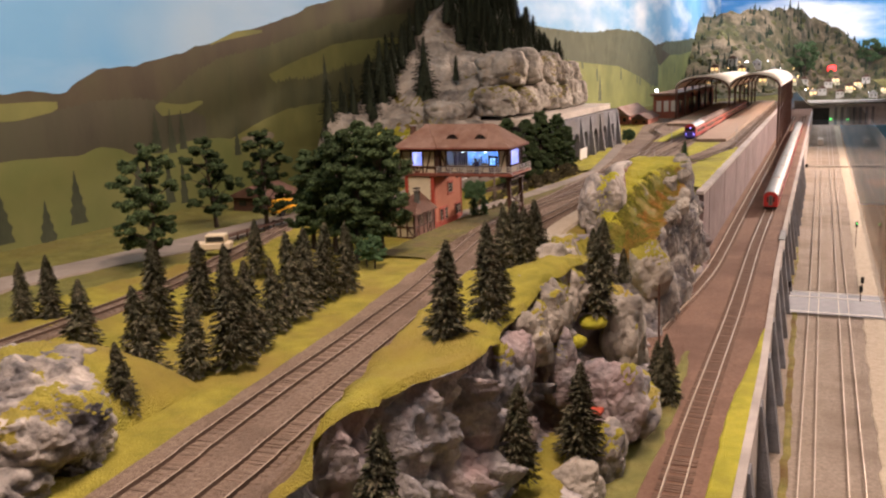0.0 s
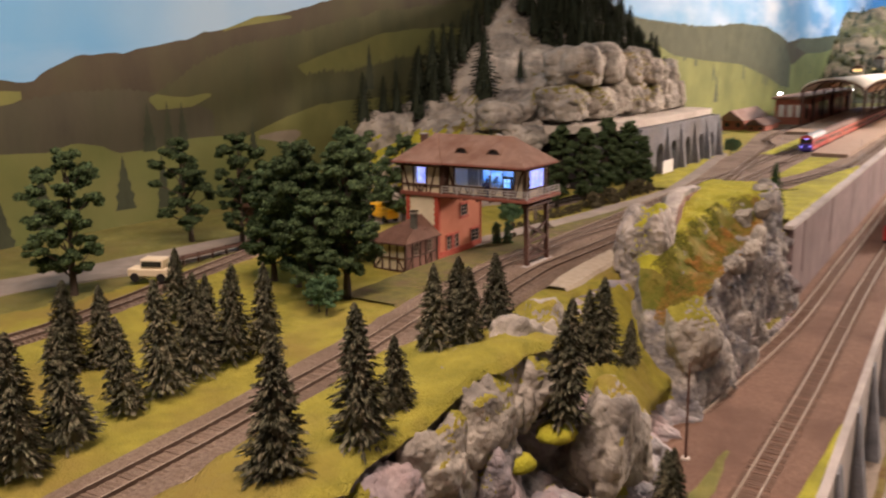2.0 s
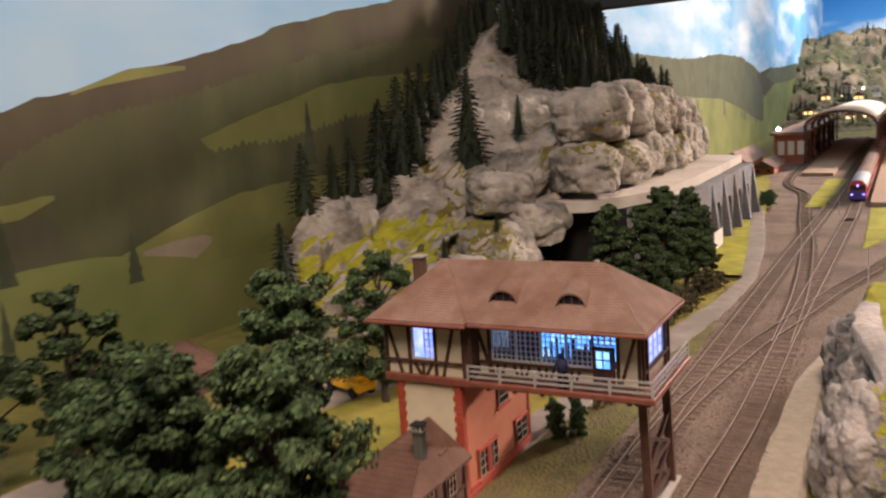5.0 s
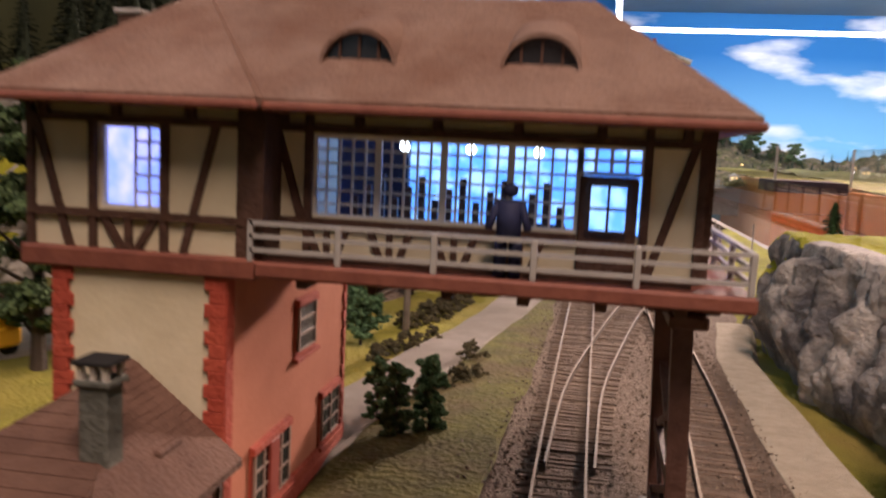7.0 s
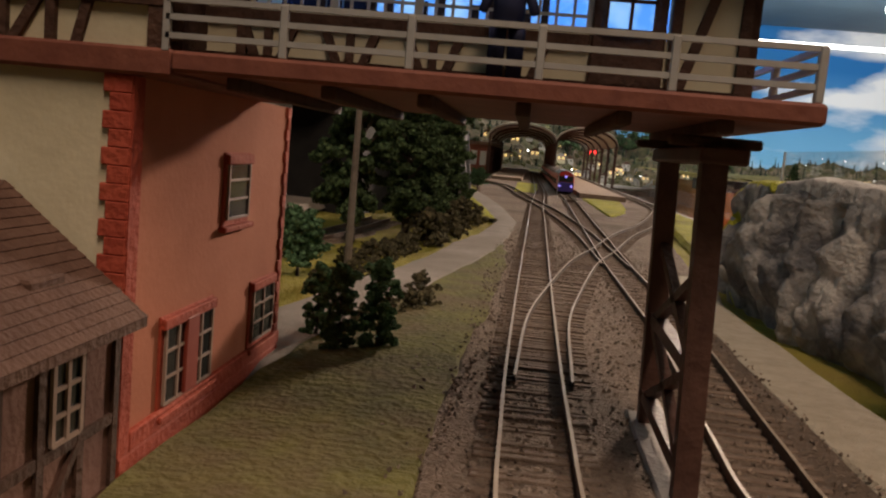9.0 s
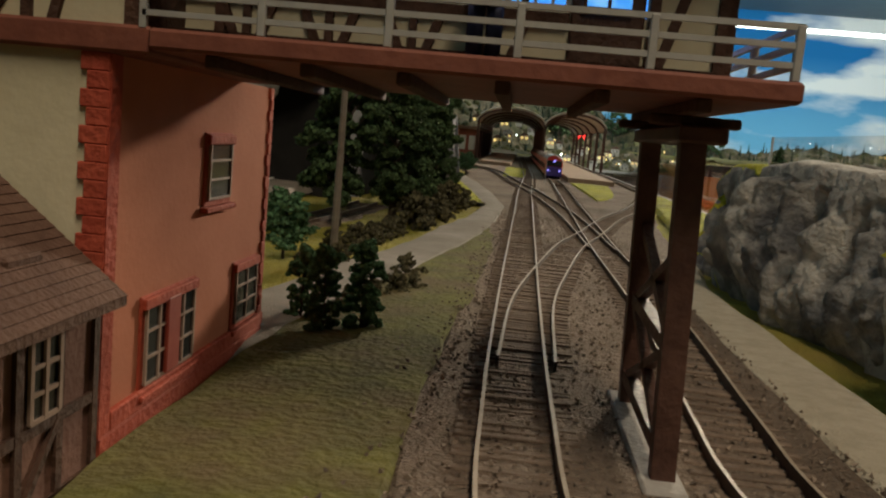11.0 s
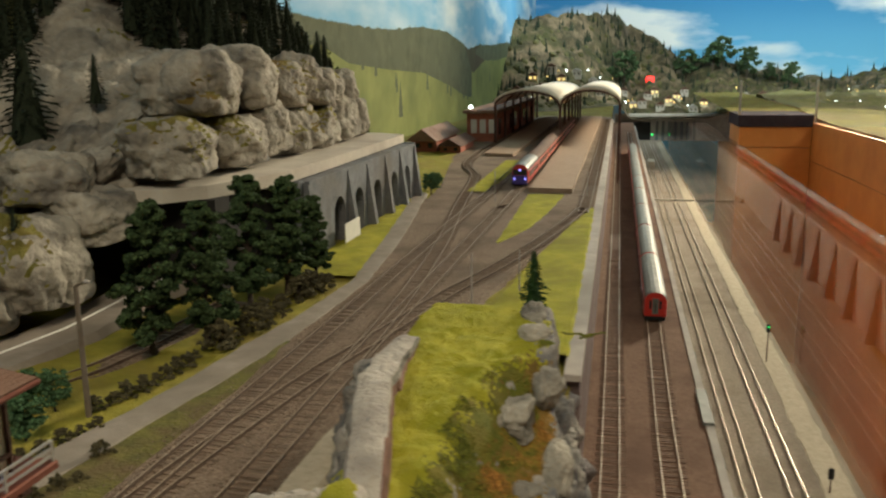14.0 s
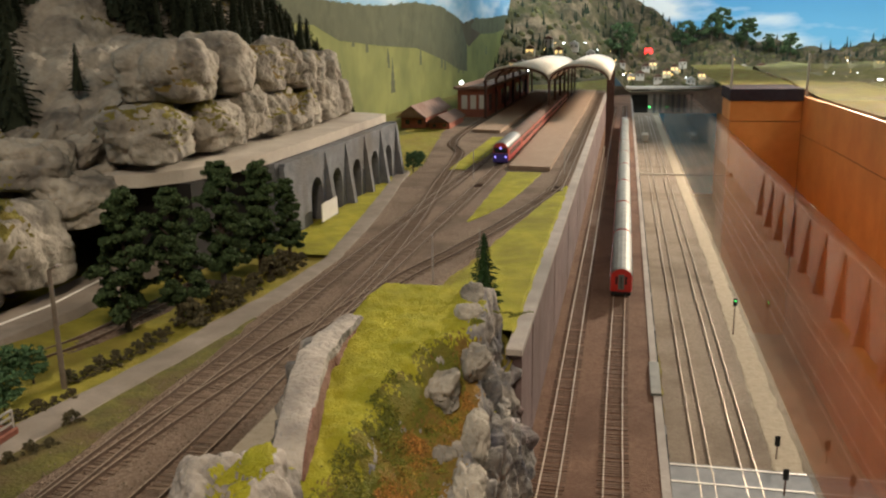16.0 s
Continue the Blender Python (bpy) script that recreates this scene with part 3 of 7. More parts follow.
bm = grid(4, 90, lambda u, v: (mural_x(-1.5 + v * 9.8) - 0.02 * (1 - 0), -1.5 + v * 9.8, -0.05 + u * 1.25))
mural = structure("backdrop_wall", bm, SKY_PAINT, "painted backdrop wall with blue sky and wooded hills", "backdrop")
M1 = [(-1.5, 0.17), (0.2, 0.19), (0.9, 0.215), (1.11, 0.213), (1.14, 0.226), (1.18, 0.241), (1.25, 0.249), (1.36, 0.266), (1.44, 0.286), (1.6, 0.322), (1.72, 0.352), (1.83, 0.381), (2.02, 0.414), (2.235, 0.450), (2.6, 0.45), (2.9, 0.41),
      (3.04, 0.375), (3.27, 0.366), (3.67, 0.364), (3.97, 0.368), (4.35, 0.395), (4.83, 0.395), (5.2, 0.355), (5.32, 0.336), (5.62, 0.363), (6.0, 0.368), (6.58, 0.400), (7.05, 0.414), (7.7, 0.45), (8.2, 0.54)]
mural_sheet("painted_ridge", M1, -0.02, -0.0194, HILL_DARK, mural, "dark wooded painted ridge", 0.006, 1.0)
mural_sheet("painted_meadow", [(1.43, 0.283), (1.46, 0.293), (1.50, 0.306), (1.54, 0.309), (1.58, 0.310)], [(1.43, 0.280), (1.46, 0.288), (1.58, 0.306)], -0.0190, HILL_MEADOW, mural, "light painted strip under the skyline", 0.001, 2.2)
mural_sheet("painted_wood", [(1.28, 0.185), (1.34, 0.21), (1.36, 0.222), (1.416, 0.246), (1.48, 0.262), (1.59, 0.279), (1.68, 0.300), (1.85, 0.330), (2.1, 0.36), (2.4, 0.38), (2.7, 0.36), (3.0, 0.30)], -0.02, -0.0188, HILL_MID, mural, "mid-green painted wood", 0.005, 2.0, 0.008)
mural_sheet("painted_wood", [(-1.5, 0.17), (0.8, 0.18), (1.07, 0.183), (1.12, 0.190), (1.175, 0.196), (1.25, 0.196), (1.29, 0.190), (1.33, 0.18), (1.40, 0.16)], -0.02, -0.0186, HILL_GREY, mural, "grey-brown painted wood", 0.003, 2.6, 0.006)
mural_sheet("painted_clearing", [(0.7, 0.190), (0.9, 0.200), (1.07, 0.201), (1.098, 0.199)], [(0.7, 0.172), (0.987, 0.178), (1.03, 0.177), (1.09, 0.186), (1.098, 0.19)], -0.0182, HILL_MEADOW, mural, "lime painted clearing", 0.001, 4.0)
mural_sheet("painted_clearing", [(1.285, 0.186), (1.289, 0.192), (1.323, 0.186), (1.351, 0.184), (1.392, 0.190), (1.397, 0.188)], [(1.285, 0.18), (1.295, 0.168), (1.36, 0.170), (1.397, 0.184)], -0.0182, HILL_MEADOW, mural, "pale painted clearing", 0.001, 4.5)
mural_sheet("painted_meadow", [(1.59, 0.230), (1.64, 0.243), (1.708, 0.260), (1.823, 0.287), (1.952, 0.302), (2.15, 0.31), (2.3, 0.29)], [(1.59, 0.228), (1.623, 0.20), (2.3, 0.20)], -0.0184, HILL_MEADOW, mural, "light painted strip of meadow", 0.003, 3.5)
mural_sheet("painted_wood", [(1.40, 0.19), (1.50, 0.208), (1.62, 0.214), (1.73, 0.216), (1.85, 0.236), (2.0, 0.25), (2.3, 0.25)], 0.05, -0.0181, HILL_MID, mural, "row of painted tree tops", 0.004, 9.0, 0.016)
mural_sheet("painted_meadow", [(1.45, 0.112), (1.488, 0.125), (1.561, 0.146), (1.64, 0.162), (1.703, 0.166), (1.9, 0.17), (2.2, 0.16)], 0.02, -0.0179, HILL_MEADOW, mural, "light painted meadow", 0.003, 3.0)
mural_sheet("painted_slope", [(1.492, 0.118), (1.53, 0.122), (1.578, 0.122), (1.59, 0.118)], [(1.492, 0.088), (1.55, 0.092), (1.59, 0.112)], -0.0178, HILL_PATH, mural, "pale bare painted slope", 0.002, 3.3)
mural_sheet("painted_lowland", [(-1.5, 0.12), (1.0, 0.126), (1.063, 0.125), (1.124, 0.122), (1.163, 0.131), (1.202, 0.125), (1.225, 0.113), (1.289, 0.113), (1.339, 0.123), (1.391, 0.125), (1.438, 0.122), (1.5, 0.112), (1.6, 0.09), (1.8, 0.075), (2.6, 0.06)], -0.03, -0.0176, HILL_LAWN, mural, "green painted lowland", 0.002, 5.0)
mural_sheet("painted_lime_hill", [(2.3, 0.10), (2.6, 0.24), (2.9, 0.31), (3.2, 0.31), (3.6, 0.30), (4.3, 0.31), (4.8, 0.30), (5.2, 0.27), (5.45, 0.22), (5.9, 0.31), (6.5, 0.35), (7.0, 0.37), (7.6, 0.40), (8.2, 0.46)], -0.05, -0.0176, HILL_LIME, mural, "lime-green painted hills", 0.004, 7.0)
mural_sheet("painted_far_wood", [(2.9, 0.36), (3.04, 0.375), (3.27, 0.368), (3.67, 0.364), (3.97, 0.370), (4.35, 0.397), (4.83, 0.397), (5.2, 0.355), (5.30, 0.30), (5.40, 0.22)], [(2.9, 0.31), (3.3, 0.30), (3.5, 0.258), (3.9, 0.240), (4.4, 0.226), (4.9, 0.165), (5.2, 0.115), (5.4, 0.10)], -0.0170, HILL_FAR, mural, "grey-green painted wood", 0.006, 8.0, 0.008)
mural_sheet("painted_far_wood", [(5.50, 0.325), (5.62, 0.363), (6.0, 0.368), (6.58, 0.400), (7.05, 0.414), (7.7, 0.45), (8.2, 0.54)], [(5.50, 0.315), (5.8, 0.285), (6.2, 0.29), (6.6, 0.315), (7.8, 0.36), (8.2, 0.38)], -0.0171, HILL_FAR, mural, "grey-green painted wood", 0.006, 8.6, 0.008)
for y, z, hgt, wd in ((1.11, 0.026, 0.077, 0.016), (1.232, 0.034, 0.075, 0.017), (1.297, 0.028, 0.080, 0.012), (1.33, 0.023, 0.080, 0.010), (1.478, 0.088, 0.055, 0.010), (1.313, 0.108, 0.073, 0.010), (1.279, 0.111, 0.068, 0.012),
                      (1.339, 0.112, 0.066, 0.010), (1.783, 0.185, 0.086, 0.014), (1.867, 0.206, 0.044, 0.008), (1.055, 0.0, 0.068, 0.016), (0.985, 0.02, 0.080, 0.018), (4.05, 0.075, 0.13, 0.03), (3.5, 0.10, 0.1, 0.03)):
    b = bmesh.new()
    pts = [(y - wd, z)] + [(y - wd * (1 - k / 9) * (1 + 0.18 * (-1) ** k), z + hgt * (0.05 + 0.95 * k / 9)) for k in range(1, 9)] + [(y, z + hgt)]
    pts += [(2 * y - a, c) for a, c in pts[-2::-1]]
    b.faces.new([b.verts.new((mural_x(a) - 0.0173, a, c)) for a, c in pts])
    part("painted_fir", b, FIR_PAINT if y < 3 else HILL_FAR, mural, "dark green painted fir")

fr_ = random.Random(21)
for k in range(12):
    y = fr_.uniform(3.2, 6.6)
    z = ramp(y, [(1.15, 0.10), (1.6, 0.16), (2.2, 0.20), (3.2, 0.20), (4.3, 0.19), (4.8, 0.15), (5.3, 0.12), (6.6, 0.2)]) + fr_.uniform(-0.03, 0.05)
    hgt = fr_.uniform(0.03, 0.06) if y < 2.5 else fr_.uniform(0.05, 0.10)
    b = bmesh.new()
    pts = [(y - hgt * 0.2, z)] + [(y - hgt * 0.22 * (1 - q / 7) * (1 + 0.2 * (-1) ** q), z + hgt * (0.05 + 0.95 * q / 7)) for q in range(1, 7)] + [(y, z + hgt)]
    pts += [(2 * y - a, c) for a, c in pts[-2::-1]]
    b.faces.new([b.verts.new((mural_x(a) - 0.0168 + 0.0001 * (k % 7), a, c)) for a, c in pts])
    part("painted_fir", b, HILL_FAR if y > 3 else HILL_MID, mural, "dull green painted fir")

# room shell: far wall, ceiling, aisle floor, right and rear walls
FAR_SKY = mat("printed_deep_blue_sky", (0.015, 0.16, 0.42), (0.03, 0.24, 0.52), 1.0, 0.7)
nt = FAR_SKY.node_tree
bs = nt.nodes["Principled BSDF"]
tc, mp, nz, rp, mx = (nt.nodes.new("ShaderNode" + k) for k in ("TexCoord", "Mapping", "TexNoise", "ValToRGB", "Mix"))
mx.data_type = "RGBA"
mp.inputs["Scale"].default_value = (0.8, 1, 2.6)
mp.inputs["Location"].default_value = (0.35, 0, 0.2)
nz.inputs["Scale"].default_value, nz.inputs["Detail"].default_value = 1.15, 8.0
rp.color_ramp.elements[0].position, rp.color_ramp.elements[1].position = 0.50, 0.64
gr, mr = nt.nodes.new("ShaderNodeSeparateXYZ"), nt.nodes.new("ShaderNodeMapRange")
mr.inputs["From Min"].default_value, mr.inputs["From Max"].default_value = 0.1, 0.95
bl = nt.nodes.new("ShaderNodeMix")
bl.data_type = "RGBA"
bl.inputs[6].default_value, bl.inputs[7].default_value = (0.20, 0.52, 0.78, 1), (0.008, 0.15, 0.42, 1)
nt.links.new(tc.outputs["Object"], mp.inputs[0])
nt.links.new(mp.outputs[0], nz.inputs["Vector"])
nt.links.new(nz.outputs["Fac"], rp.inputs[0])
nt.links.new(tc.outputs["Object"], gr.inputs[0])
nt.links.new(gr.outputs["Z"], mr.inputs["Value"])
nt.links.new(mr.outputs[0], bl.inputs[0])
nt.links.new(rp.outputs[0], mx.inputs[0])
nt.links.new(bl.outputs[2], mx.inputs[6])
mx.inputs[7].default_value = (0.80, 0.82, 0.84, 1)
nt.links.new(mx.outputs[2], bs.inputs["Base Color"])
structure("wall_north", boxed(-0.75, 6.0, 8.2, 8.3, -1.1, 1.5), FAR_SKY, "far room wall printed with deep blue sky and clouds", "wall")
structure("wall_east", boxed(5.9, 6.0, -2.0, 8.2, -1.1, 1.5), FAR_SKY, "side room wall printed with blue sky", "wall")
structure("wall_south", boxed(-1.1, 6.0, -2.1, -2.0, -1.1, 1.5), WALL_PINK, "plain rear room wall", "wall")
structure("floor", boxed(0.3, 6.0, -2.0, 8.2, -1.05, -1.0), FLOOR_WOOD, "orange-brown floor of the visitors' aisle", "floor")
structure("ceiling", boxed(-1.1, 6.0, -2.1, 8.3, 1.42, 1.5), CEILING, "slate-blue room ceiling", "ceiling")
structure("ceiling_beam", boxed(-0.76, 1.2, 2.61, 2.66, 0.432, 0.495), SOFFIT, "dark slate beam across the board in front of the backdrop", "beam")

# ---- railway tracks ----
def bezier(pts, step=0.004):
    """A smooth line through plan points (x, y)."""
    out = []
    P = [Vector((x, y, 0)) for x, y in pts]
    P = [2 * P[0] - P[1]] + P + [2 * P[-1] - P[-2]]
    for a, b, c, d in zip(P, P[1:], P[2:], P[3:]):
        n = max(1, int((c - b).length / step))
        for i in range(n):
            t = i / n
            out.append(0.5 * (2 * b + (c - a) * t + (2 * a - 5 * b + 4 * c - d) * t * t + (3 * b - a - 3 * c + d) * t ** 3))
    return out + [P[-2]]


GAUGE = 0.0165
RAIL_SIDE = mat("rusty_rail_side", (0.075, 0.048, 0.036), (0.12, 0.08, 0.06), 150, 0.8)
sleeper_me = {}
SLEEPER_RED = mat("redbrown_sleeper", (0.125, 0.078, 0.057), (0.18, 0.118, 0.088), 300, 0.9, 0.4, per_object=0.12, per_island=0.12)


def track(pts, z, label, y_split=1.75, spacing=0.0060, sleepers=True, name="railway_track", rail=None):
    line = bezier(pts)
    ob = thing(name, (line[0].x, line[0].y, z), label, "railway track", "railway tracks")
    for s in (-1, 1):
        bm = bmesh.new()
        last = None
        for i, p in enumerate(line[::2]):
            q = line[min(len(line) - 1, 2 * i + 1)]
            w = (q - line[max(0, 2 * i - 1)]).normalized()
            side = Vector((w.y, -w.x, 0)) * s
            c = p + side * GAUGE / 2
            row = [bm.verts.new(c + side * dx + Vector((0, 0, z + dz))) for dx, dz in ((-0.0004, -0.001), (-0.0004, 0.0023), (0.0005, 0.0023), (0.0004, -0.001))]
            if last:
                for k in range(3):
                    bm.faces.new((last[k], last[k + 1], row[k + 1], row[k])).material_index = 0 if k == 1 else 1
            last = row
        part("rail", bm, [rail or RAIL, rail or RAIL_SIDE], ob, "worn steel rail")
    if not sleepers:
        return ob
    wood = SLEEPER_RED if rail else SLEEPER
    if wood.name not in sleeper_me:
        b = boxed(-0.0140, 0.0140, -0.0012, 0.0012, -0.0012, 0.0006, 0.0003)
        me = bpy.data.meshes.new("sleeper")
        b.to_mesh(me)
        b.free()
        me.materials.append(wood)
        sleeper_me[wood.name] = me
    inv, run, far, count = base_of(ob).inverted(), 0.0, bmesh.new(), 0
    for a, b in zip(line, line[1:]):
        run += (b - a).length
        if run >= spacing:
            run -= spacing
            turn = math.atan2(-(b - a).x, (b - a).y)
            m = Matrix.Translation((b.x, b.y, z - (0.0009 if rail else 0.0008) + rnd.uniform(-0.0003, 0.0002))) @ Matrix.Rotation(turn + rnd.uniform(-0.03, 0.03), 4, "Z")
            if b.y < y_split and count < 280:
                s = new("sleeper", sleeper_me[wood.name])
                s.parent, s.matrix_basis = ob, inv @ m
                count += 1
            else:
                v = box(bmesh.new(), -0.0140, 0.0140, -0.0012, 0.0012, -0.0012, 0.0006)
                v.transform(m)
                merge(far, v)
    if far.verts:
        tagged(part("sleeper_bed", far, wood, ob, "brown sleepers half sunk in ballast"), kind="stuff")
    return ob


# beds
structure("ballast_bed", strip([(0.12, -0.16, -0.057), (0.5, -0.168, -0.080), (0.70, -0.188, -0.094), (0.85, -0.200, -0.108), (1.02, -0.224, -0.130), (1.2, -0.252, -0.155), (1.35, -0.262, -0.163), (1.55, -0.257, -0.160), (1.75, -0.257, -0.128),
                                (1.95, -0.262, -0.110), (2.2, -0.285, -0.075), (2.5, -0.315, -0.016), (2.8, -0.33, -0.014), (3.4, -0.42, -0.014), (5.4, -0.60, -0.014)], 0.0025, 0.003), BALLAST,
          "brown ballast bed of the station tracks", "ballast")
structure("sand_verge", strip([(1.26, -0.150, -0.132), (1.30, -0.157, -0.131), (1.4, -0.163, -0.137), (1.6, -0.159, -0.140), (1.7, -0.145, -0.125)], 0.0028, 0.002), SAND, "pale sandy verge below the rock", "path")
structure("grass_island", strip([(2.235, -0.136, -0.134), (2.35, -0.136, -0.105), (2.5, -0.137, -0.088), (2.70, -0.140, -0.075)], 0.0045, 0.002), GRASS_BRIGHT, "bright grass island between the tracks", "grass")
structure("grass_wedge", strip([(1.78, -0.105, -0.014), (1.95, -0.092, -0.014), (2.2, -0.066, -0.014), (2.4, -0.040, -0.014), (2.55, -0.017, -0.014)], 0.0045, 0.003), GRASS_BRIGHT, "bright grass wedge beside the retaining wall", "grass")
structure("grass_verge", strip([(1.12, -0.310, -0.246), (1.30, -0.315, -0.262), (1.42, -0.313, -0.262), (1.46, -0.305, -0.259), (1.52, -0.294, -0.255), (1.60, -0.282, -0.253), (1.69, -0.269, -0.252), (1.78, -0.260, -0.256)], 0.0028, 0.004), GREEN_LAWN, "green grass verge beside the tracks", "grass")
structure("grass_island", strip([(2.72, -0.262, -0.228), (2.9, -0.262, -0.220), (3.3, -0.262, -0.215)], 0.0042, 0.002), GRASS_BRIGHT, "bright grass island before the platform", "grass")
structure("foot_path", strip([(1.36, -0.352, -0.322), (1.42, -0.343, -0.313), (1.48, -0.332, -0.303), (1.52, -0.326, -0.294), (1.56, -0.319, -0.287), (1.61, -0.308, -0.281), (1.69, -0.297, -0.268), (1.76, -0.291, -0.260), (1.85, -0.278, -0.255), (2.0, -0.268, -0.250), (2.2, -0.292, -0.268), (2.45, -0.325, -0.300), (2.7, -0.36, -0.34)], 0.0034, 0.002), ROAD, "grey gravel path behind the signal box", "path")
structure("grass_verge", strip([(2.02, -0.350, -0.268), (2.2, -0.352, -0.291), (2.45, -0.352, -0.325), (2.68, -0.368, -0.36)], 0.0032, 0.003), GRASS_BRIGHT, "bright grass at the foot of the gallery", "grass")
structure("road", strip([(0.3, -0.675, -0.575), (0.84, -0.655, -0.595), (1.05, -0.61, -0.535), (1.3, -0.585, -0.525), (1.5, -0.525, -0.455), (1.75, -0.485, -0.425), (1.95, -0.50, -0.43)], 0.0130, 0.002, 0.008), ROAD, "grey country road along the backdrop", "road")
structure("branch_bed", strip([(0.3, -0.447, -0.413), (0.8, -0.446, -0.412), (0.95, -0.464, -0.430), (1.1, -0.502, -0.468), (1.4, -0.577, -0.543)], 0.0112, 0.003, 0.008), BALLAST, "brown bed of the branch line", "ballast")

T1 = "worn single track on brown ballast under the signal box"
track([(-0.118, 0.12), (-0.1445, 0.53), (-0.152, 0.60), (-0.1620, 0.70), (-0.1690, 0.80), (-0.177, 0.88), (-0.187, 0.98), (-0.205, 1.09), (-0.218, 1.17), (-0.2345, 1.28), (-0.2372, 1.36), (-0.2365, 1.5), (-0.234, 1.7), (-0.230, 2.0), (-0.227, 2.25), (-0.219, 2.6), (-0.215, 3.0), (-0.215, 5.2)], 0.0035, T1)
track([(-0.075, 0.12), (-0.102, 0.545), (-0.108, 0.61), (-0.1165, 0.69), (-0.127, 0.80), (-0.143, 0.95), (-0.171, 1.17), (-0.186, 1.31), (-0.186, 1.37), (-0.181, 1.5), (-0.181, 1.72), (-0.177, 2.0), (-0.170, 2.5), (-0.168, 2.8), (-0.168, 5.2)], 0.0035, "worn second track on brown ballast beside the rock")
track([(-0.2345, 1.40), (-0.231, 1.49), (-0.222, 1.57), (-0.203, 1.70), (-0.183, 1.79), (-0.150, 1.95), (-0.116, 2.08), (-0.073, 2.28), (-0.035, 2.52), (-0.028, 2.75), (-0.028, 5.2)], 0.0037, "branching station track crossing to the outer platform", y_split=0.0)
track([(-0.183, 1.70), (-0.190, 1.95), (-0.212, 2.25), (-0.245, 2.55), (-0.285, 2.95), (-0.362, 3.4), (-0.362, 5.0)], 0.0037, "curving station track towards the side platform", y_split=0.0)
track([(-0.43, 0.3), (-0.43, 0.8), (-0.447, 0.95), (-0.485, 1.1), (-0.56, 1.4)], 0.012, "branch line track among the grass", y_split=0.0)
track([(0.092, 0.15), (0.086, 0.70), (0.085, 0.85), (0.0823, 1.0), (0.0825, 1.2), (0.083, 1.44), (0.0800, 1.75), (0.0790, 1.95), (0.081, 2.3), (0.083, 2.8), (0.083, 6.0)], -0.1195, "terrace track with brown sleepers", y_split=1.95, spacing=0.0050, rail=RAIL_BRIGHT)
track([(-0.004, 1.30), (0.006, 1.42), (0.0185, 1.56), (0.0255, 1.745), (0.025, 2.2), (0.025, 2.8), (0.025, 6.0)], -0.1195, "terrace track beside the retaining wall", y_split=1.95, spacing=0.0050, rail=RAIL_BRIGHT)
for x in (0.1848, 0.2358):
    track([(x, 0.15), (x, 3.0), (x - 0.005, 6.7)], -0.2385, "low-level track with dull rails", y_split=0.0, sleepers=False, rail=RAIL_BRIGHT)
structure("siding_bed", strip([(1.50, -0.446, -0.412), (1.63, -0.418, -0.384), (1.72, -0.398, -0.364), (1.90, -0.385, -0.350)], 0.0015, 0.003), BALLAST, "brown bed of the overgrown siding", "ballast")
track([(-0.430, 1.50), (-0.401, 1.632), (-0.380, 1.715), (-0.367, 1.895)], 0.0026, "overgrown siding between the road and the trees")
structure("road_marking", strip([(1.50, -0.491, -0.4885), (1.75, -0.456, -0.4535), (1.93, -0.466, -0.4635)], 0.0146, 0.0, 0.0006), WHITE, "white centre line of the country road", "road marking")
structure("weed_patch", strip([(2.06, 0.129, 0.142), (2.3, 0.130, 0.148), (2.62, 0.129, 0.140)], -0.2392, 0.004), GRASS_DRY, "green weeds below the terrace edge", "grass")

# ---- the signal box ----
SB = thing("signal_box", (-0.30, 1.345, 0.0), "half-timbered railway signal box bridging the track, with lit blue windows", "signal box")


def hip_roof(x0, x1, y0, y1, z0, z1, rx0, rx1, ry, material, parent, name, rows=9, thick=0.0018, label=""):
    """A hipped roof laid in tile courses, each a little proud of the one above."""
    bm = bmesh.new()
    R = [(rx0, ry, z1), (rx1, ry, z1)]
    sides = [((x0, y0), (x1, y0), R[0], R[1]), ((x1, y0), (x1, y1), R[1], R[1]), ((x1, y1), (x0, y1), R[1], R[0]), ((x0, y1), (x0, y0), R[0], R[0])]
    for a, b, ra, rb in sides:
        a, b, ra, rb = Vector((*a, z0)), Vector((*b, z0)), Vector(ra), Vector(rb)
        nrm = (b - a).cross(ra - a).normalized()
        up = nrm * 0.0002
        flat = [(bm.verts.new(a.lerp(ra, k / rows)), bm.verts.new(b.lerp(rb, k / rows))) for k in range(rows + 1)]
        for k in range(rows):
            p, q = flat[k]
            lp, lq = bm.verts.new(p.co + up), bm.verts.new(q.co + up)
            r, t = flat[k + 1][1], flat[k + 1][0]
            bm.faces.new((p, q, lq, lp))
            bm.faces.new((lp, lq, r, t))
    low = [bm.verts.new((x, y, z0 - thick)) for x, y in ((x0, y0), (x1, y0), (x1, y1), (x0, y1))]
    top = [bm.verts.new((x, y, z0)) for x, y in ((x0, y0), (x1, y0), (x1, y1), (x0, y1))]
    bm.faces.new(low[::-1])
    for i in range(4):
        bm.faces.new((low[i], low[(i + 1) % 4], top[(i + 1) % 4], top[i]))
    bmesh.ops.remove_doubles(bm, verts=bm.verts, dist=0.00002)
    return part(name, bm, material, parent, label)


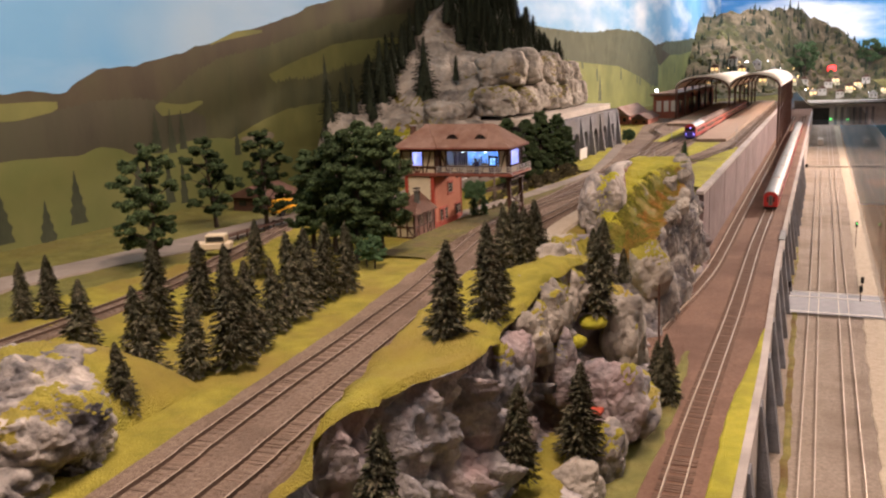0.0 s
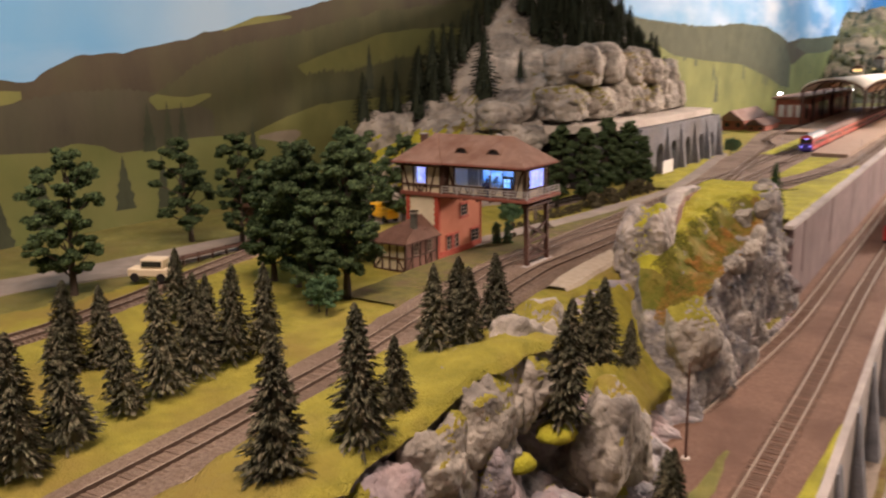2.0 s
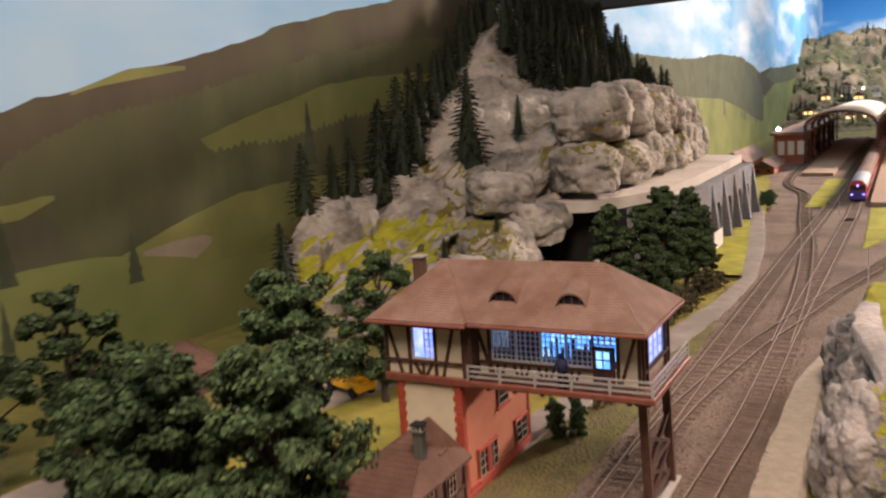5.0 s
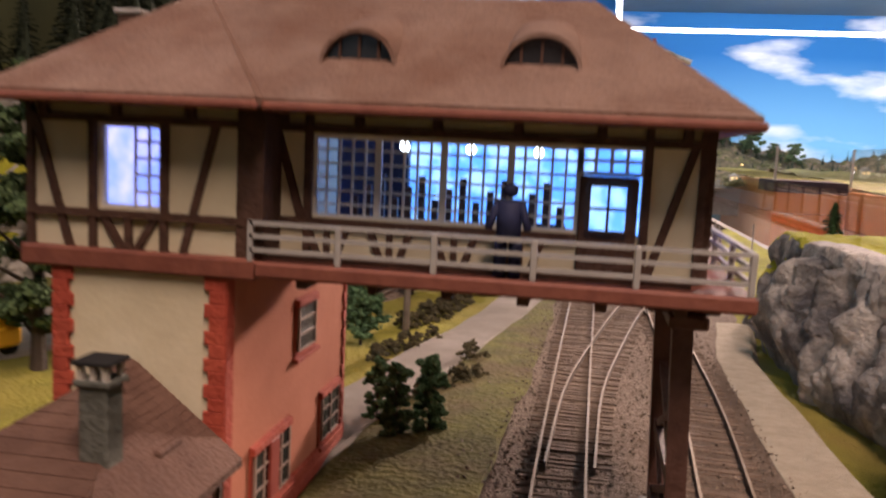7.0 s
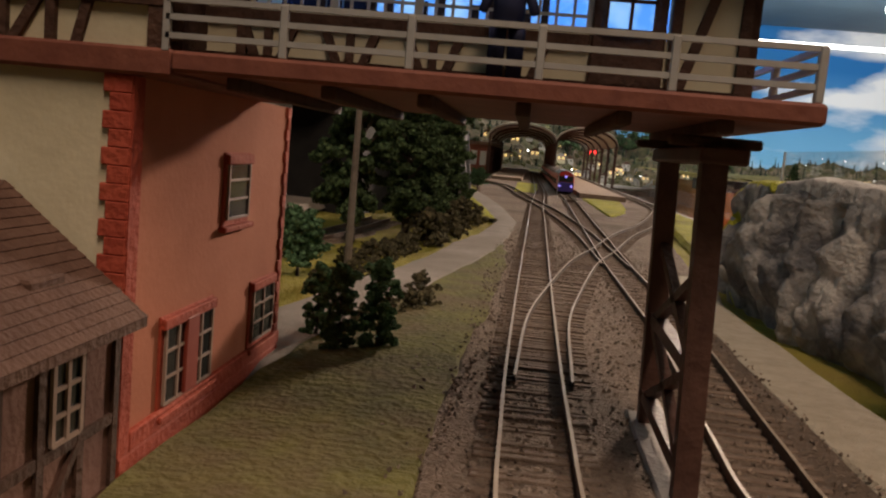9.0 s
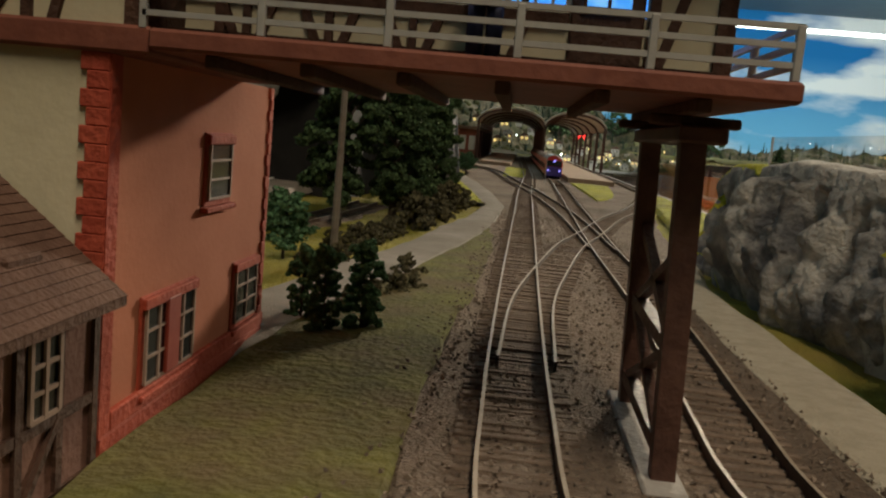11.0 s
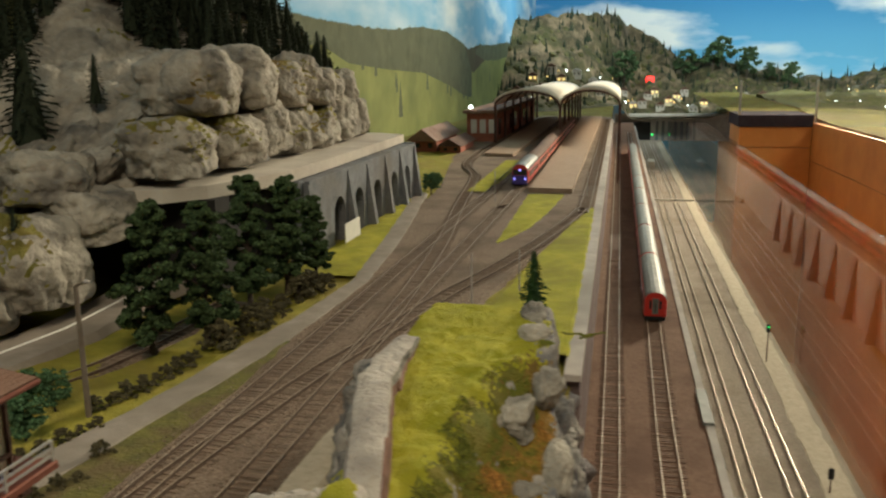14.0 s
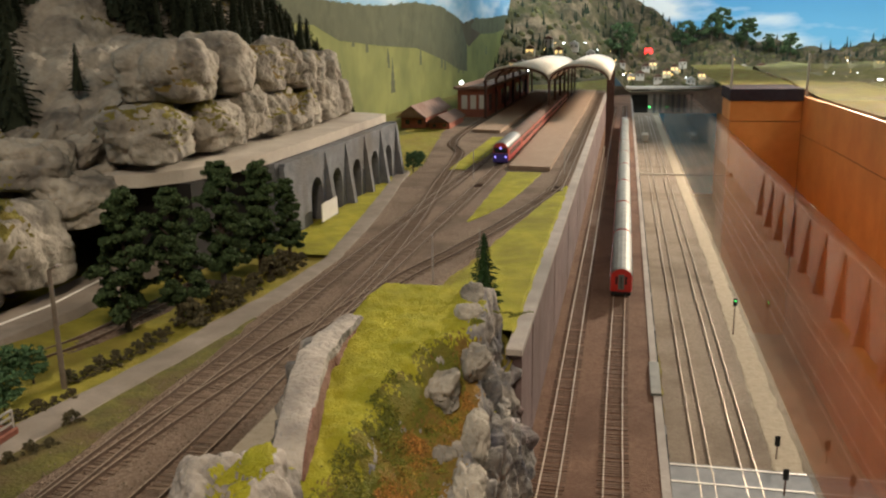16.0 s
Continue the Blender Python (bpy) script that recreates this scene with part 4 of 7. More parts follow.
# lower tower
part("tower_wall", boxed(-0.360, -0.317, 1.309, 1.409, 0.0, 0.0765), [PLASTER_RED], SB, "salmon plastered tower")
part("front_plaster", boxed(-0.3565, -0.3205, 1.3078, 1.309, 0.004, 0.0765), PLASTER, SB, "cream plaster field")
part("plinth", boxed(-0.361, -0.316, 1.308, 1.4105, -0.003, 0.005, 0.0005), QUOIN, SB, "red stone plinth")
for i in range(22):
    z = 0.005 + i * 0.00325
    wq = 0.0050 if i % 2 else 0.0038
    for side in (-1, 1):
        c = -0.3605 if side < 0 else -0.3165
        x0, x1 = (c, c + wq) if side < 0 else (c - wq, c)
        part("quoin", boxed(x0 - (0.0004 if side < 0 else 0), x1 + (0.0004 if side > 0 else 0), 1.3068, 1.3068 + wq * 0.9, z, z + 0.0032, 0.0002), QUOIN, SB)
for i in range(22):
    z = 0.005 + i * 0.00325
    wq = 0.0034 if i % 2 else 0.0022
    part("quoin", boxed(-0.3185, -0.3163, 1.4098 - wq, 1.4102, z, z + 0.0032, 0.0002), QUOIN, SB)


def side_window(y0, y1, z0, z1, sashes, shutters=False):
    wn = part("window", boxed(-0.3172, -0.3164, y0 - 0.0018, y1 + 0.0018, z0 - 0.002, z1 + 0.002, 0.0003), QUOIN, SB, "red stone window surround")
    part("pane", boxed(-0.3166, -0.3161, y0, y1, z0, z1), DARK_PANE, wn, "dark glass pane")
    b = bmesh.new()
    for k in range(sashes + 1):
        yy = y0 + (y1 - y0) * k / sashes
        box(b, -0.3163, -0.3157, yy - 0.0004, yy + 0.0004, z0, z1)
    for k in range(4):
        zz = z0 + (z1 - z0) * k / 3
        box(b, -0.3163, -0.3158, y0, y1, zz - 0.0003, zz + 0.0003)
    part("window_frame", b, PANE_BAR, wn, "dull cream glazing bars")
    part("lintel", boxed(-0.3168, -0.3154, y0 - 0.0016, y1 + 0.0016, z1 - 0.0008, z1 + 0.0016, 0.0003), QUOIN, wn)
    if shutters:
        part("shutter", boxed(-0.3162, -0.3152, (y0 + y1) / 2 - 0.0035, (y0 + y1) / 2 + 0.0035, z0, z1, 0.0003), SHUTTER, wn, "red shutter")
    part("sill", boxed(-0.3172, -0.3150, y0 - 0.003, y1 + 0.003, z0 - 0.0032, z0 - 0.0018, 0.0003), QUOIN, wn)


side_window(1.3590, 1.3740, 0.0470, 0.0610, 1)
side_window(1.3270, 1.3530, 0.0100, 0.0270, 4, True)
side_window(1.3840, 1.4020, 0.0110, 0.0260, 2)
part("corner_strip", boxed(-0.3172, -0.31590, 1.3074, 1.3117, 0.0052, 0.0763), QUOIN, SB, "red sandstone corner strip")
part("base_band", boxed(-0.3172, -0.3157, 1.3118, 1.4100, 0.0052, 0.0092, 0.0003), QUOIN, SB, "red stone base band")

# deck with joists
part("deck", boxed(-0.3085, -0.198, 1.3045, 1.3905, 0.0775, 0.0812, 0.0006), TIMBER_RED, SB, "red-brown balcony deck")
part("left_sill_beam", boxed(-0.3685, -0.3085, 1.3055, 1.383, 0.0765, 0.0815, 0.0006), TIMBER_RED, SB, "red-brown sill beam")
for i in range(6):
    x = -0.298 + i * 0.0170
    part("joist", boxed(x - 0.0013, x + 0.0013, 1.3075, 1.3895, 0.0752, 0.0776, 0.0003), TIMBER, SB)
part("support_beam", boxed(-0.219, -0.202, 1.325, 1.329, 0.0733, 0.0753, 0.0004), TIMBER, SB)
part("support_beam", boxed(-0.219, -0.202, 1.372, 1.376, 0.0733, 0.0753, 0.0004), TIMBER, SB)

# steel trestle
tr = part("trestle", boxed(-0.2140, -0.2050, 1.321, 1.382, 0.0702, 0.0735, 0.0005), STEEL_BROWN, SB, "rust-brown steel trestle")
for y in (1.326, 1.377):
    b = bmesh.new()
    beam(b, (-0.2080, y, -0.001), (-0.2105, y, 0.071), 0.0048, 0.0040, (0, 1, 0))
    part("leg", b, STEEL_BROWN, tr)
for z0, z1 in ((0.010, 0.030), (0.030, 0.050)):
    b = bmesh.new()
    beam(b, (-0.2092, 1.326, z0), (-0.2092, 1.377, z0 + 0.001), 0.003, 0.003)
    beam(b, (-0.2092, 1.326, z0), (-0.2092, 1.377, z1), 0.0022, 0.0022)
    beam(b, (-0.2092, 1.377, z0), (-0.2092, 1.326, z1), 0.0022, 0.0022)
    part("brace", b, STEEL_BROWN, tr)
part("footing", boxed(-0.2128, -0.2040, 1.318, 1.386, -0.002, 0.0038, 0.0006), CONCRETE, tr, "grey concrete footing")

# upper storey: left block and main block with real walls round the lit rooms
def wall_with_hole(x0, x1, y0, y1, z0, z1, hx0, hx1, hz0, hz1):
    b = bmesh.new()
    box(b, x0, hx0, y0, y1, z0, z1)
    box(b, hx1, x1, y0, y1, z0, z1)
    box(b, hx0, hx1, y0, y1, z0, hz0)
    box(b, hx0, hx1, y0, y1, hz1, z1)
    return b


ZF, ZT = 0.0812, 0.1165
part("front_wall", wall_with_hole(-0.3675, -0.3095, 1.3085, 1.311, ZF, ZT, -0.3492, -0.3335, 0.0912, 0.1112), PLASTER, SB, "cream plaster infill")
part("front_wall", wall_with_hole(-0.3095, -0.2085, 1.3185, 1.321, ZF, ZT, -0.2995, -0.2225, 0.0912, 0.1108), PLASTER, SB, "cream plaster infill")
part("rear_wall", boxed(-0.3675, -0.2085, 1.3735, 1.376, ZF, ZT), PLASTER, SB)
part("left_wall", boxed(-0.3675, -0.365, 1.311, 1.3735, ZF, ZT), PLASTER, SB)
b = bmesh.new()
box(b, -0.211, -0.2085, 1.321, 1.3275, ZF, ZT)
box(b, -0.211, -0.2085, 1.367, 1.3735, ZF, ZT)
box(b, -0.211, -0.2085, 1.3275, 1.367, ZF, 0.0905)
box(b, -0.211, -0.2085, 1.3275, 1.367, 0.1112, ZT)
part("right_wall", b, PLASTER, SB)
part("room_floor", boxed(-0.365, -0.211, 1.311, 1.3735, 0.0812, 0.0822), TIMBER, SB)
part("room_ceiling", boxed(-0.365, -0.211, 1.311, 1.3735, 0.1155, 0.1165), WHITE, SB)

# timber frame
def timber(a, c, w=0.0017, y=1.3078):
    b = bmesh.new()
    y -= 0.0003 if abs(a[1] - c[1]) < 1e-6 else (0.0 if abs(a[0] - c[0]) < 1e-6 else -0.0002)
    beam(b, (a[0], y, a[1]), (c[0], y, c[1]), w, 0.0016, (0, 1, 0))
    part("timber", b, TIMBER, SB)


def bars(b, x0, x1, y, z0, z1, nx, nz, w=0.0005, d=0.0008):
    for k in range(nx + 1):
        x = x0 + (x1 - x0) * k / nx
        box(b, x - w, x + w, y, y + d, z0, z1)
    for k in range(nz + 1):
        z = z0 + (z1 - z0) * k / nz
        box(b, x0, x1, y + 0.0001, y + d, z - w, z + w)
    return b


yl = 1.3080
for a, c in (((-0.3668, ZF), (-0.3668, ZT)), ((-0.3505, ZF), (-0.3505, ZT - 0.004)), ((-0.3322, ZF), (-0.3322, ZT - 0.004)), ((-0.3668, 0.0898), (-0.3095, 0.0898)), ((-0.3668, 0.1122), (-0.3095, 0.1122)),
             ((-0.3655, 0.1118), (-0.3565, ZF)), ((-0.3195, 0.1118), (-0.3275, ZF)), ((-0.3478, 0.0894), (-0.3428, ZF)), ((-0.3345, 0.0894), (-0.3395, ZF)), ((-0.3413, 0.0894), (-0.3413, ZF))):
    timber(a, c, 0.0018, yl)
part("corner_post", boxed(-0.3140, -0.3075, 1.3072, 1.3205, ZF, ZT), TIMBER, SB, "dark corner post with downpipe")
ym = 1.3180
for a, c in (((-0.3005, ZF), (-0.3005, ZT)), ((-0.2215, ZF), (-0.2215, ZT)), ((-0.2095, ZF), (-0.2095, ZT)), ((-0.3095, 0.0900), (-0.2365, 0.0900)), ((-0.3095, 0.1122), (-0.2085, 0.1122)),
             ((-0.3085, 0.1115), (-0.3020, 0.0905)), ((-0.2115, 0.1115), (-0.2205, ZF))):
    timber(a, c, 0.0018, ym)
for x in (-0.2955, -0.2800, -0.2645, -0.2490):
    timber((x - 0.0052, 0.0896), (x - 0.0020, ZF), 0.0016, ym)
    timber((x + 0.0052, 0.0896), (x + 0.0020, ZF), 0.0016, ym)
    timber((x, 0.0896), (x, ZF), 0.0014, ym)
for i in range(9):
    timber((-0.363 + i * 0.0187, 0.1122), (-0.363 + i * 0.0187, ZT), 0.0022, yl - 0.0006 if i < 3 else ym - 0.0004)
part("fascia", boxed(-0.3690, -0.3080, 1.3050, 1.3085, 0.1155, 0.1180), TIMBER, SB)
part("fascia", boxed(-0.3080, -0.2060, 1.3105, 1.3185, 0.1155, 0.1180), TIMBER, SB)
for z in (0.0900, 0.1122):
    b = bmesh.new()
    beam(b, (-0.2078, 1.319, z), (-0.2078, 1.376, z), 0.0016, 0.0018)
    part("timber", b, TIMBER, SB)
for y in (1.3195, 1.3270, 1.3675, 1.3750):
    b = bmesh.new()
    beam(b, (-0.2078, y, ZF), (-0.2078, y, ZT), 0.0018, 0.0016, (0, 1, 0))
    part("timber", b, TIMBER, SB)

# windows: lit room behind real bars
wn = part("left_window", bars(bmesh.new(), -0.3492, -0.3335, 1.3092, 0.0912, 0.1112, 1, 1, 0.0008, 0.001), WHITE, SB, "white window frame lit from behind")
part("lit_room", boxed(-0.3620, -0.3200, 1.3330, 1.3340, 0.0830, 0.1150), WINDOW_GLOW_PALE, wn, "pale blue lit room wall")
part("glazing_grid", bars(bmesh.new(), -0.3405, -0.3335, 1.3093, 0.0912, 0.1112, 2, 5, 0.0003, 0.0005), WHITE, wn)
wn = part("main_window", bars(bmesh.new(), -0.2995, -0.2365, 1.3190, 0.0912, 0.1108, 4, 1, 0.0008, 0.001), WHITE, SB, "wide white signal room window")
part("glazing_grid", bars(bmesh.new(), -0.2995, -0.2365, 1.3192, 0.0912, 0.1108, 20, 6, 0.00028, 0.0005), WHITE, wn, "fine white glazing bars")
part("lit_room", boxed(-0.3060, -0.2120, 1.3600, 1.3610, 0.0830, 0.1150), WINDOW_GLOW, wn, "blue lit signal room wall")
# added navy block in place of the dark windows on the room's far side
part("dark_cabinet", boxed(-0.3050, -0.2845, 1.3560, 1.3590, 0.0830, 0.1135), NAVY_DARK, wn, "dark navy cabinet in the lit room")
part("dark_cabinet", boxed(-0.262, -0.2400, 1.3570, 1.3590, 0.0830, 0.0895), NAVY_DARK, wn, "dark navy desk in the lit room")
part("transom_window", bars(bmesh.new(), -0.2365, -0.2225, 1.3190, 0.1050, 0.1108, 4, 2, 0.0004, 0.001), WHITE, wn)
b = bmesh.new()
for i in range(16):
    x = -0.296 + i * 0.0036
    box(b, x, x + 0.0016, 1.3400, 1.3415, 0.0822, 0.0955 + 0.003 * (i % 3))
part("lever_frame", b, STEEL_BROWN, wn, "row of signal levers in the lit room")
b = bmesh.new()
for i in range(3):
    bmesh.ops.create_uvsphere(b, u_segments=8, v_segments=6, radius=0.0013, matrix=pose(-0.281 + i * 0.017, 1.335, 0.1090))
part("room_lamp", b, glow("room_lamp_white", (0.7, 0.9, 1.0), 10.0), wn, "white lamps on the room ceiling")
dr = part("door", boxed(-0.2363, -0.2232, 1.3172, 1.3187, ZF, 0.1045, 0.0004), TIMBER, SB, "dark brown door with a lit pane")
part("door_pane", boxed(-0.2340, -0.2255, 1.3166, 1.3173, 0.0920, 0.1025), WINDOW_GLOW, dr, "lit blue door pane")
for x in (-0.2340, -0.22975, -0.2255):
    part("door_bar", boxed(x - 0.0003, x + 0.0003, 1.3160, 1.3166, 0.0920, 0.1025), TIMBER, dr)
for z in (0.0920, 0.0972, 0.1025):
    part("door_bar", boxed(-0.2340, -0.2255, 1.3160, 1.3166, z - 0.0003, z + 0.0003), TIMBER, dr)
wn = part("side_window", boxed(-0.2105, -0.2100, 1.3275, 1.367, 0.0905, 0.1112), WINDOW_GLOW_PALE, SB, "pale blue lit side window")
b = bmesh.new()
for k in range(5):
    y = 1.3275 + 0.0395 * k / 4
    box(b, -0.2098, -0.2092, y - 0.0005, y + 0.0005, 0.0905, 0.1112)
for k in range(5):
    z = 0.0905 + 0.0207 * k / 4
    box(b, -0.2098, -0.2093, 1.3275, 1.367, z - 0.0004, z + 0.0004)
part("glazing_grid", b, WHITE, wn)

# roof: main hip and the left cross hip, two eyebrow dormers, chimney
hip_roof(-0.3120, -0.2010, 1.3010, 1.3870, 0.1180, 0.1475, -0.345, -0.2360, 1.344, ROOF, SB, "main_roof", 24, label="brown tiled hip roof")
hip_roof(-0.3735, -0.3055, 1.2965, 1.3870, 0.1180, 0.1480, -0.3400, -0.3390, 1.3430, ROOF, SB, "left_roof", 24, label="brown tiled hip roof")
part("gutter", boxed(-0.3060, -0.2000, 1.2998, 1.3022, 0.1152, 0.1172, 0.0006), TIMBER_RED, SB)
part("gutter", boxed(-0.3745, -0.3050, 1.2950, 1.2975, 0.1152, 0.1172, 0.0006), TIMBER_RED, SB)
part("gutter", boxed(-0.2022, -0.1998, 1.3022, 1.3880, 0.1152, 0.1172, 0.0006), TIMBER_RED, SB)
for x in (-0.2885, -0.2465):
    y0, zb, h, wd, dp = 1.3150, 0.1268, 0.0085, 0.0092, 0.026
    b = bmesh.new()
    rows = []
    for k in range(9):
        t = k / 8
        y = y0 + dp * t
        zz = zb + t * 0.0158
        hh = h * (1 - t) ** 0.9 + 0.0002
        rows.append([b.verts.new((x + wd * (0.78 + 0.22 * (1 - t)) * math.cos(math.pi * j / 12), y, zz + hh * math.sin(math.pi * j / 12))) for j in range(13)])
    for r0, r1 in zip(rows, rows[1:]):
        for j in range(12):
            b.faces.new((r0[j], r1[j], r1[j + 1], r0[j + 1]))
    d = part("dormer", b, ROOF, SB, "eyebrow dormer", True)
    b = bmesh.new()
    b.faces.new([b.verts.new((x + wd * 0.90 * math.cos(math.pi * j / 12), y0 + 0.0012, zb + h * 0.88 * math.sin(math.pi * j / 12))) for j in range(13)])
    part("dormer_pane", b, DARK_PANE, d, "dark dormer glazing")
    b = bmesh.new()
    for k in (-0.5, 0, 0.5):
        box(b, x + wd * k - 0.0003, x + wd * k + 0.0003, y0 + 0.0006, y0 + 0.0012, zb, zb + h * (0.82 - 0.2 * abs(k)))
    part("dormer_bars", b, TIMBER, d)
    b = bmesh.new()
    prev = None
    for j in range(13):
        c = (math.cos(math.pi * j / 12), math.sin(math.pi * j / 12))
        cur = [b.verts.new((x + wd * s * c[0], yy, zb + h * s * c[1])) for s, yy in ((1.0, y0 - 0.0008), (0.90, y0 - 0.0008), (0.90, y0 + 0.0015), (1.0, y0 + 0.0015))]
        if prev:
            for q in range(4):
                b.faces.new((prev[q], prev[(q + 1) % 4], cur[(q + 1) % 4], cur[q]))
        prev = cur
    part("dormer_rim", b, ROOF, d)
ch = part("chimney", boxed(-0.3755, -0.3685, 1.3600, 1.3680, 0.118, 0.1440, 0.0005), ROOF_HUT, SB, "brown brick chimney")
part("chimney_cap", boxed(-0.3765, -0.3675, 1.3590, 1.3690, 0.1440, 0.1455, 0.0004), CONCRETE, ch, "grey chimney cap")

# balcony railing
RL = part("railing", boxed(-0.3105, -0.3093, 1.3055, 1.3067, 0.0812, 0.0905), SILVER, SB, "grey metal balcony railing")
for x in (-0.289, -0.267, -0.245, -0.223, -0.1995):
    part("railing_post", boxed(x - 0.0007, x + 0.0007, 1.3052, 1.3068, 0.0812, 0.0903, 0.0002), SILVER, RL)
for y in (1.333, 1.361, 1.3885):
    part("railing_post", boxed(-0.2002, -0.1988, y - 0.0007, y + 0.0007, 0.0812, 0.0903, 0.0002), SILVER, RL)
for z in (0.0838, 0.0870, 0.0900):
    b = bmesh.new()
    beam(b, (-0.3100, 1.3060, z), (-0.1992, 1.3060, z), 0.0010, 0.0010)
    beam(b, (-0.1995, 1.3055, z), (-0.1995, 1.3890, z), 0.0010, 0.0010)
    part("railing_bar", b, SILVER, RL)

# lean-to hut with its chimney
HT = thing("signal_hut", (-0.338, 1.27, 0.0), "half-timbered hut with a weathered tiled roof beside the tower", "hut")
part("hut_wall", boxed(-0.3600, -0.3163, 1.2400, 1.3050, 0.0, 0.0335), PLASTER, HT, "cream plaster infill")
part("side_infill", boxed(-0.3163, -0.3158, 1.2410, 1.3050, 0.0, 0.0333), HUT_RED_SHADED, HT, "dull red-brown infill of the track side")
for y in (1.2405, 1.2530, 1.2690, 1.2800, 1.2920, 1.3040):
    part("timber", boxed(-0.3168, -0.3150, y - 0.0010, y + 0.0010, 0.0, 0.033), TIMBER, HT)
for z in (0.001, 0.0150, 0.0320):
    part("timber", boxed(-0.3168, -0.3151, 1.240, 1.305, z - 0.0010, z + 0.0010), TIMBER, HT)
    part("timber", boxed(-0.3605, -0.3155, 1.2390, 1.2405, z - 0.0010, z + 0.0010), TIMBER, HT)
for x in (-0.3595, -0.3480, -0.3375, -0.3270, -0.3165):
    part("timber", boxed(x - 0.0010, x + 0.0010, 1.2388, 1.2405, 0.0, 0.033), TIMBER, HT)
for y0, y1 in ((1.241, 1.2525), (1.2805, 1.2915)):
    b = bmesh.new()
    beam(b, (-0.3156, y0, 0.0015), (-0.3156, y1, 0.0145), 0.0014, 0.0014, (1, 0, 0))
    part("timber", b, TIMBER, HT)
for x0, x1 in ((-0.3585, -0.3490), (-0.3175, -0.3260)):
    b = bmesh.new()
    beam(b, (x0, 1.2392, 0.0015), (x1, 1.2392, 0.0145), 0.0014, 0.0014, (0, 1, 0))
    part("timber", b, TIMBER, HT)
for y0 in (1.2560, 1.2830):
    wn = part("hut_window", boxed(-0.3162, -0.3152, y0, y0 + 0.0085, 0.0165, 0.0300), DARK_PANE, HT, "dark hut window")
    b = bmesh.new()
    for k in range(3):
        box(b, -0.3153, -0.3147, y0 + 0.00425 * k - 0.0005, y0 + 0.00425 * k + 0.0005, 0.0165, 0.0300)
    for k in range(4):
        box(b, -0.3153, -0.3148, y0, y0 + 0.0085, 0.0165 + 0.0045 * k - 0.0004, 0.0165 + 0.0045 * k + 0.0004)
    part("glazing_grid", b, PANE_BAR, wn)
hip_roof(-0.3680, -0.3110, 1.2330, 1.3065, 0.0335, 0.0560, -0.3385, -0.3375, 1.3040, ROOF_HUT, HT, "hut_roof", 16, label="weathered brown tiled roof")
SOOT = mat("greygreen_render", (0.085, 0.088, 0.075), (0.135, 0.138, 0.118), 60, 0.9, 0.3, 400)
ch = part("hut_chimney", boxed(-0.3290, -0.3228, 1.2685, 1.2745, 0.040, 0.0610, 0.0004), SOOT, HT, "smooth grey-green hut chimney")
part("chimney_collar", boxed(-0.3298, -0.3220, 1.2677, 1.2753, 0.0600, 0.0613, 0.0003), SOOT, ch)
for x in (-0.3285, -0.3259, -0.3233):
    for y in (1.2690, 1.2740):
        part("cap_post", boxed(x - 0.0006, x + 0.0006, y - 0.0006, y + 0.0006, 0.0613, 0.0642), CONCRETE_PALE, ch, "pale cap post")
part("chimney_cap", boxed(-0.3300, -0.3218, 1.2675, 1.2755, 0.0642, 0.0652, 0.0003), BLACK, ch, "black cap plate")
part("roof_hatch", boxed(-0.3275, -0.3195, 1.2830, 1.2935, 0.0380, 0.0425, 0.0005), ROOF_HUT, HT, "small roof hatch")

# a railwayman figurine leaning on the railing, kept as one plain shape
b = bmesh.new()
for x in (-0.2523, -0.2497):
    rod(b, (x, 1.3085, 0.0812), (x, 1.3085, 0.0890), 0.0011, 0.0012, 8)
rod(b, (-0.2510, 1.3085, 0.0885), (-0.2510, 1.3082, 0.0958), 0.0021, 0.0024, 10)
rod(b, (-0.2530, 1.3082, 0.0955), (-0.2545, 1.3066, 0.0905), 0.0008, 0.0007, 6)
rod(b, (-0.2490, 1.3082, 0.0955), (-0.2475, 1.3066, 0.0905), 0.0008, 0.0007, 6)
bmesh.ops.create_uvsphere(b, u_segments=10, v_segments=8, radius=0.0014, matrix=pose(-0.2510, 1.3080, 0.0978))
stature = Matrix.Translation((-0.2510, 1.3085, 0.0812)) @ Matrix.Diagonal((1.25, 1.0, 1.17, 1)) @ Matrix.Translation((0.2510, -1.3085, -0.0812))
b.transform(stature)
tagged(part("figurine", b, NAVY, None, "plain dark blue figurine standing on the balcony deck", True), category="figurine")

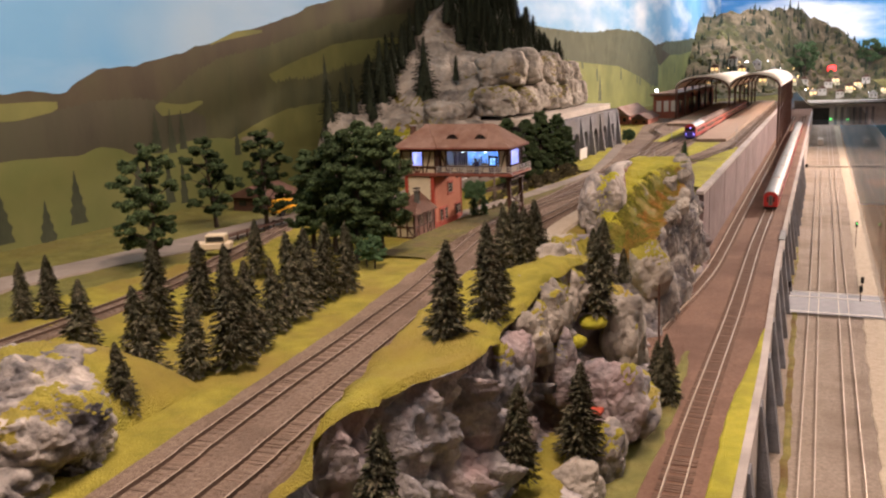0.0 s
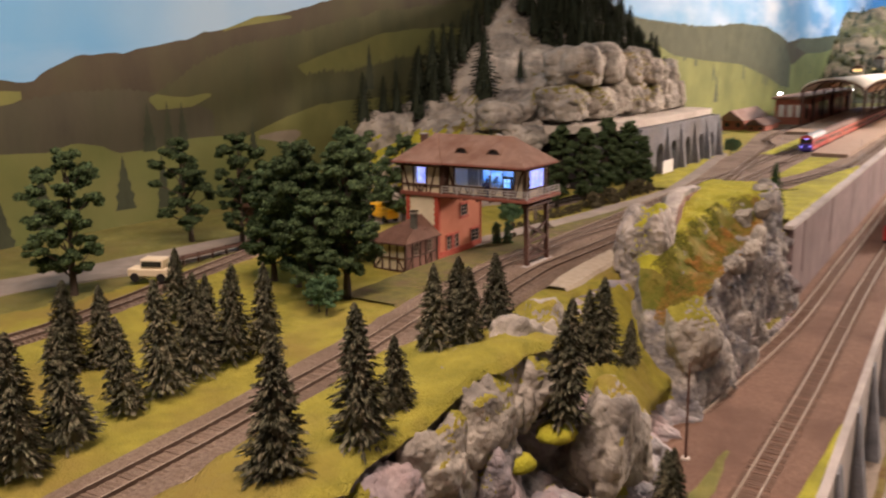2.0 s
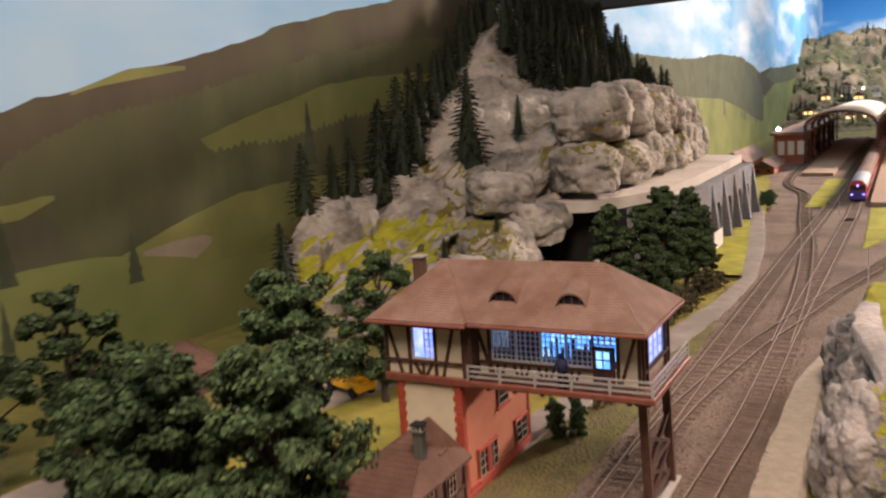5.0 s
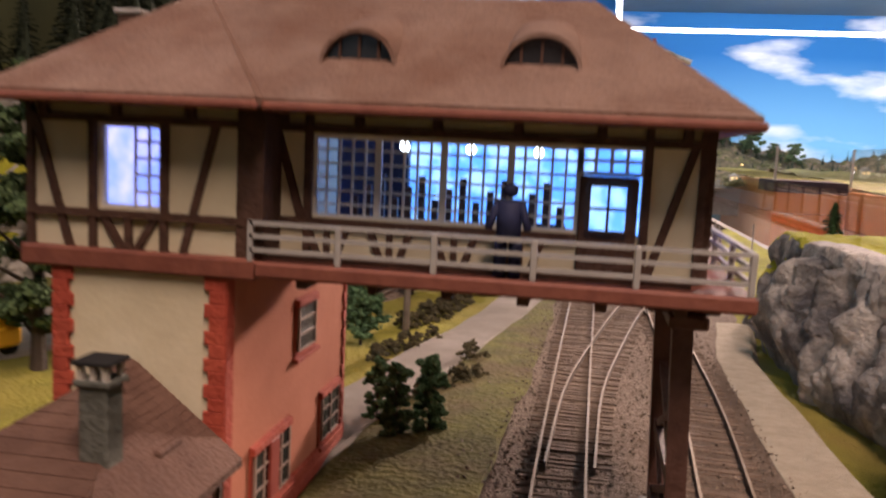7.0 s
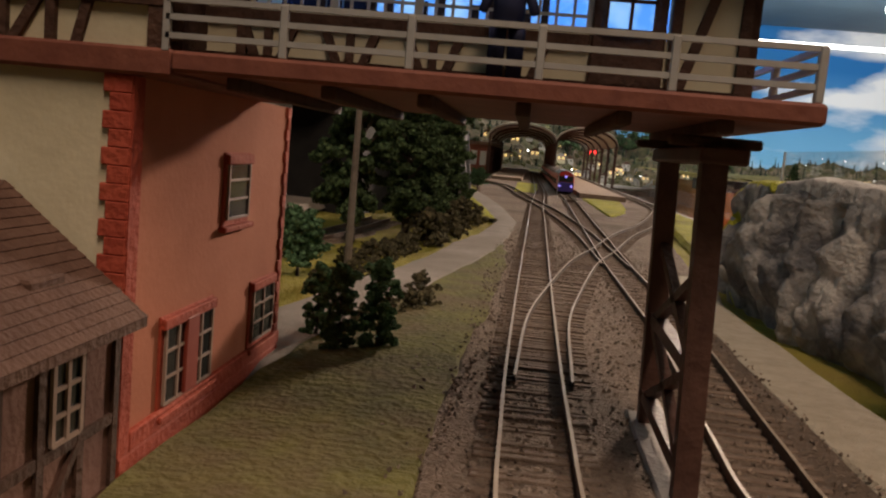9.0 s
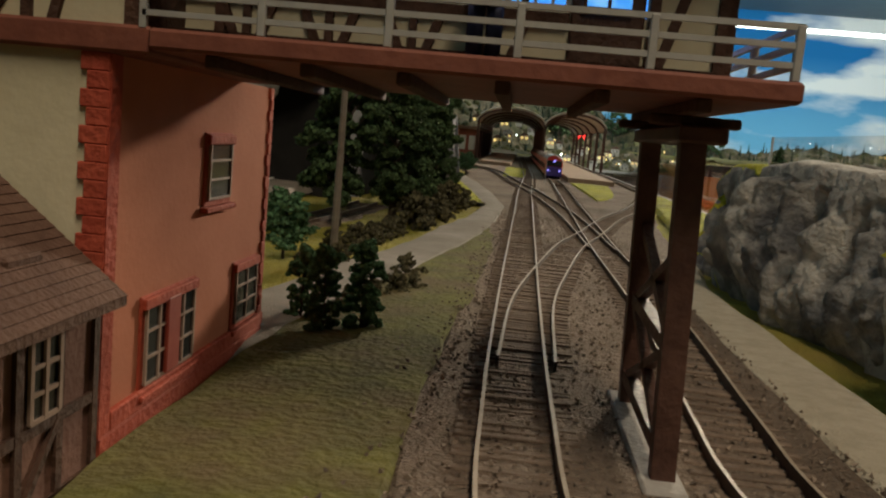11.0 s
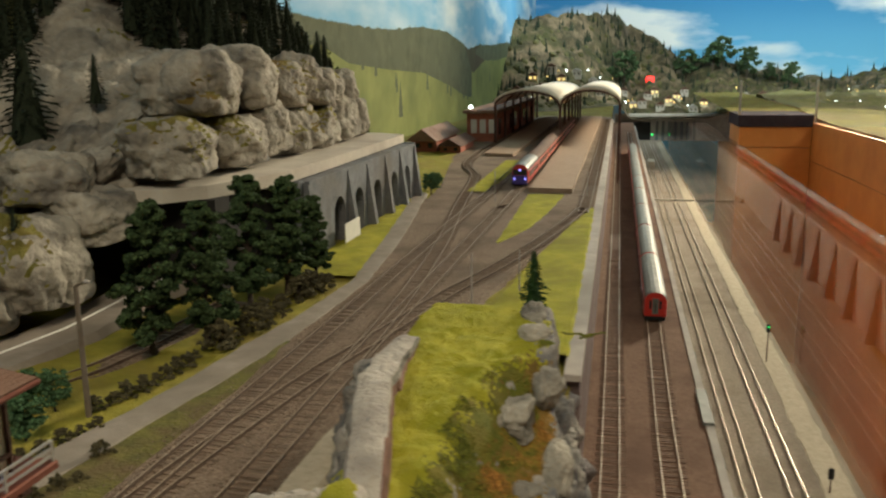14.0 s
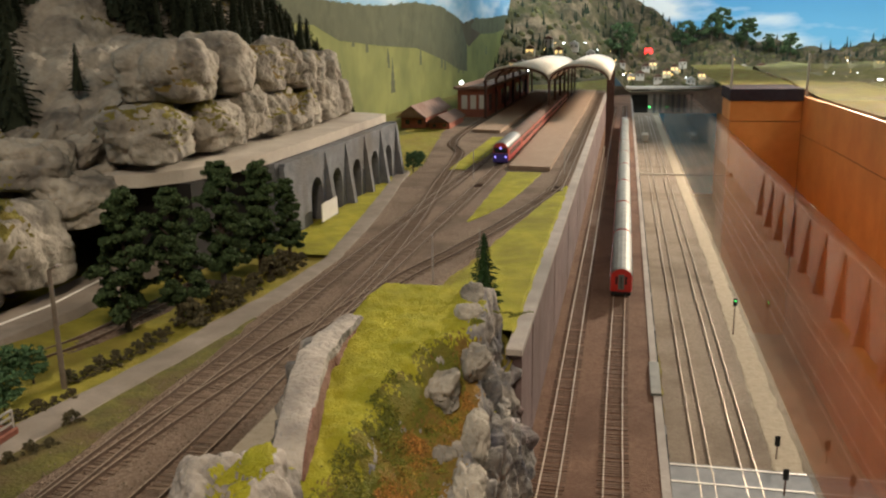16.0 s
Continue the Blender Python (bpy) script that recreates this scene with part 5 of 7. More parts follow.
# ---- trees ----
def conifer_crown(seed, n=1300, slim=1.0):
    """A bottle-brush fir of height 1: uneven whorls of drooping boughs, each a spray of short sprigs."""
    r = random.Random(seed)
    bm = bmesh.new()
    rod(bm, (0, 0, 0.05), (0, 0, 0.97), 0.125 * slim, 0.004, 9)
    per = 10
    boughs = n // per
    for k in range(boughs):
        t = ((k + r.random()) / boughs) ** 0.86
        z = 0.04 + 0.94 * t
        a = k * 2.399963 + r.uniform(-0.4, 0.4)
        lump = 1 + 0.26 * noise.noise(Vector((math.cos(a) * 1.3, math.sin(a) * 1.3, z * 7 + seed * 3)))
        reach = (0.262 * (1 - t) ** 0.74 + 0.014) * slim * r.uniform(0.74, 1.14) * lump
        droop = -0.055 * (1 - t) * r.uniform(0.3, 1.5)
        for i in range(per):
            f = 0.30 + 0.70 * (i + r.random()) / per
            b = a + r.uniform(-0.42, 0.42) * (0.35 + 0.12 / (0.15 + f))
            c, s = math.cos(b), math.sin(b)
            tip = Vector((c * reach * f, s * reach * f, z + droop * f * f + r.uniform(-0.008, 0.010)))
            root = Vector((c * reach * (f - 0.28), s * reach * (f - 0.28), z + droop * f * f * 0.5 + 0.008))
            w = 0.0105 * r.uniform(0.6, 1.5) * (1 - 0.45 * t)
            side = Vector((-s, c, r.uniform(-0.7, 0.7))) * w
            mid = root.lerp(tip, 0.6) + Vector((0, 0, 0.006))
            v = [bm.verts.new(p) for p in (root, mid + side, tip, mid - side, mid - Vector((0, 0, 0.010)))]
            bm.faces.new((v[0], v[1], v[2], v[3]))
            bm.faces.new((v[0], v[4], v[2], v[1]))
    return bm


def make_conifer(name, seed, n, slim, material, label, cat="fir tree", group="fir trees"):
    ob = thing(name, (0, 0, 0), label, cat, group)
    b = bmesh.new()
    rod(b, (0, 0, -0.03), (0, 0, 0.3), 0.016, 0.012, 6)
    part("trunk", b, BARK, ob)
    part("crown", conifer_crown(seed, n, slim), material, ob)
    return ob


def stand(proto, spots, first_used=None):
    """Copies of the prototypes at (x, y, z, height)."""
    for i, (x, y, z, h) in enumerate(spots):
        o = proto[i % len(proto)]
        m = pose(x, y, z, rnd.uniform(-3, 3), rnd.uniform(-3, 3), rnd.uniform(0, 360)) @ Matrix.Diagonal((h * rnd.uniform(0.92, 1.1), h * rnd.uniform(0.92, 1.1), h, 1))
        if o.get("placed"):
            copy_thing(o, m @ Matrix.Diagonal([1 / v for v in o.scale] + [1]))
        else:
            o.matrix_basis = m
            o["placed"] = 1


def clean_marks():
    for o in bpy.data.objects:
        if "placed" in o.keys():
            del o["placed"]


FIR_LABEL = "dark green bristly model fir tree standing in the grass"
firs = [make_conifer("fir_tree", s, 4200, w, NEEDLES, FIR_LABEL) for s, w in ((1, 1.05), (2, 0.95), (3, 1.12), (4, 1.0))]
FIR_SPOTS = [(-0.479, 0.753, 0.008, 0.058), (-0.461, 0.766, 0.008, 0.062), (-0.361, 0.707, 0.0, 0.068), (-0.234, 0.623, 0.0, 0.054), (-0.272, 0.684, 0.0, 0.075), (-0.345, 0.777, 0.0, 0.087),
             (-0.245, 0.706, 0.0, 0.061), (-0.227, 0.731, 0.0, 0.085), (-0.239, 0.772, 0.0, 0.077), (-0.343, 0.872, 0.0, 0.066), (-0.356, 0.848, 0.0, 0.072), (-0.251, 0.822, 0.0, 0.068), (-0.257, 0.860, 0.0, 0.084),
             (-0.385, 0.978, 0.006, 0.064), (-0.270, 0.898, 0.0, 0.079), (-0.271, 0.935, 0.0, 0.078), (-0.292, 0.930, 0.0, 0.068), (-0.262, 0.963, 0.0, 0.074),
             (-0.062, 0.766, 0.026, 0.076), (-0.046, 0.815, 0.028, 0.080), (-0.052, 0.855, 0.026, 0.052), (-0.078, 0.932, 0.036, 0.066), (-0.079, 0.965, 0.036, 0.064), (-0.066, 0.958, 0.036, 0.060),
             (-0.069, 1.006, 0.030, 0.066), (-0.003, 0.975, -0.008, 0.088), (-0.026, 1.097, -0.008, 0.072), (-0.034, 1.090, -0.008, 0.062), (-0.006, 1.108, -0.010, 0.040),
             (0.050, 1.058, -0.12, 0.075), (0.036, 1.085, -0.12, 0.058), (-0.014, 0.775, -0.082, 0.080), (0.013, 0.855, -0.092, 0.080), (-0.040, 0.606, -0.075, 0.105)]
stand(firs, FIR_SPOTS)

FAR_LABEL = "dark fir tree rooted on the rock massif"
ffirs = [make_conifer("dark_fir_tree", 20 + s, 1100, w, NEEDLES_FAR, FAR_LABEL, group="massif firs") for s, w in ((1, 1.15), (2, 0.95), (3, 1.05))]


def deciduous(name, seed, h, spread, clumps, leaves, material, label, group, trunk_h=0.3, leaf=0.05, puff=(0.38, 0.70)):
    """Trunk with limbs and a crown of many small leaf flakes round limb ends; height h."""
    r = random.Random(seed)
    ob = thing(name, (0, 0, 0), label, "tree", group)
    b = bmesh.new()
    rod(b, (0, 0, -0.02 * h), (0, 0, trunk_h * h), 0.030 * h, 0.020 * h, 7)
    rod(b, (0, 0, trunk_h * h), (0.02 * h, 0, 0.8 * h), 0.020 * h, 0.006 * h, 6)
    ends = []
    for i in range(clumps):
        t = (i + 0.5) / clumps
        z = trunk_h + (1 - trunk_h) * (0.02 + 0.93 * t)
        wide = spread * math.sin(math.pi * min(1, 0.18 + 0.78 * t)) ** 0.7
        a = i * 2.4 + r.uniform(-0.5, 0.5)
        d = wide * r.uniform(0.30, 1.25)
        e = Vector((math.cos(a) * d * h, math.sin(a) * d * h, z * h))
        ends.append(e)
        rod(b, (0, 0, max(trunk_h * 0.8, z - 0.15) * h), e, 0.008 * h, 0.003 * h, 4)
    part("trunk", b, BARK, ob, "brown trunk with limbs")
    c = bmesh.new()
    for e in ends:
        cr = spread * h * r.uniform(*puff)
        lobes = [Vector((r.gauss(0, 1), r.gauss(0, 1), r.gauss(0, 0.7))).normalized() * cr * r.uniform(0.35, 1.05) for _ in range(9)]
        for k in range(leaves):
            v = Vector((r.gauss(0, 1), r.gauss(0, 1), r.gauss(0, 1))).normalized()
            o = lobes[r.randrange(9)]
            p = e + Vector((o.x, o.y, o.z * 0.7)) + Vector((v.x, v.y, v.z * 0.6)) * cr * 0.42 * (0.2 + 0.95 * r.random() ** 0.6)
            v = (v + o.normalized() * 0.6).normalized()
            s = leaf * h * r.uniform(0.6, 1.3)
            n1 = (v + Vector((r.gauss(0, 0.5), r.gauss(0, 0.5), r.gauss(0, 0.5)))).normalized()
            t1 = n1.orthogonal().normalized()
            t2 = n1.cross(t1)
            q = [c.verts.new(p + t1 * s * x + t2 * s * y + n1 * s * z) for x, y, z in ((-0.5, -0.4, 0), (0.5, -0.4, 0.1), (0.45, 0.5, 0), (-0.4, 0.45, 0.12))]
            c.faces.new(q)
            t = c.verts.new(p - n1 * s * 0.5)
            c.faces.new((q[1], q[0], t))
            c.faces.new((q[3], q[2], t))
    part("crown", c, material, ob, "leafy crown")
    return ob


TREE_LABEL = "dark green leafy model tree by the road"
d1 = deciduous("leafy_tree", 31, 1.0, 0.21, 22, 1000, LEAVES, TREE_LABEL, "roadside trees", 0.16, 0.015, (0.30, 0.52))
d2 = deciduous("leafy_tree", 32, 1.0, 0.165, 26, 1000, LEAVES, TREE_LABEL, "roadside trees", 0.18, 0.013)
stand([d1], [(-0.513, 0.962, 0.010, 0.146), (-0.614, 1.197, 0.012, 0.134), (-0.528, 1.200, 0.012, 0.142)])
stand([d2], [(-0.338, 1.105, 0.0, 0.160), (-0.372, 1.125, 0.0, 0.140), (-0.392, 1.230, 0.004, 0.158), (-0.304, 1.122, 0.0, 0.158), (-0.400, 1.12, 0.005, 0.128), (-0.318, 1.085, 0.0, 0.115)])
stand([d1], [(-0.452, 1.43, 0.006, 0.132)])
d3 = deciduous("station_tree", 33, 1.0, 0.150, 30, 1000, LEAVES, "dark green leafy tree in a row beside the station throat", "trees by the viaduct", 0.12, 0.015)
stand([d3], [(-0.362, 1.735, 0.0, 0.136), (-0.328, 1.768, 0.0, 0.131), (-0.338, 1.880, 0.0, 0.140), (-0.326, 1.950, 0.0, 0.132), (-0.318, 2.020, 0.0, 0.100)])
d4 = deciduous("small_tree", 34, 1.0, 0.33, 16, 200, LEAVES_LIGHT, "small green tree on the grass beside the track", "small trees", 0.30, 0.045)
d6 = deciduous("slim_tree", 36, 1.0, 0.13, 22, 420, LEAVES_LIGHT, "slim blue-green tree beside the tower", "small trees", 0.10, 0.032, (0.45, 0.80))
stand([d6], [(-0.299, 1.420, 0.0, 0.031), (-0.288, 1.428, 0.0, 0.033), (-0.310, 1.435, 0.0, 0.028)])
stand([d4], [(-0.350, 1.556, 0.0, 0.030), (-0.383, 1.602, 0.0, 0.030), (-0.363, 1.604, 0.0, 0.030), (-0.372, 1.575, 0.0, 0.024), (-0.284, 1.066, 0.0, 0.036), (-0.298, 1.072, 0.0, 0.03)])
d5 = deciduous("shrub", 35, 1.0, 0.45, 12, 60, mat("dry_shrub", (0.065, 0.062, 0.035), (0.13, 0.11, 0.06), 80, 0.95, per_island=0.4), "dry brown shrub along the path", "shrubs", 0.05, 0.10)
shrubs = [(-0.294, 1.488, 0.0, 0.009), (-0.287, 1.501, 0.0, 0.011), (-0.281, 1.511, 0.0, 0.009), (-0.288, 1.545, 0.0, 0.012), (-0.300, 1.470, 0.0, 0.009), (-0.334, 1.530, 0.0, 0.010), (-0.331, 1.546, 0.0, 0.009), (-0.326, 1.560, 0.0, 0.011), (-0.322, 1.572, 0.0, 0.008), (-0.316, 1.583, 0.0, 0.010)]
shrubs += [(-0.336 + 0.0032 * i + rnd.uniform(-0.004, 0.004), 1.612 + 0.014 * i, 0.0, rnd.uniform(0.009, 0.015)) for i in range(8)] + [(-0.312 + 0.0016 * i + rnd.uniform(-0.014, 0.008), 1.735 + 0.0165 * i + rnd.uniform(-0.009, 0.009), 0.0, rnd.choice((0.008, 0.011, 0.014, 0.020, 0.026))) for i in range(17)]
stand([d5], shrubs)
cy = make_conifer("cypress", 41, 1900, 0.95, mat("cypress_green", (0.02, 0.05, 0.015), (0.04, 0.085, 0.03), 90, 0.9, per_island=0.4), "slim green cypress beside the retaining wall", "cypress", "")
cy.matrix_basis = pose(-0.045, 1.824, 0.003) @ Matrix.Diagonal((0.085, 0.085, 0.080, 1))
stand([d4], [(-0.330, 2.70, 0.0, 0.04), (-0.335, 2.78, 0.0, 0.03)])

# ---- rocks ----
MOUND = Matrix.Translation((0, 1.28, 0)) @ Matrix.Diagonal((1.0, 0.965, 1.04, 1)) @ Matrix.Translation((0, -1.28, 0))
XL = [(1.28, -0.045), (1.32, -0.075), (1.38, -0.092), (1.45, -0.098), (1.56, -0.110), (1.66, -0.110), (1.75, -0.104), (1.80, -0.09)]
XR = [(1.28, -0.020), (1.36, -0.008), (1.45, -0.002), (1.55, -0.004), (1.64, -0.012), (1.70, -0.020), (1.80, -0.026)]
CROWN = [(1.28, -0.09), (1.30, -0.02), (1.33, 0.010), (1.38, 0.032), (1.45, 0.044), (1.55, 0.054), (1.64, 0.062), (1.72, 0.064), (1.76, 0.050), (1.79, 0.018), (1.80, 0.0)]
BROW = [(1.28, -0.075), (1.40, -0.066), (1.50, -0.064), (1.56, -0.058), (1.60, -0.045), (1.63, -0.020), (1.66, 0.02), (1.8, 0.02)]


def mound_top(x, y):
    """Height of the mound: a grassy crown at the back and left, a scrubby hollow at the front right."""
    k = max(0.0, min(1.0, (x - ramp(y, BROW)) / 0.040))
    k = k * k * (3 - 2 * k)
    return ramp(y, CROWN) - 0.030 * k * ramp(y, [(1.28, 0.4), (1.4, 1), (1.66, 1)]) + 0.002 * fbm(x, y, 1, 30) + 0.0012 * fbm(x, y, 5, 110)


def mound(u, v):
    y = 1.28 + 0.52 * v
    a, c = ramp(y, XL), ramp(y, XR)
    if u < 0.14:
        k = u / 0.14
        zb = ramp(y, [(1.28, -0.11), (1.36, -0.08), (1.42, -0.004)])
        x, z, w = a - 0.012 * (1 - k), zb + (mound_top(a, y) - zb) * k ** 0.8, min(1.0, 0.12 + (1 - k) * 3)
    elif u < 0.66:
        k = (u - 0.14) / 0.52
        x = a + (c - a) * k
        z, w = mound_top(x, y), 0.12
    else:
        k = (u - 0.66) / 0.34
        x, z, w = c + (0.013 - c) * k ** 0.8, mound_top(c, y) * (1 - k) - 0.123 * k, min(0.62, 0.12 + k * 3)
    q = Vector((x, y, z * 0.45))
    d = 0.012 * fbm(q.x, q.y, q.z, 24) - 0.014 * (1 - crack(q, 19)) ** 2 - 0.005 * (1 - crack(q, 52)) ** 2 + 0.006 * (1 - 2 * abs(noise.noise(Vector((y * 40, z * 12, 3)))))
    if u > 0.66:
        d += 0.010 * (noise.cell(Vector((y * 34 + 2 * noise.noise(Vector((y * 20, z * 20, 1))), z * 22 + 2 * noise.noise(Vector((y * 20, z * 20, 5))), 4))) - 0.5)
    s = -1 if u < 0.14 else 1
    e = min(1.0, v * 8, (1 - v) * 10)
    return (x + s * d * w * e, y + 0.5 * d * w, z + d * 0.6 * w)


bm = grid(170, 230, mound)
sp = random.Random(77)
for face in bm.faces:
    face.normal_update()
    c = face.calc_center_median()
    n1 = fbm(c.x, c.y, 1, 45)
    if abs(face.normal.z) > 0.45 + 0.2 * n1 and c.z > -0.02:
        depth = (c.x - ramp(c.y, BROW)) + 0.008 * n1 + sp.gauss(0, 0.0045)
        right = (c.x - ramp(c.y, XR)) + 0.016 * fbm(c.x, c.y, 7, 30) + sp.gauss(0, 0.002)
        face.material_index = 1 if depth < 0.006 and c.y > 1.34 else (2 if depth < 0.030 and right < -0.018 else 3)
        if right > -0.004:
            face.material_index = 0
# olive flock of the slope below the brow, darkened for the shade there
OLIVE_SHADE = mat("olive_flock", (0.12, 0.135, 0.02), (0.21, 0.20, 0.03), 70, 0.95, 1.0, 600, c=(0.26, 0.19, 0.04), cscale=30)
RUST = mat("rust_scrub_ground", (0.22, 0.13, 0.035), (0.34, 0.20, 0.05), 70, 0.95, 1.0, 600, c=(0.17, 0.15, 0.03), cscale=40)
bm.transform(MOUND)
structure("rock_mound", bm, [ROCK, GRASS_BRIGHT, OLIVE_SHADE, RUST], "cast rock mound with yellow grass crown and scrubby hollow", "rock", True)
rr = random.Random(5)


def crumbs(name, count, spot, sizes, material, label, cat):
    """Many tiny flakes of flock or stone; spot() gives a place or nothing."""
    verts, faces = [], []
    for _ in range(count):
        p = spot()
        if p is None:
            continue
        s = rr.uniform(*sizes)
        m = Matrix.Translation((p[0], p[1], p[2] + s * 0.3)) @ Matrix.Rotation(rr.uniform(0, 6.3), 4, "Z") @ Matrix.Rotation(rr.uniform(0, 6.3), 4, "X")
        n = len(verts)
        verts += [m @ (Vector(q) * s) for q in ((1, 0, -0.4), (-0.6, 1.2, -0.3), (-0.5, -1.2, -0.4), (0, 0, 0.9))]
        faces += [(n, n + 1, n + 3), (n + 1, n + 2, n + 3), (n + 2, n, n + 3), (n + 2, n + 1, n)]
    me = bpy.data.meshes.new(name)
    me.from_pydata(verts, [], faces)
    me.materials.append(material)
    return tagged(new(name, me), label, cat, "", "stuff")


def scrub_spot(lo, hi, y0, y1, thin):
    def spot():
        y = rr.uniform(y0, y1)
        x = rr.uniform(ramp(y, BROW) + lo, ramp(y, XR) + hi)
        if x < ramp(y, XL) or fbm(x, y, thin, 38) < 0.02 * thin - 0.05:
            return None
        return MOUND @ Vector((x, y, mound_top(x, y)))
    return spot


crumbs("olive_scrub", 26000, scrub_spot(0.0, -0.010, 1.30, 1.66, 1), (0.0003, 0.0008), mat("olive_scrub_flock", (0.11, 0.13, 0.02), (0.21, 0.20, 0.035), 60, 0.95, per_island=0.5), "fine olive flock scrub in the mound's hollow", "scrub")
crumbs("rust_scrub", 24000, scrub_spot(0.022, 0.0, 1.29, 1.60, 2), (0.0003, 0.0009), mat("rust_scrub_flock", (0.24, 0.15, 0.03), (0.42, 0.20, 0.055), 90, 0.95, per_island=0.5, c=(0.20, 0.18, 0.03), cscale=40), "rust and ochre flock scrub on the mound", "scrub")
for i, (x, y, sx, sy, sz) in enumerate(((-0.031, 1.575, 0.012, 0.020, 0.013), (-0.016, 1.610, 0.010, 0.016, 0.014), (-0.004, 1.545, 0.010, 0.020, 0.016), (0.001, 1.490, 0.010, 0.018, 0.016), (-0.018, 1.520, 0.007, 0.012, 0.008), (-0.026, 1.655, 0.010, 0.016, 0.010), (-0.030, 1.700, 0.010, 0.018, 0.010), (-0.004, 1.43, 0.010, 0.016, 0.014))):
    tagged(part("mound_stone", rock_mesh(*(MOUND @ Vector((x, y, mound_top(x, y) - sz * 0.25))), sx, sy, sz, 90 + i, 5, 0.2, 1.6, 0.0, 0.3), ROCK_PALE, None, "pale stone showing through the mound's scrub"), category="rock", group="mound stones")


def tint(ob, keep):
    """Gives the faces that keep() picks the second material."""
    for f in ob.data.polygons:
        if keep(f.center, f.normal):
            f.material_index = 1


def rock(name, at, size, seed, material, label, group="", sub=4, rough=0.13, crackle=1.7, flat=0.0, block=0.0, strata=0.0):
    ob = part(name, rock_mesh(*at, *size, seed, sub, rough, crackle, flat, block, strata), material, None, label)
    return tagged(ob, category="rock", group=group)


# weathered rock with shade in its colour, for the rim's track side and left rocks
RIM_GREY = mat("shade_darkened_weathered_rock", (0.11, 0.106, 0.108), (0.49, 0.445, 0.395), 40, 0.9, 1.0, 170, c=(0.06, 0.058, 0.066), cscale=22, lo=0.38, hi=0.66)
BOULDER = mat("pale_weathered_rock", (0.27, 0.245, 0.22), (0.52, 0.47, 0.42), 40, 0.9, 1.0, 170, c=(0.12, 0.112, 0.11), cscale=26, lo=0.32, hi=0.60)
ob = rock("boulder", (-0.091, 1.392, 0.014), (0.034, 0.045, 0.064), 3, [BOULDER, GRASS_BRIGHT], "pale weathered boulder with a grass patch beside the mound", "", 6, 0.11, 1.3, 0.0, 0.3, 0.05)
tint(ob, lambda c, n: n.z > 0.35 and -0.092 + 0.008 * fbm(c.x, c.y, 0, 40) < c.x < -0.074 + 0.008 * fbm(c.x, c.y, 3, 40))


def rim(u, v):
    """Flat-topped slab along the mound's track side: outer face, top, brown inner face."""
    y = 1.435 + 0.275 * v
    end = min(1.0, v * 9, (1 - v) * 4) ** 0.5
    xo = ramp(y, [(1.43, -0.090), (1.475, -0.099), (1.542, -0.114), (1.64, -0.113), (1.71, -0.104)])
    xi = ramp(y, [(1.43, -0.071), (1.475, -0.080), (1.545, -0.096), (1.64, -0.099), (1.71, -0.097)])
    h = ramp(y, [(1.43, 0.055), (1.50, 0.064), (1.56, 0.067), (1.62, 0.064), (1.66, 0.052), (1.71, 0.044)]) * (0.75 + 0.25 * end)
    if u < 0.45:
        k = u / 0.45
        x, z = xo - 0.014 + 0.014 * k ** 1.4, -0.003 + (h + 0.003) * k
    elif u < 0.75:
        k = (u - 0.45) / 0.30
        x, z = xo + (xi - xo) * k, h + 0.0015 * math.sin(k * 3.1)
    else:
        k = (u - 0.75) / 0.25
        x, z = xi + 0.003 * k, h * (1 - k) + (mound_top(xi, y) - 0.012) * k
    fold = 1 - 2.4 * abs(noise.noise(Vector((y * 26 + z * 8, z * 9, 2))))
    hollow = max(0.0, noise.noise(Vector((y * 38, z * 20, 6))) - 0.08)
    d = 0.012 * fbm(x, y, z, 16) + 0.014 * fold - 0.085 * hollow + 0.006 * fbm(x, y, z, 60) - 0.004 * (1 - crack(Vector((x, y, z * 0.7)), 60)) ** 2
    if u < 0.40:
        d -= 0.016 * max(0.0, 1 - u / 0.13)
    d *= 0.75 * min(1.0, v * 8, (1 - v) * 8)
    return (x - d * (1 if u < 0.40 else 0.15), y + 0.4 * d, z + d * (0.12 if 0.45 < u < 0.75 else 0.2))


bm = grid(90, 170, rim)
for i, face in enumerate(bm.faces):
    c = face.calc_center_median()
    if 0.40 < (i // 170) / 90 < 0.75:
        face.material_index = 2
    if c.x > ramp(c.y, [(1.43, -0.072), (1.475, -0.081), (1.545, -0.097), (1.64, -0.100), (1.71, -0.098)]) and c.z < 0.061:
        face.material_index = 1
bm.transform(MOUND)
tagged(part("rim_rock", bm, [RIM_GREY, mat("redbrown_rock", (0.17, 0.085, 0.065), (0.30, 0.17, 0.13), 60, 0.9, 0.8, 300), mat("pale_flat_rock", (0.40, 0.36, 0.32), (0.54, 0.49, 0.44), 50, 0.92, 0.8, 250, c=(0.30, 0.27, 0.25), cscale=24)], None, "pale flat-topped rock rim with a red-brown inner face", True), category="rock")
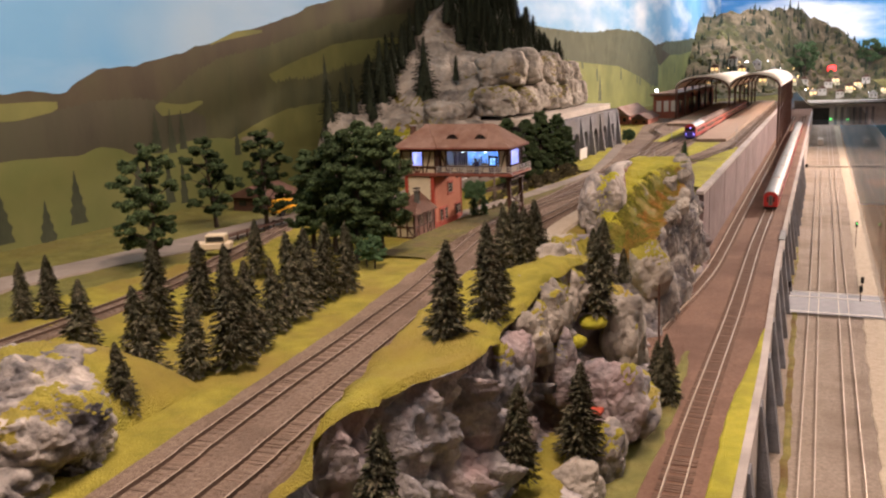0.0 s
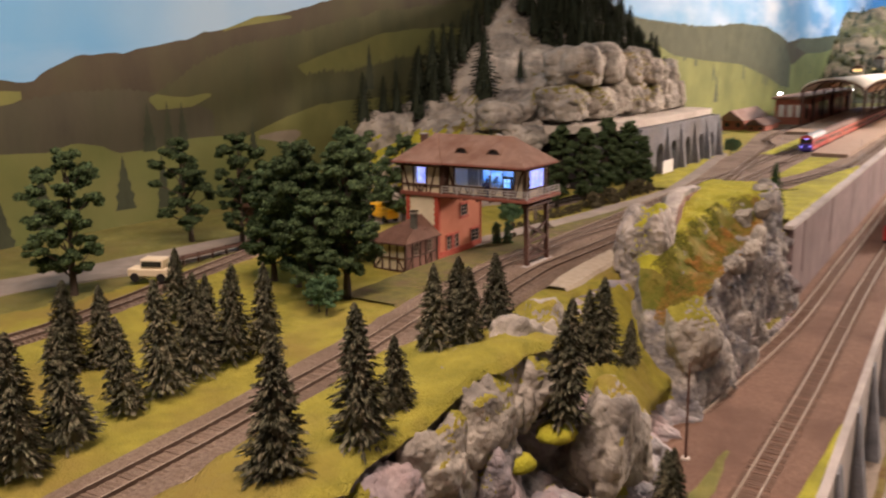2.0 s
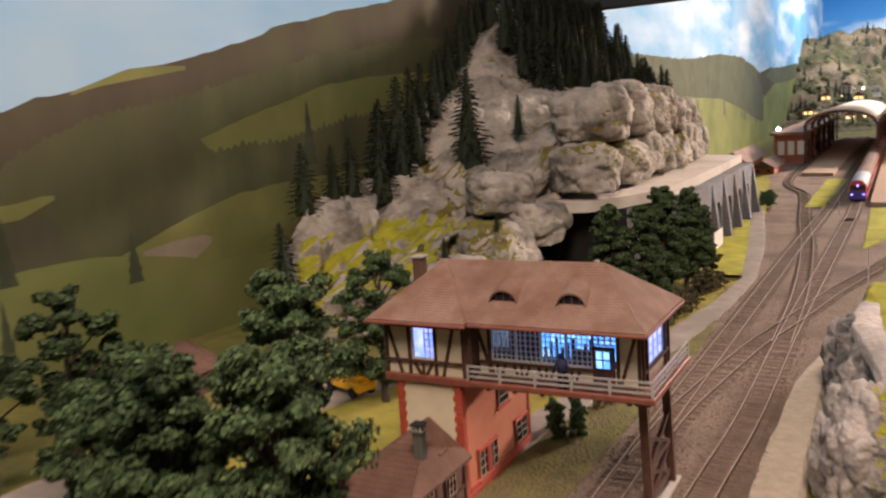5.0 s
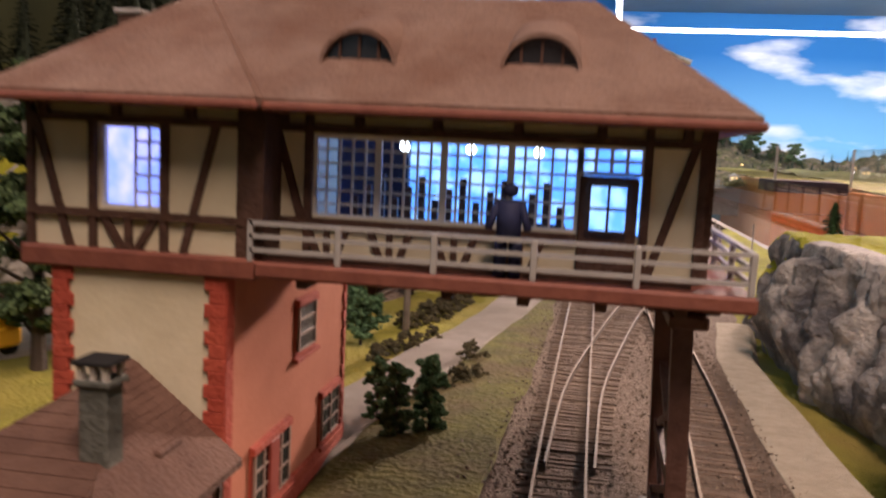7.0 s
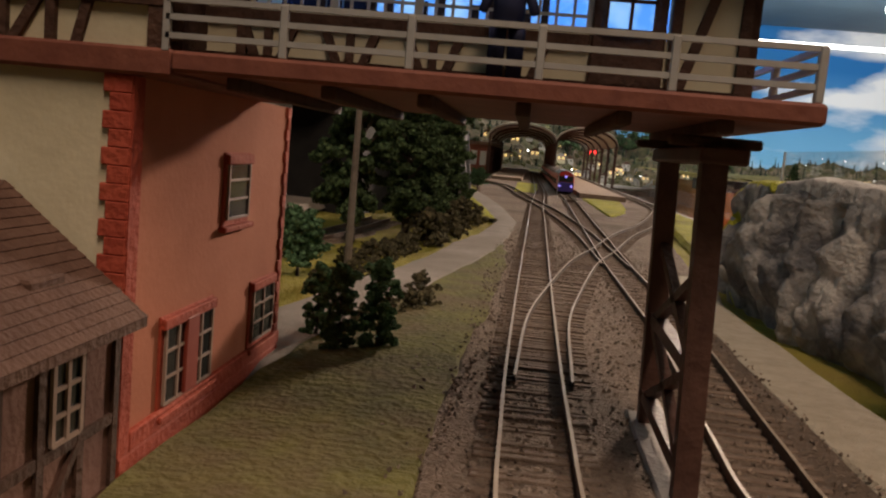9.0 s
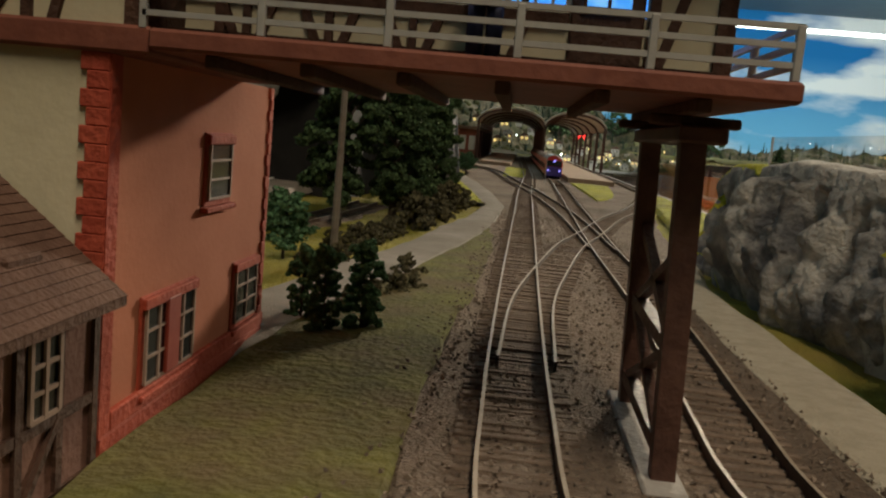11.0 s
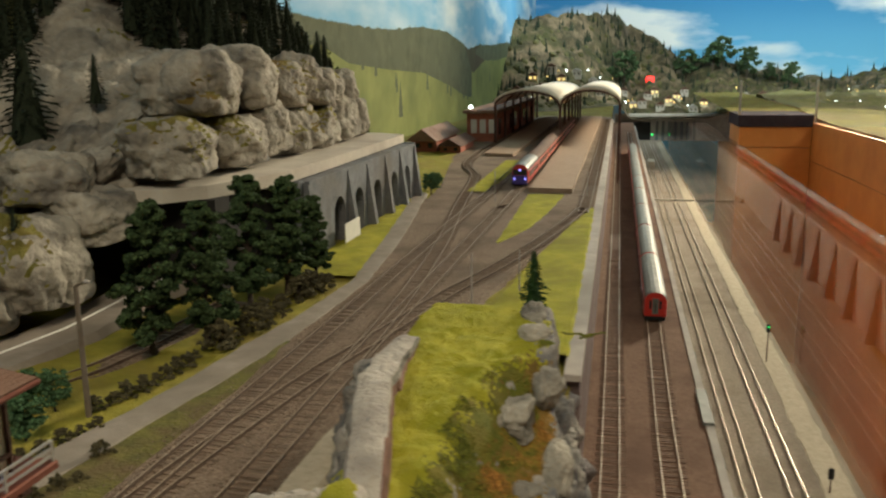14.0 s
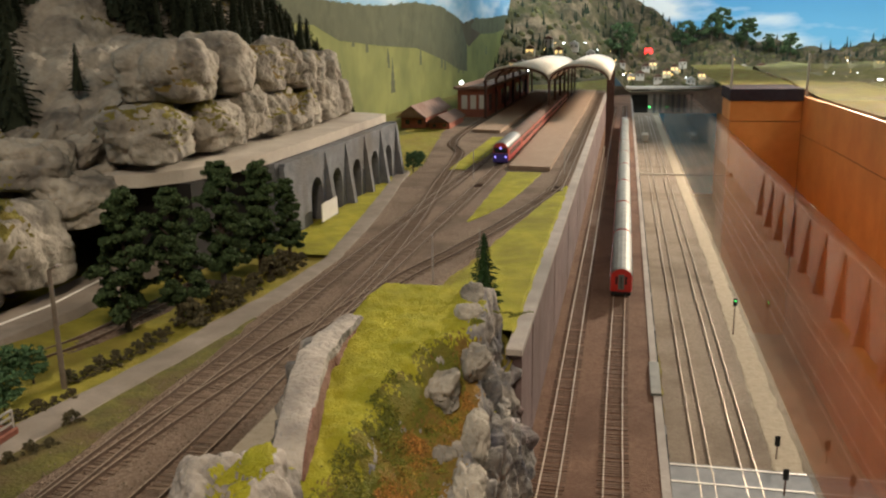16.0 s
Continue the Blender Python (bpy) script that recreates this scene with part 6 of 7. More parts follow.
for i, (x, y, z, sx, sy, sz, m) in enumerate(((-0.048, 0.938, 0.022, 0.024, 0.036, 0.028, ROCK_PALE), (-0.050, 0.990, 0.030, 0.020, 0.038, 0.030, ROCK_PALE), (-0.052, 1.045, 0.026, 0.018, 0.030, 0.028, ROCK_PALE), (-0.033, 0.912, 0.010, 0.026, 0.036, 0.036, ROCK_PALE), (-0.032, 0.962, 0.014, 0.025, 0.036, 0.036, ROCK_PALE), (-0.031, 0.862, 0.000, 0.022, 0.034, 0.036, ROCK_PALE), (-0.032, 0.812, -0.010, 0.019, 0.034, 0.036, ROCK_DARK), (0.010, 1.030, -0.040, 0.024, 0.042, 0.048, ROCK_PALE), (0.022, 0.935, -0.075, 0.026, 0.036, 0.045, ROCK_DARK),
                                               (0.034, 0.985, -0.10, 0.024, 0.036, 0.030, ROCK), (0.008, 1.065, -0.055, 0.022, 0.030, 0.045, ROCK_PALE), (-0.038, 0.925, -0.014, 0.024, 0.026, 0.024, ROCK),
                                               (-0.012, 1.310, -0.045, 0.024, 0.026, 0.052, ROCK_PALE), (0.018, 0.83, -0.104, 0.020, 0.028, 0.022, ROCK_PALE), (0.026, 0.885, -0.106, 0.020, 0.026, 0.030, ROCK), (-0.018, 0.905, -0.04, 0.020, 0.022, 0.05, ROCK_DARK), (0.012, 0.755, -0.105, 0.022, 0.026, 0.018, ROCK_PALE))):
    ob = rock("cliff_rock", (x, y, z), (sx, sy, sz), 10 + i, [m, GRASS], "weathered cast rock on the cliff below the firs", "cliff rocks", 5)
    tint(ob, lambda c, n: n.z > 0.35 and c.z > z + 0.3 * sz and fbm(c.x, c.y, i, 18) > (0.10 if x > -0.028 else 0.24))
# left foreground rocks
for i, (x, y, z, sx, sy, sz) in enumerate(((-0.246, 0.545, 0.020, 0.046, 0.046, 0.046), (-0.238, 0.500, 0.004, 0.044, 0.05, 0.044), (-0.308, 0.520, 0.030, 0.05, 0.06, 0.040), (-0.224, 0.562, -0.004, 0.030, 0.026, 0.024), (-0.300, 0.595, 0.018, 0.048, 0.042, 0.034))):
    ob = rock("left_rock", (x, y, z), (sx, sy, sz), 30 + i, [RIM_GREY, GRASS], "grey layered rock with grass tufts beside the track", "left rocks", 6, 0.22, 2.2, 0.0, 0.25, 0.10)
    tint(ob, lambda c, n: n.z > 0.40 and c.z > z + 0.1 * sz and fbm(c.x, c.y, c.z, 34) > 0.24)
structure("rock_grass", grid(20, 20, lambda u, v: (-0.38 + 0.16 * u, 0.505 + 0.19 * v, 0.052 * math.sin(math.pi * u) ** 0.6 * math.sin(math.pi * v) ** 0.5 + 0.003 * fbm(u * 4, v * 4) - 0.004)), GRASS, "grass saddle behind the left rocks", "grass", True)

# ledges of grass on the cliff
for i, (x, y, z, sx, sy) in enumerate(((0.034, 1.020, -0.089, 0.010, 0.013), (-0.009, 0.927, -0.019, 0.009, 0.011), (-0.004, 0.968, -0.012, 0.013, 0.018))):
    bm = bmesh.new()
    bmesh.ops.create_icosphere(bm, subdivisions=3, radius=1.0)
    for v in bm.verts:
        k = 1 + 0.25 * fbm(v.co.x, v.co.y, i, 2.0)
        v.co = Vector((x + v.co.x * sx * k, y + v.co.y * sy * k, z + v.co.z * 0.006))
    structure("ledge_grass", bm, GRASS_BRIGHT, "yellow-green grass ledge on the cliff", "grass", True)


tagged(part("red_slab", boxed(0.012, 0.023, 0.886, 0.900, -0.070, -0.066, 0.001), QUOIN, None, "small red slab lying on the cliff ledge"), category="slab")
bm = bmesh.new()
rod(bm, (0.019, 1.195, -0.121), (0.018, 1.195, -0.030), 0.0013, 0.0010, 8)
mast = tagged(part("track_mast", bm, STEEL_BROWN, None, "thin brown mast beside the terrace track"), category="mast")
part("mast_base", boxed(0.0155, 0.0225, 1.1915, 1.1985, -0.1215, -0.1185, 0.0006), CONCRETE_PALE, mast, "pale mast footing")

def stone_spot():
    y = 1.18 + 0.75 * rr.random() ** 1.3
    x = rr.uniform(-0.275, -0.160)
    if x < -0.262 and rr.random() < 0.8:
        return None
    return x, y, 0.0030


crumbs("ballast_stones", 6500, stone_spot, (0.0003, 0.0008), mat("loose_stone", (0.13, 0.095, 0.075), (0.30, 0.235, 0.18), 300, 0.95, per_island=0.5), "loose brown stones over the ballast", "stones")

# massif under the backdrop
CREST = [(1.30, -0.01), (1.38, 0.01), (1.45, 0.075), (1.55, 0.115), (1.66, 0.14), (1.84, 0.150), (1.89, 0.180), (1.95, 0.215), (2.0, 0.245), (2.08, 0.280), (2.16, 0.345), (2.3, 0.42), (2.40, 0.470), (2.55, 0.40), (2.65, 0.345), (2.82, 0.265), (2.95, 0.20), (3.05, 0.05)]
XC = [(1.30, -0.70), (2.40, -0.70), (2.65, -0.62), (2.82, -0.60), (3.05, -0.60)]
FT = [(1.30, -0.01), (1.39, 0.0), (1.43, 0.055), (1.55, 0.068), (1.70, 0.095), (1.85, 0.120), (1.95, 0.165), (2.02, 0.212), (2.3, 0.232), (2.6, 0.222), (2.72, 0.14), (3.05, 0.01)]
XF = [(1.30, -0.66), (1.42, -0.635), (1.55, -0.605), (1.70, -0.545), (1.85, -0.505), (1.95, -0.485), (2.05, -0.470), (2.60, -0.480), (2.75, -0.53), (3.05, -0.56)]
BS = [(1.3, 0.0), (1.80, 0.01), (1.90, 0.10), (2.66, 0.112), (2.75, 0.0), (3.05, -0.01)]


def near_end(x, y):
    k = max(0.0, min(1.0, (y - 1.455 - (-0.6 - x) * 1.55) / 0.05))
    return k * k * (3 - 2 * k)


def massif_top(x, y):
    c, t, f, xc = ramp(y, CREST), ramp(y, FT), ramp(y, XF) - 0.025, ramp(y, XC)
    if x < xc:
        return (c - (xc - x) * 0.3 + 0.03) * near_end(x, y) - 0.03
    k = min(1.0, (x - xc) / (f - xc))
    return (t + 0.03 + (c - t) * (1 - k) ** 1.9) * near_end(x, y) - 0.03 - 0.022 * math.exp(-(((x + 0.615) / 0.04) ** 2) - ((y - 1.95) / 0.035) ** 2)


def massif(u, v):
    y = 1.30 + 1.75 * v
    f, t, b = ramp(y, XF), ramp(y, FT), ramp(y, BS)
    xb = mural_x(y) - 0.004
    if u < 0.64:
        x = xb + (f - 0.025 - xb) * u / 0.64
        z, w = massif_top(x, y), 0.45
    else:
        k = (u - 0.64) / 0.36
        x, z, w = f - 0.025 + 0.035 * k ** 0.8, (t + 0.03 + (b - t) * k) * near_end(f - 0.02, y) - 0.03, 1.0
    q = Vector((x, y, z))
    cone = 0.45 if 1.95 < y < 2.5 and x < -0.5 else 1.0
    ledge = 0.010 * (abs(noise.noise(Vector((x * 3, y * 3, z * 26)))) * 2 - 0.5)
    d = cone * (0.026 * fbm(x, y, z, 10) - 0.024 * (1 - crack(q, 11)) ** 3 - 0.010 * (1 - crack(q, 27)) ** 3) - 0.003 * (1 - crack(q, 60)) ** 3 + ledge
    e = min(1.0, v * 9, (1 - v) * 9, u * 12)
    return (x + d * w * e * 1.2, y + 0.3 * d * e, z + d * e * (1.1 - 0.5 * w) + 0.004 * fbm(x, y, z, 80) * e)


bm = grid(130, 260, massif)
for face in bm.faces:
    face.normal_update()
    c = face.calc_center_median()
    g = fbm(c.x, c.y, 3, 14)
    if face.normal.z > (0.62 if c.y > 1.82 else 0.40) and ((c.y > 2.24 + (-0.54 - c.x) * 0.9 and c.x < -0.505) or g > 0.34 or (c.y < 1.80 and 0.03 < c.z < 0.112 and c.x > -0.67)):
        face.material_index = 1 if c.y > 1.82 or c.z > 0.112 else 2
structure("rock_massif", bm, [ROCK_PALE, GRASS_DRY, GRASS_BRIGHT], "pale beige cast rock massif against the backdrop", "rock", True)
BOULDERS = ((-0.455, 1.960, 0.152, 0.046, 0.070, 0.040), (-0.450, 2.082, 0.148, 0.044, 0.062, 0.038), (-0.454, 2.185, 0.156, 0.042, 0.056, 0.044), (-0.452, 2.290, 0.150, 0.042, 0.064, 0.040), (-0.458, 2.405, 0.146, 0.042, 0.068, 0.038), (-0.460, 2.520, 0.152, 0.042, 0.060, 0.044), (-0.468, 2.620, 0.146, 0.042, 0.060, 0.040),
            (-0.474, 2.045, 0.216, 0.054, 0.074, 0.050), (-0.470, 2.165, 0.222, 0.050, 0.066, 0.050), (-0.476, 2.275, 0.212, 0.048, 0.062, 0.044), (-0.472, 2.375, 0.216, 0.048, 0.060, 0.048), (-0.480, 2.490, 0.202, 0.048, 0.070, 0.046), (-0.486, 2.605, 0.196, 0.046, 0.060, 0.048),
            (-0.500, 1.770, 0.060, 0.045, 0.085, 0.055), (-0.490, 1.855, 0.095, 0.04, 0.06, 0.035), (-0.520, 1.700, 0.045, 0.045, 0.06, 0.045),
            (-0.535, 1.85, 0.130, 0.045, 0.055, 0.036))
for i, (x, y, z, sx, sy, sz) in enumerate(BOULDERS):
    ob = rock("massif_boulder", (x, y, z), (sx, sy * (0.92 if i < 13 else 0.8), sz), 60 + i, [ROCK_PALE, GRASS_DRY], "rounded beige cast boulder of the massif", "massif boulders", 5, 0.16, 2.0, 0.0, 0.5 if i < 13 else 0.35)
    tint(ob, lambda c, n: n.z > 0.45 and fbm(c.x, c.y, c.z, 13) > 0.26)

MF = [(-0.625, 1.950, 0.143, 0.160), (-0.567, 1.994, 0.200, 0.060), (-0.61, 1.51, 0.068, 0.080), (-0.515, 1.66, 0.06, 0.05), (-0.49, 1.74, 0.08, 0.045)]
# the file of firs up the shoulder of the massif
for y, x, h in ((1.60, -0.68, 0.085), (1.665, -0.70, 0.09), (1.70, -0.68, 0.075), (1.765, -0.70, 0.085), (1.80, -0.68, 0.10), (1.83, -0.70, 0.13), (1.855, -0.68, 0.10), (1.88, -0.70, 0.135), (1.91, -0.685, 0.10), (1.94, -0.705, 0.115),
                (1.97, -0.71, 0.105), (2.0, -0.705, 0.105), (2.035, -0.715, 0.10), (2.07, -0.71, 0.095), (2.10, -0.725, 0.10), (2.135, -0.72, 0.09), (2.165, -0.73, 0.09), (2.20, -0.73, 0.085), (2.24, -0.735, 0.08), (2.28, -0.74, 0.075), (1.86, -0.72, 0.115), (1.75, -0.72, 0.085)):
    MF.append((x, y, massif_top(x, y) - 0.012, h))
# the dense wood over the far shoulder
for i in range(235):
    y = 2.18 + 0.80 * rnd.random()
    x = -0.72 + 0.225 * rnd.random()
    if y < ramp(x, [(-0.72, 2.23), (-0.62, 2.20), (-0.58, 2.25), (-0.505, 2.33)]) or x > -0.505:
        continue
    MF.append((x, y, massif_top(x, y) - 0.014, rnd.uniform(0.075, 0.115) if y < 2.75 else rnd.uniform(0.05, 0.075)))
stand(ffirs, MF)

# ---- the viaduct gallery ----
VD = thing("viaduct", (-0.36, 2.3, 0.0), "blue-grey stone gallery with arches and a pale concrete deck", "viaduct")
edge_pts = [(-0.475, 1.885), (-0.435, 1.895), (-0.405, 1.935), (-0.380, 2.00), (-0.368, 2.08), (-0.366, 2.22), (-0.368, 2.42), (-0.372, 2.66)]
outline = [(-0.56, 1.90)] + edge_pts + [(-0.43, 2.70), (-0.58, 2.72)]
part("deck_slab", plate(bmesh.new(), outline, 0.104, 0.1185), CONCRETE_PALE, VD, "pale concrete deck slab")
arches = [2.215, 2.305, 2.405, 2.510, 2.60]
bm = bmesh.new()
xs0, xs1 = -0.385, -0.352
edges = [2.10] + [(a + b) / 2 for a, b in zip(arches, arches[1:])] + [2.66]
for a, lo, hi in zip(arches, edges, edges[1:]):
    r = 0.024
    n = 8
    prof = [(lo, 0.0), (a - r, 0.0), (a - r, 0.045)] + [(a - r * math.cos(math.pi * k / n), 0.045 + r * math.sin(math.pi * k / n)) for k in range(1, n)] + [(a + r, 0.045), (a + r, 0.0), (hi, 0.0), (hi, 0.104), (lo, 0.104)]
    b = bmesh.new()
    f = b.faces.new([b.verts.new((xs1, y, z - 0.002)) for y, z in prof])
    g = bmesh.ops.extrude_face_region(b, geom=[f])
    bmesh.ops.translate(b, verts=[v for v in g["geom"] if isinstance(v, bmesh.types.BMVert)], vec=(-0.02, 0, 0))
    bmesh.ops.recalc_face_normals(b, faces=b.faces)
    part("arch", b, STONE_BLUE, VD, "arched bay of blue-grey stone")
for y in edges:
    b = bmesh.new()
    vs = [b.verts.new(v) for v in ((xs1 - 0.002, y - 0.007, -0.002), (xs1 + 0.014, y - 0.007, -0.002), (xs1 + 0.001, y - 0.007, 0.098), (xs1 - 0.002, y - 0.007, 0.098))]
    f = b.faces.new(vs)
    g = bmesh.ops.extrude_face_region(b, geom=[f])
    bmesh.ops.translate(b, verts=[v for v in g["geom"] if isinstance(v, bmesh.types.BMVert)], vec=(0, 0.014, 0))
    bmesh.ops.recalc_face_normals(b, faces=b.faces)
    part("buttress", b, STONE_BLUE, VD)
part("end_wall", boxed(-0.43, -0.352, 2.655, 2.665, -0.002, 0.104), STONE_BLUE, VD)
part("pillar", boxed(-0.375, -0.360, 2.085, 2.10, -0.002, 0.104), STONE_BLUE, VD)
# solid black block: the shade behind the arches is put in as colour
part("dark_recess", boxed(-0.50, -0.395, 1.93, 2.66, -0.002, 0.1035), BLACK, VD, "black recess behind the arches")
tagged(part("white_board", boxed(-0.338, -0.3365, 2.190, 2.256, 0.006, 0.032), WHITE, None, "blank white board leaning by the gallery"), category="board")
# lamp post
LP = thing("street_lamp", (-0.335, 1.602, 0.0), "slim grey street lamp beside the path", "street lamp")
bm = bmesh.new()
rod(bm, (-0.335, 1.602, -0.002), (-0.335, 1.602, 0.095), 0.0022, 0.0016, 8)
rod(bm, (-0.335, 1.602, 0.095), (-0.328, 1.603, 0.0985), 0.0010, 0.0008, 6)
part("pole", bm, mat("brown_grey_pole", (0.13, 0.105, 0.085), (0.20, 0.165, 0.135), 120, 0.85), LP)
part("lamp_head", boxed(-0.329, -0.3245, 1.6010, 1.6045, 0.0972, 0.0994, 0.0006), CONCRETE, LP, "grey lamp head")
for x, y, h in ((-0.118, 1.93, 0.055), (-0.075, 1.98, 0.05), (-0.19, 2.6, 0.06), (-0.03, 2.7, 0.05)):
    bm = bmesh.new()
    rod(bm, (x, y, 0.0), (x, y, h), 0.0008, 0.0006, 6)
    tagged(part("catenary_mast", bm, CONCRETE, None, "thin grey mast among the station tracks"), category="mast", group="masts")

# ---- the station ----
def platform(pts, label):
    tagged(part("platform", plate(bmesh.new(), pts, 0.0, 0.0115), PLATFORM, None, label), category="platform", group="platforms")


platform([(-0.143, 2.735), (-0.060, 2.725), (-0.055, 5.3), (-0.148, 5.3)], "brown paved island platform with a dark front edge")
platform([(-0.335, 3.42), (-0.255, 3.40), (-0.235, 5.3), (-0.345, 5.3)], "brown paved side platform")
HL = thing("station_hall", (-0.17, 4.4, 0.0), "twin-arched cream train shed over the platforms", "train shed")


def arch_roof(x0, x1, zs, rise, y0, y1, name):
    n, t = 18, 0.006
    rows = []
    b = bmesh.new()
    for y in (y0, y1):
        for o in (0, t):
            rows.append([b.verts.new(((x0 + x1) / 2 - ((x1 - x0) / 2 - o * 0) * math.cos(math.pi * k / n), y, zs - o + rise * math.sin(math.pi * k / n))) for k in range(n + 1)])
    o0, i0, o1, i1 = rows
    for k in range(n):
        b.faces.new((o0[k], o0[k + 1], o1[k + 1], o1[k]))
        b.faces.new((i0[k + 1], i0[k], i1[k], i1[k + 1]))
        b.faces.new((o0[k + 1], o0[k], i0[k], i0[k + 1]))
        b.faces.new((o1[k], o1[k + 1], i1[k + 1], i1[k]))
    part(name, b, HALL_ROOF, HL, "cream barrel roof", True)
    for j in range(6):
        y = y0 + 0.004 + (y1 - y0 - 0.02) * j / 5
        b = bmesh.new()
        for k in range(n):
            p = [Vector(((x0 + x1) / 2 - (x1 - x0) / 2 * 0.985 * math.cos(math.pi * q / n), y, zs - 0.010 + rise * math.sin(math.pi * q / n))) for q in (k, k + 1)]
            beam(b, p[0], p[1], 0.006, 0.008, (0, 1, 0))
        part("rib", b, STEEL_BROWN, HL)


arch_roof(-0.372, -0.160, 0.128, 0.047, 3.84, 5.35, "left_roof")
arch_roof(-0.160, 0.030, 0.128, 0.050, 3.84, 5.35, "right_roof")
for x in (-0.368, -0.160, 0.026):
    for j in range(7):
        y = 3.85 + 0.24 * j
        part("column", boxed(x - 0.004, x + 0.004, y - 0.004, y + 0.004, 0.0 if x < 0 else -0.12, 0.126), STEEL_BROWN, HL, "dark steel column")
part("station_building", boxed(-0.47, -0.372, 3.9, 5.2, 0.0, 0.095), BRICK_RED, HL, "red brick side building")
for j in range(8):
    y = 3.95 + 0.15 * j
    part("window", boxed(-0.3725, -0.371, y, y + 0.06, 0.02, 0.075), DARK_PANE, HL)
for j in range(3):
    part("front_window", boxed(-0.457 + 0.03 * j, -0.437 + 0.03 * j, 3.8985, 3.9005, 0.03, 0.075), WHITE, HL, "pale front window")
part("building_roof", plate(bmesh.new(), [(-0.48, 3.88), (-0.365, 3.88), (-0.365, 5.2), (-0.48, 5.2)], 0.095, 0.105), ROOF, HL)


def house(name, x, y, z, w, d, h, rh, wall, roof, label, group="", lit=False):
    ob = thing(name, (x, y, z), label, "house", group)
    part("wall", boxed(x - w / 2, x + w / 2, y - d / 2, y + d / 2, z - 0.02, z + h), wall, ob)
    b = bmesh.new()
    e = 0.12
    v = [b.verts.new(p) for p in ((x - w * (0.5 + e), y - d * (0.5 + e), z + h), (x + w * (0.5 + e), y - d * (0.5 + e), z + h), (x + w * (0.5 + e), y + d * (0.5 + e), z + h), (x - w * (0.5 + e), y + d * (0.5 + e), z + h),
                                  (x, y - d * (0.5 + e), z + h + rh), (x, y + d * (0.5 + e), z + h + rh))]
    for q in ((0, 1, 4), (1, 2, 5, 4), (2, 3, 5), (3, 0, 4, 5), (3, 2, 1, 0)):
        b.faces.new([v[i] for i in q])
    part("roof", b, roof, ob)
    for k in (-0.25, 0.25):
        part("window", boxed(x + w * k - w * 0.09, x + w * k + w * 0.09, y - d / 2 - 0.001, y - d / 2 + 0.001, z + h * 0.35, z + h * 0.75), LAMP_WARM if lit else DARK_PANE, ob)
    return ob


LAMP_WARM = glow("warm_lit_window", (1.0, 0.62, 0.22), 3.0)
LAMP_WHITE = glow("white_lamp", (0.95, 0.97, 1.0), 12.0)
LAMP_RED = glow("red_lamp", (1.0, 0.03, 0.03), 3.5)
LAMP_GREEN = glow("green_lamp", (0.1, 1.0, 0.2), 2.0)
LAMP_VIOLET = glow("violet_headlight", (0.30, 0.25, 1.0), 2.2)
house("goods_shed", -0.535, 3.70, 0.0, 0.075, 0.32, 0.035, 0.035, BRICK_RED, ROOF, "low red brick goods shed with a tiled roof")
house("goods_shed", -0.45, 3.62, 0.0, 0.06, 0.22, 0.022, 0.022, BRICK_RED, ROOF_HUT, "low brown goods shed with a gabled roof")


def coach(name, x, y0, y1, z, w, h, body, roof, label, group, parent=None, nose=0.0):
    ob = thing(name, (x, (y0 + y1) / 2, z), label, "railway carriage", group)
    b = bmesh.new()
    n = 8
    prof = [(-w / 2, 0.004), (-w / 2, h * 0.70)] + [(-w / 2 * math.cos(math.pi * k / n), h * 0.70 + h * 0.30 * math.sin(math.pi * k / n)) for k in range(1, n)] + [(w / 2, h * 0.70), (w / 2, 0.004)]
    rows = []
    for yy, s in ((y0, 0.90), (y0 + 0.008, 1.0), (y1 - 0.008, 1.0), (y1, 0.90)):
        rows.append([b.verts.new((x + px * s, yy, z + 0.004 + pz * (0.97 if s < 1 else 1))) for px, pz in prof])
    for r0, r1 in zip(rows, rows[1:]):
        for k in range(len(prof)):
            k2 = (k + 1) % len(prof)
            f = b.faces.new((r0[k], r0[k2], r1[k2], r1[k]))
            f.material_index = 1 if 1 < k < len(prof) - 3 + 1 and prof[k][1] > h * 0.74 else 0
    b.faces.new(rows[0][::-1])
    b.faces.new(rows[-1])
    bmesh.ops.recalc_face_normals(b, faces=b.faces)
    part("body", b, [body, roof], ob)
    m = max(2, int((y1 - y0) / 0.03))
    for s in (-1, 1):
        bb = bmesh.new()
        for k in range(m):
            yy = y0 + 0.014 + (y1 - y0 - 0.028) * (k + 0.15) / m
            box(bb, x + s * (w / 2) - 0.0006, x + s * (w / 2) + 0.0006, yy, yy + (y1 - y0 - 0.028) / m * 0.7, z + h * 0.42, z + h * 0.66)
        part("window_band", bb, DARK_PANE, ob, "row of dark windows")
    for yy in (y0 + 0.03, y1 - 0.03):
        part("bogie", boxed(x - w * 0.38, x + w * 0.38, yy - 0.018, yy + 0.018, z + 0.0005, z + 0.008), BLACK, ob, "black bogie")
    return ob


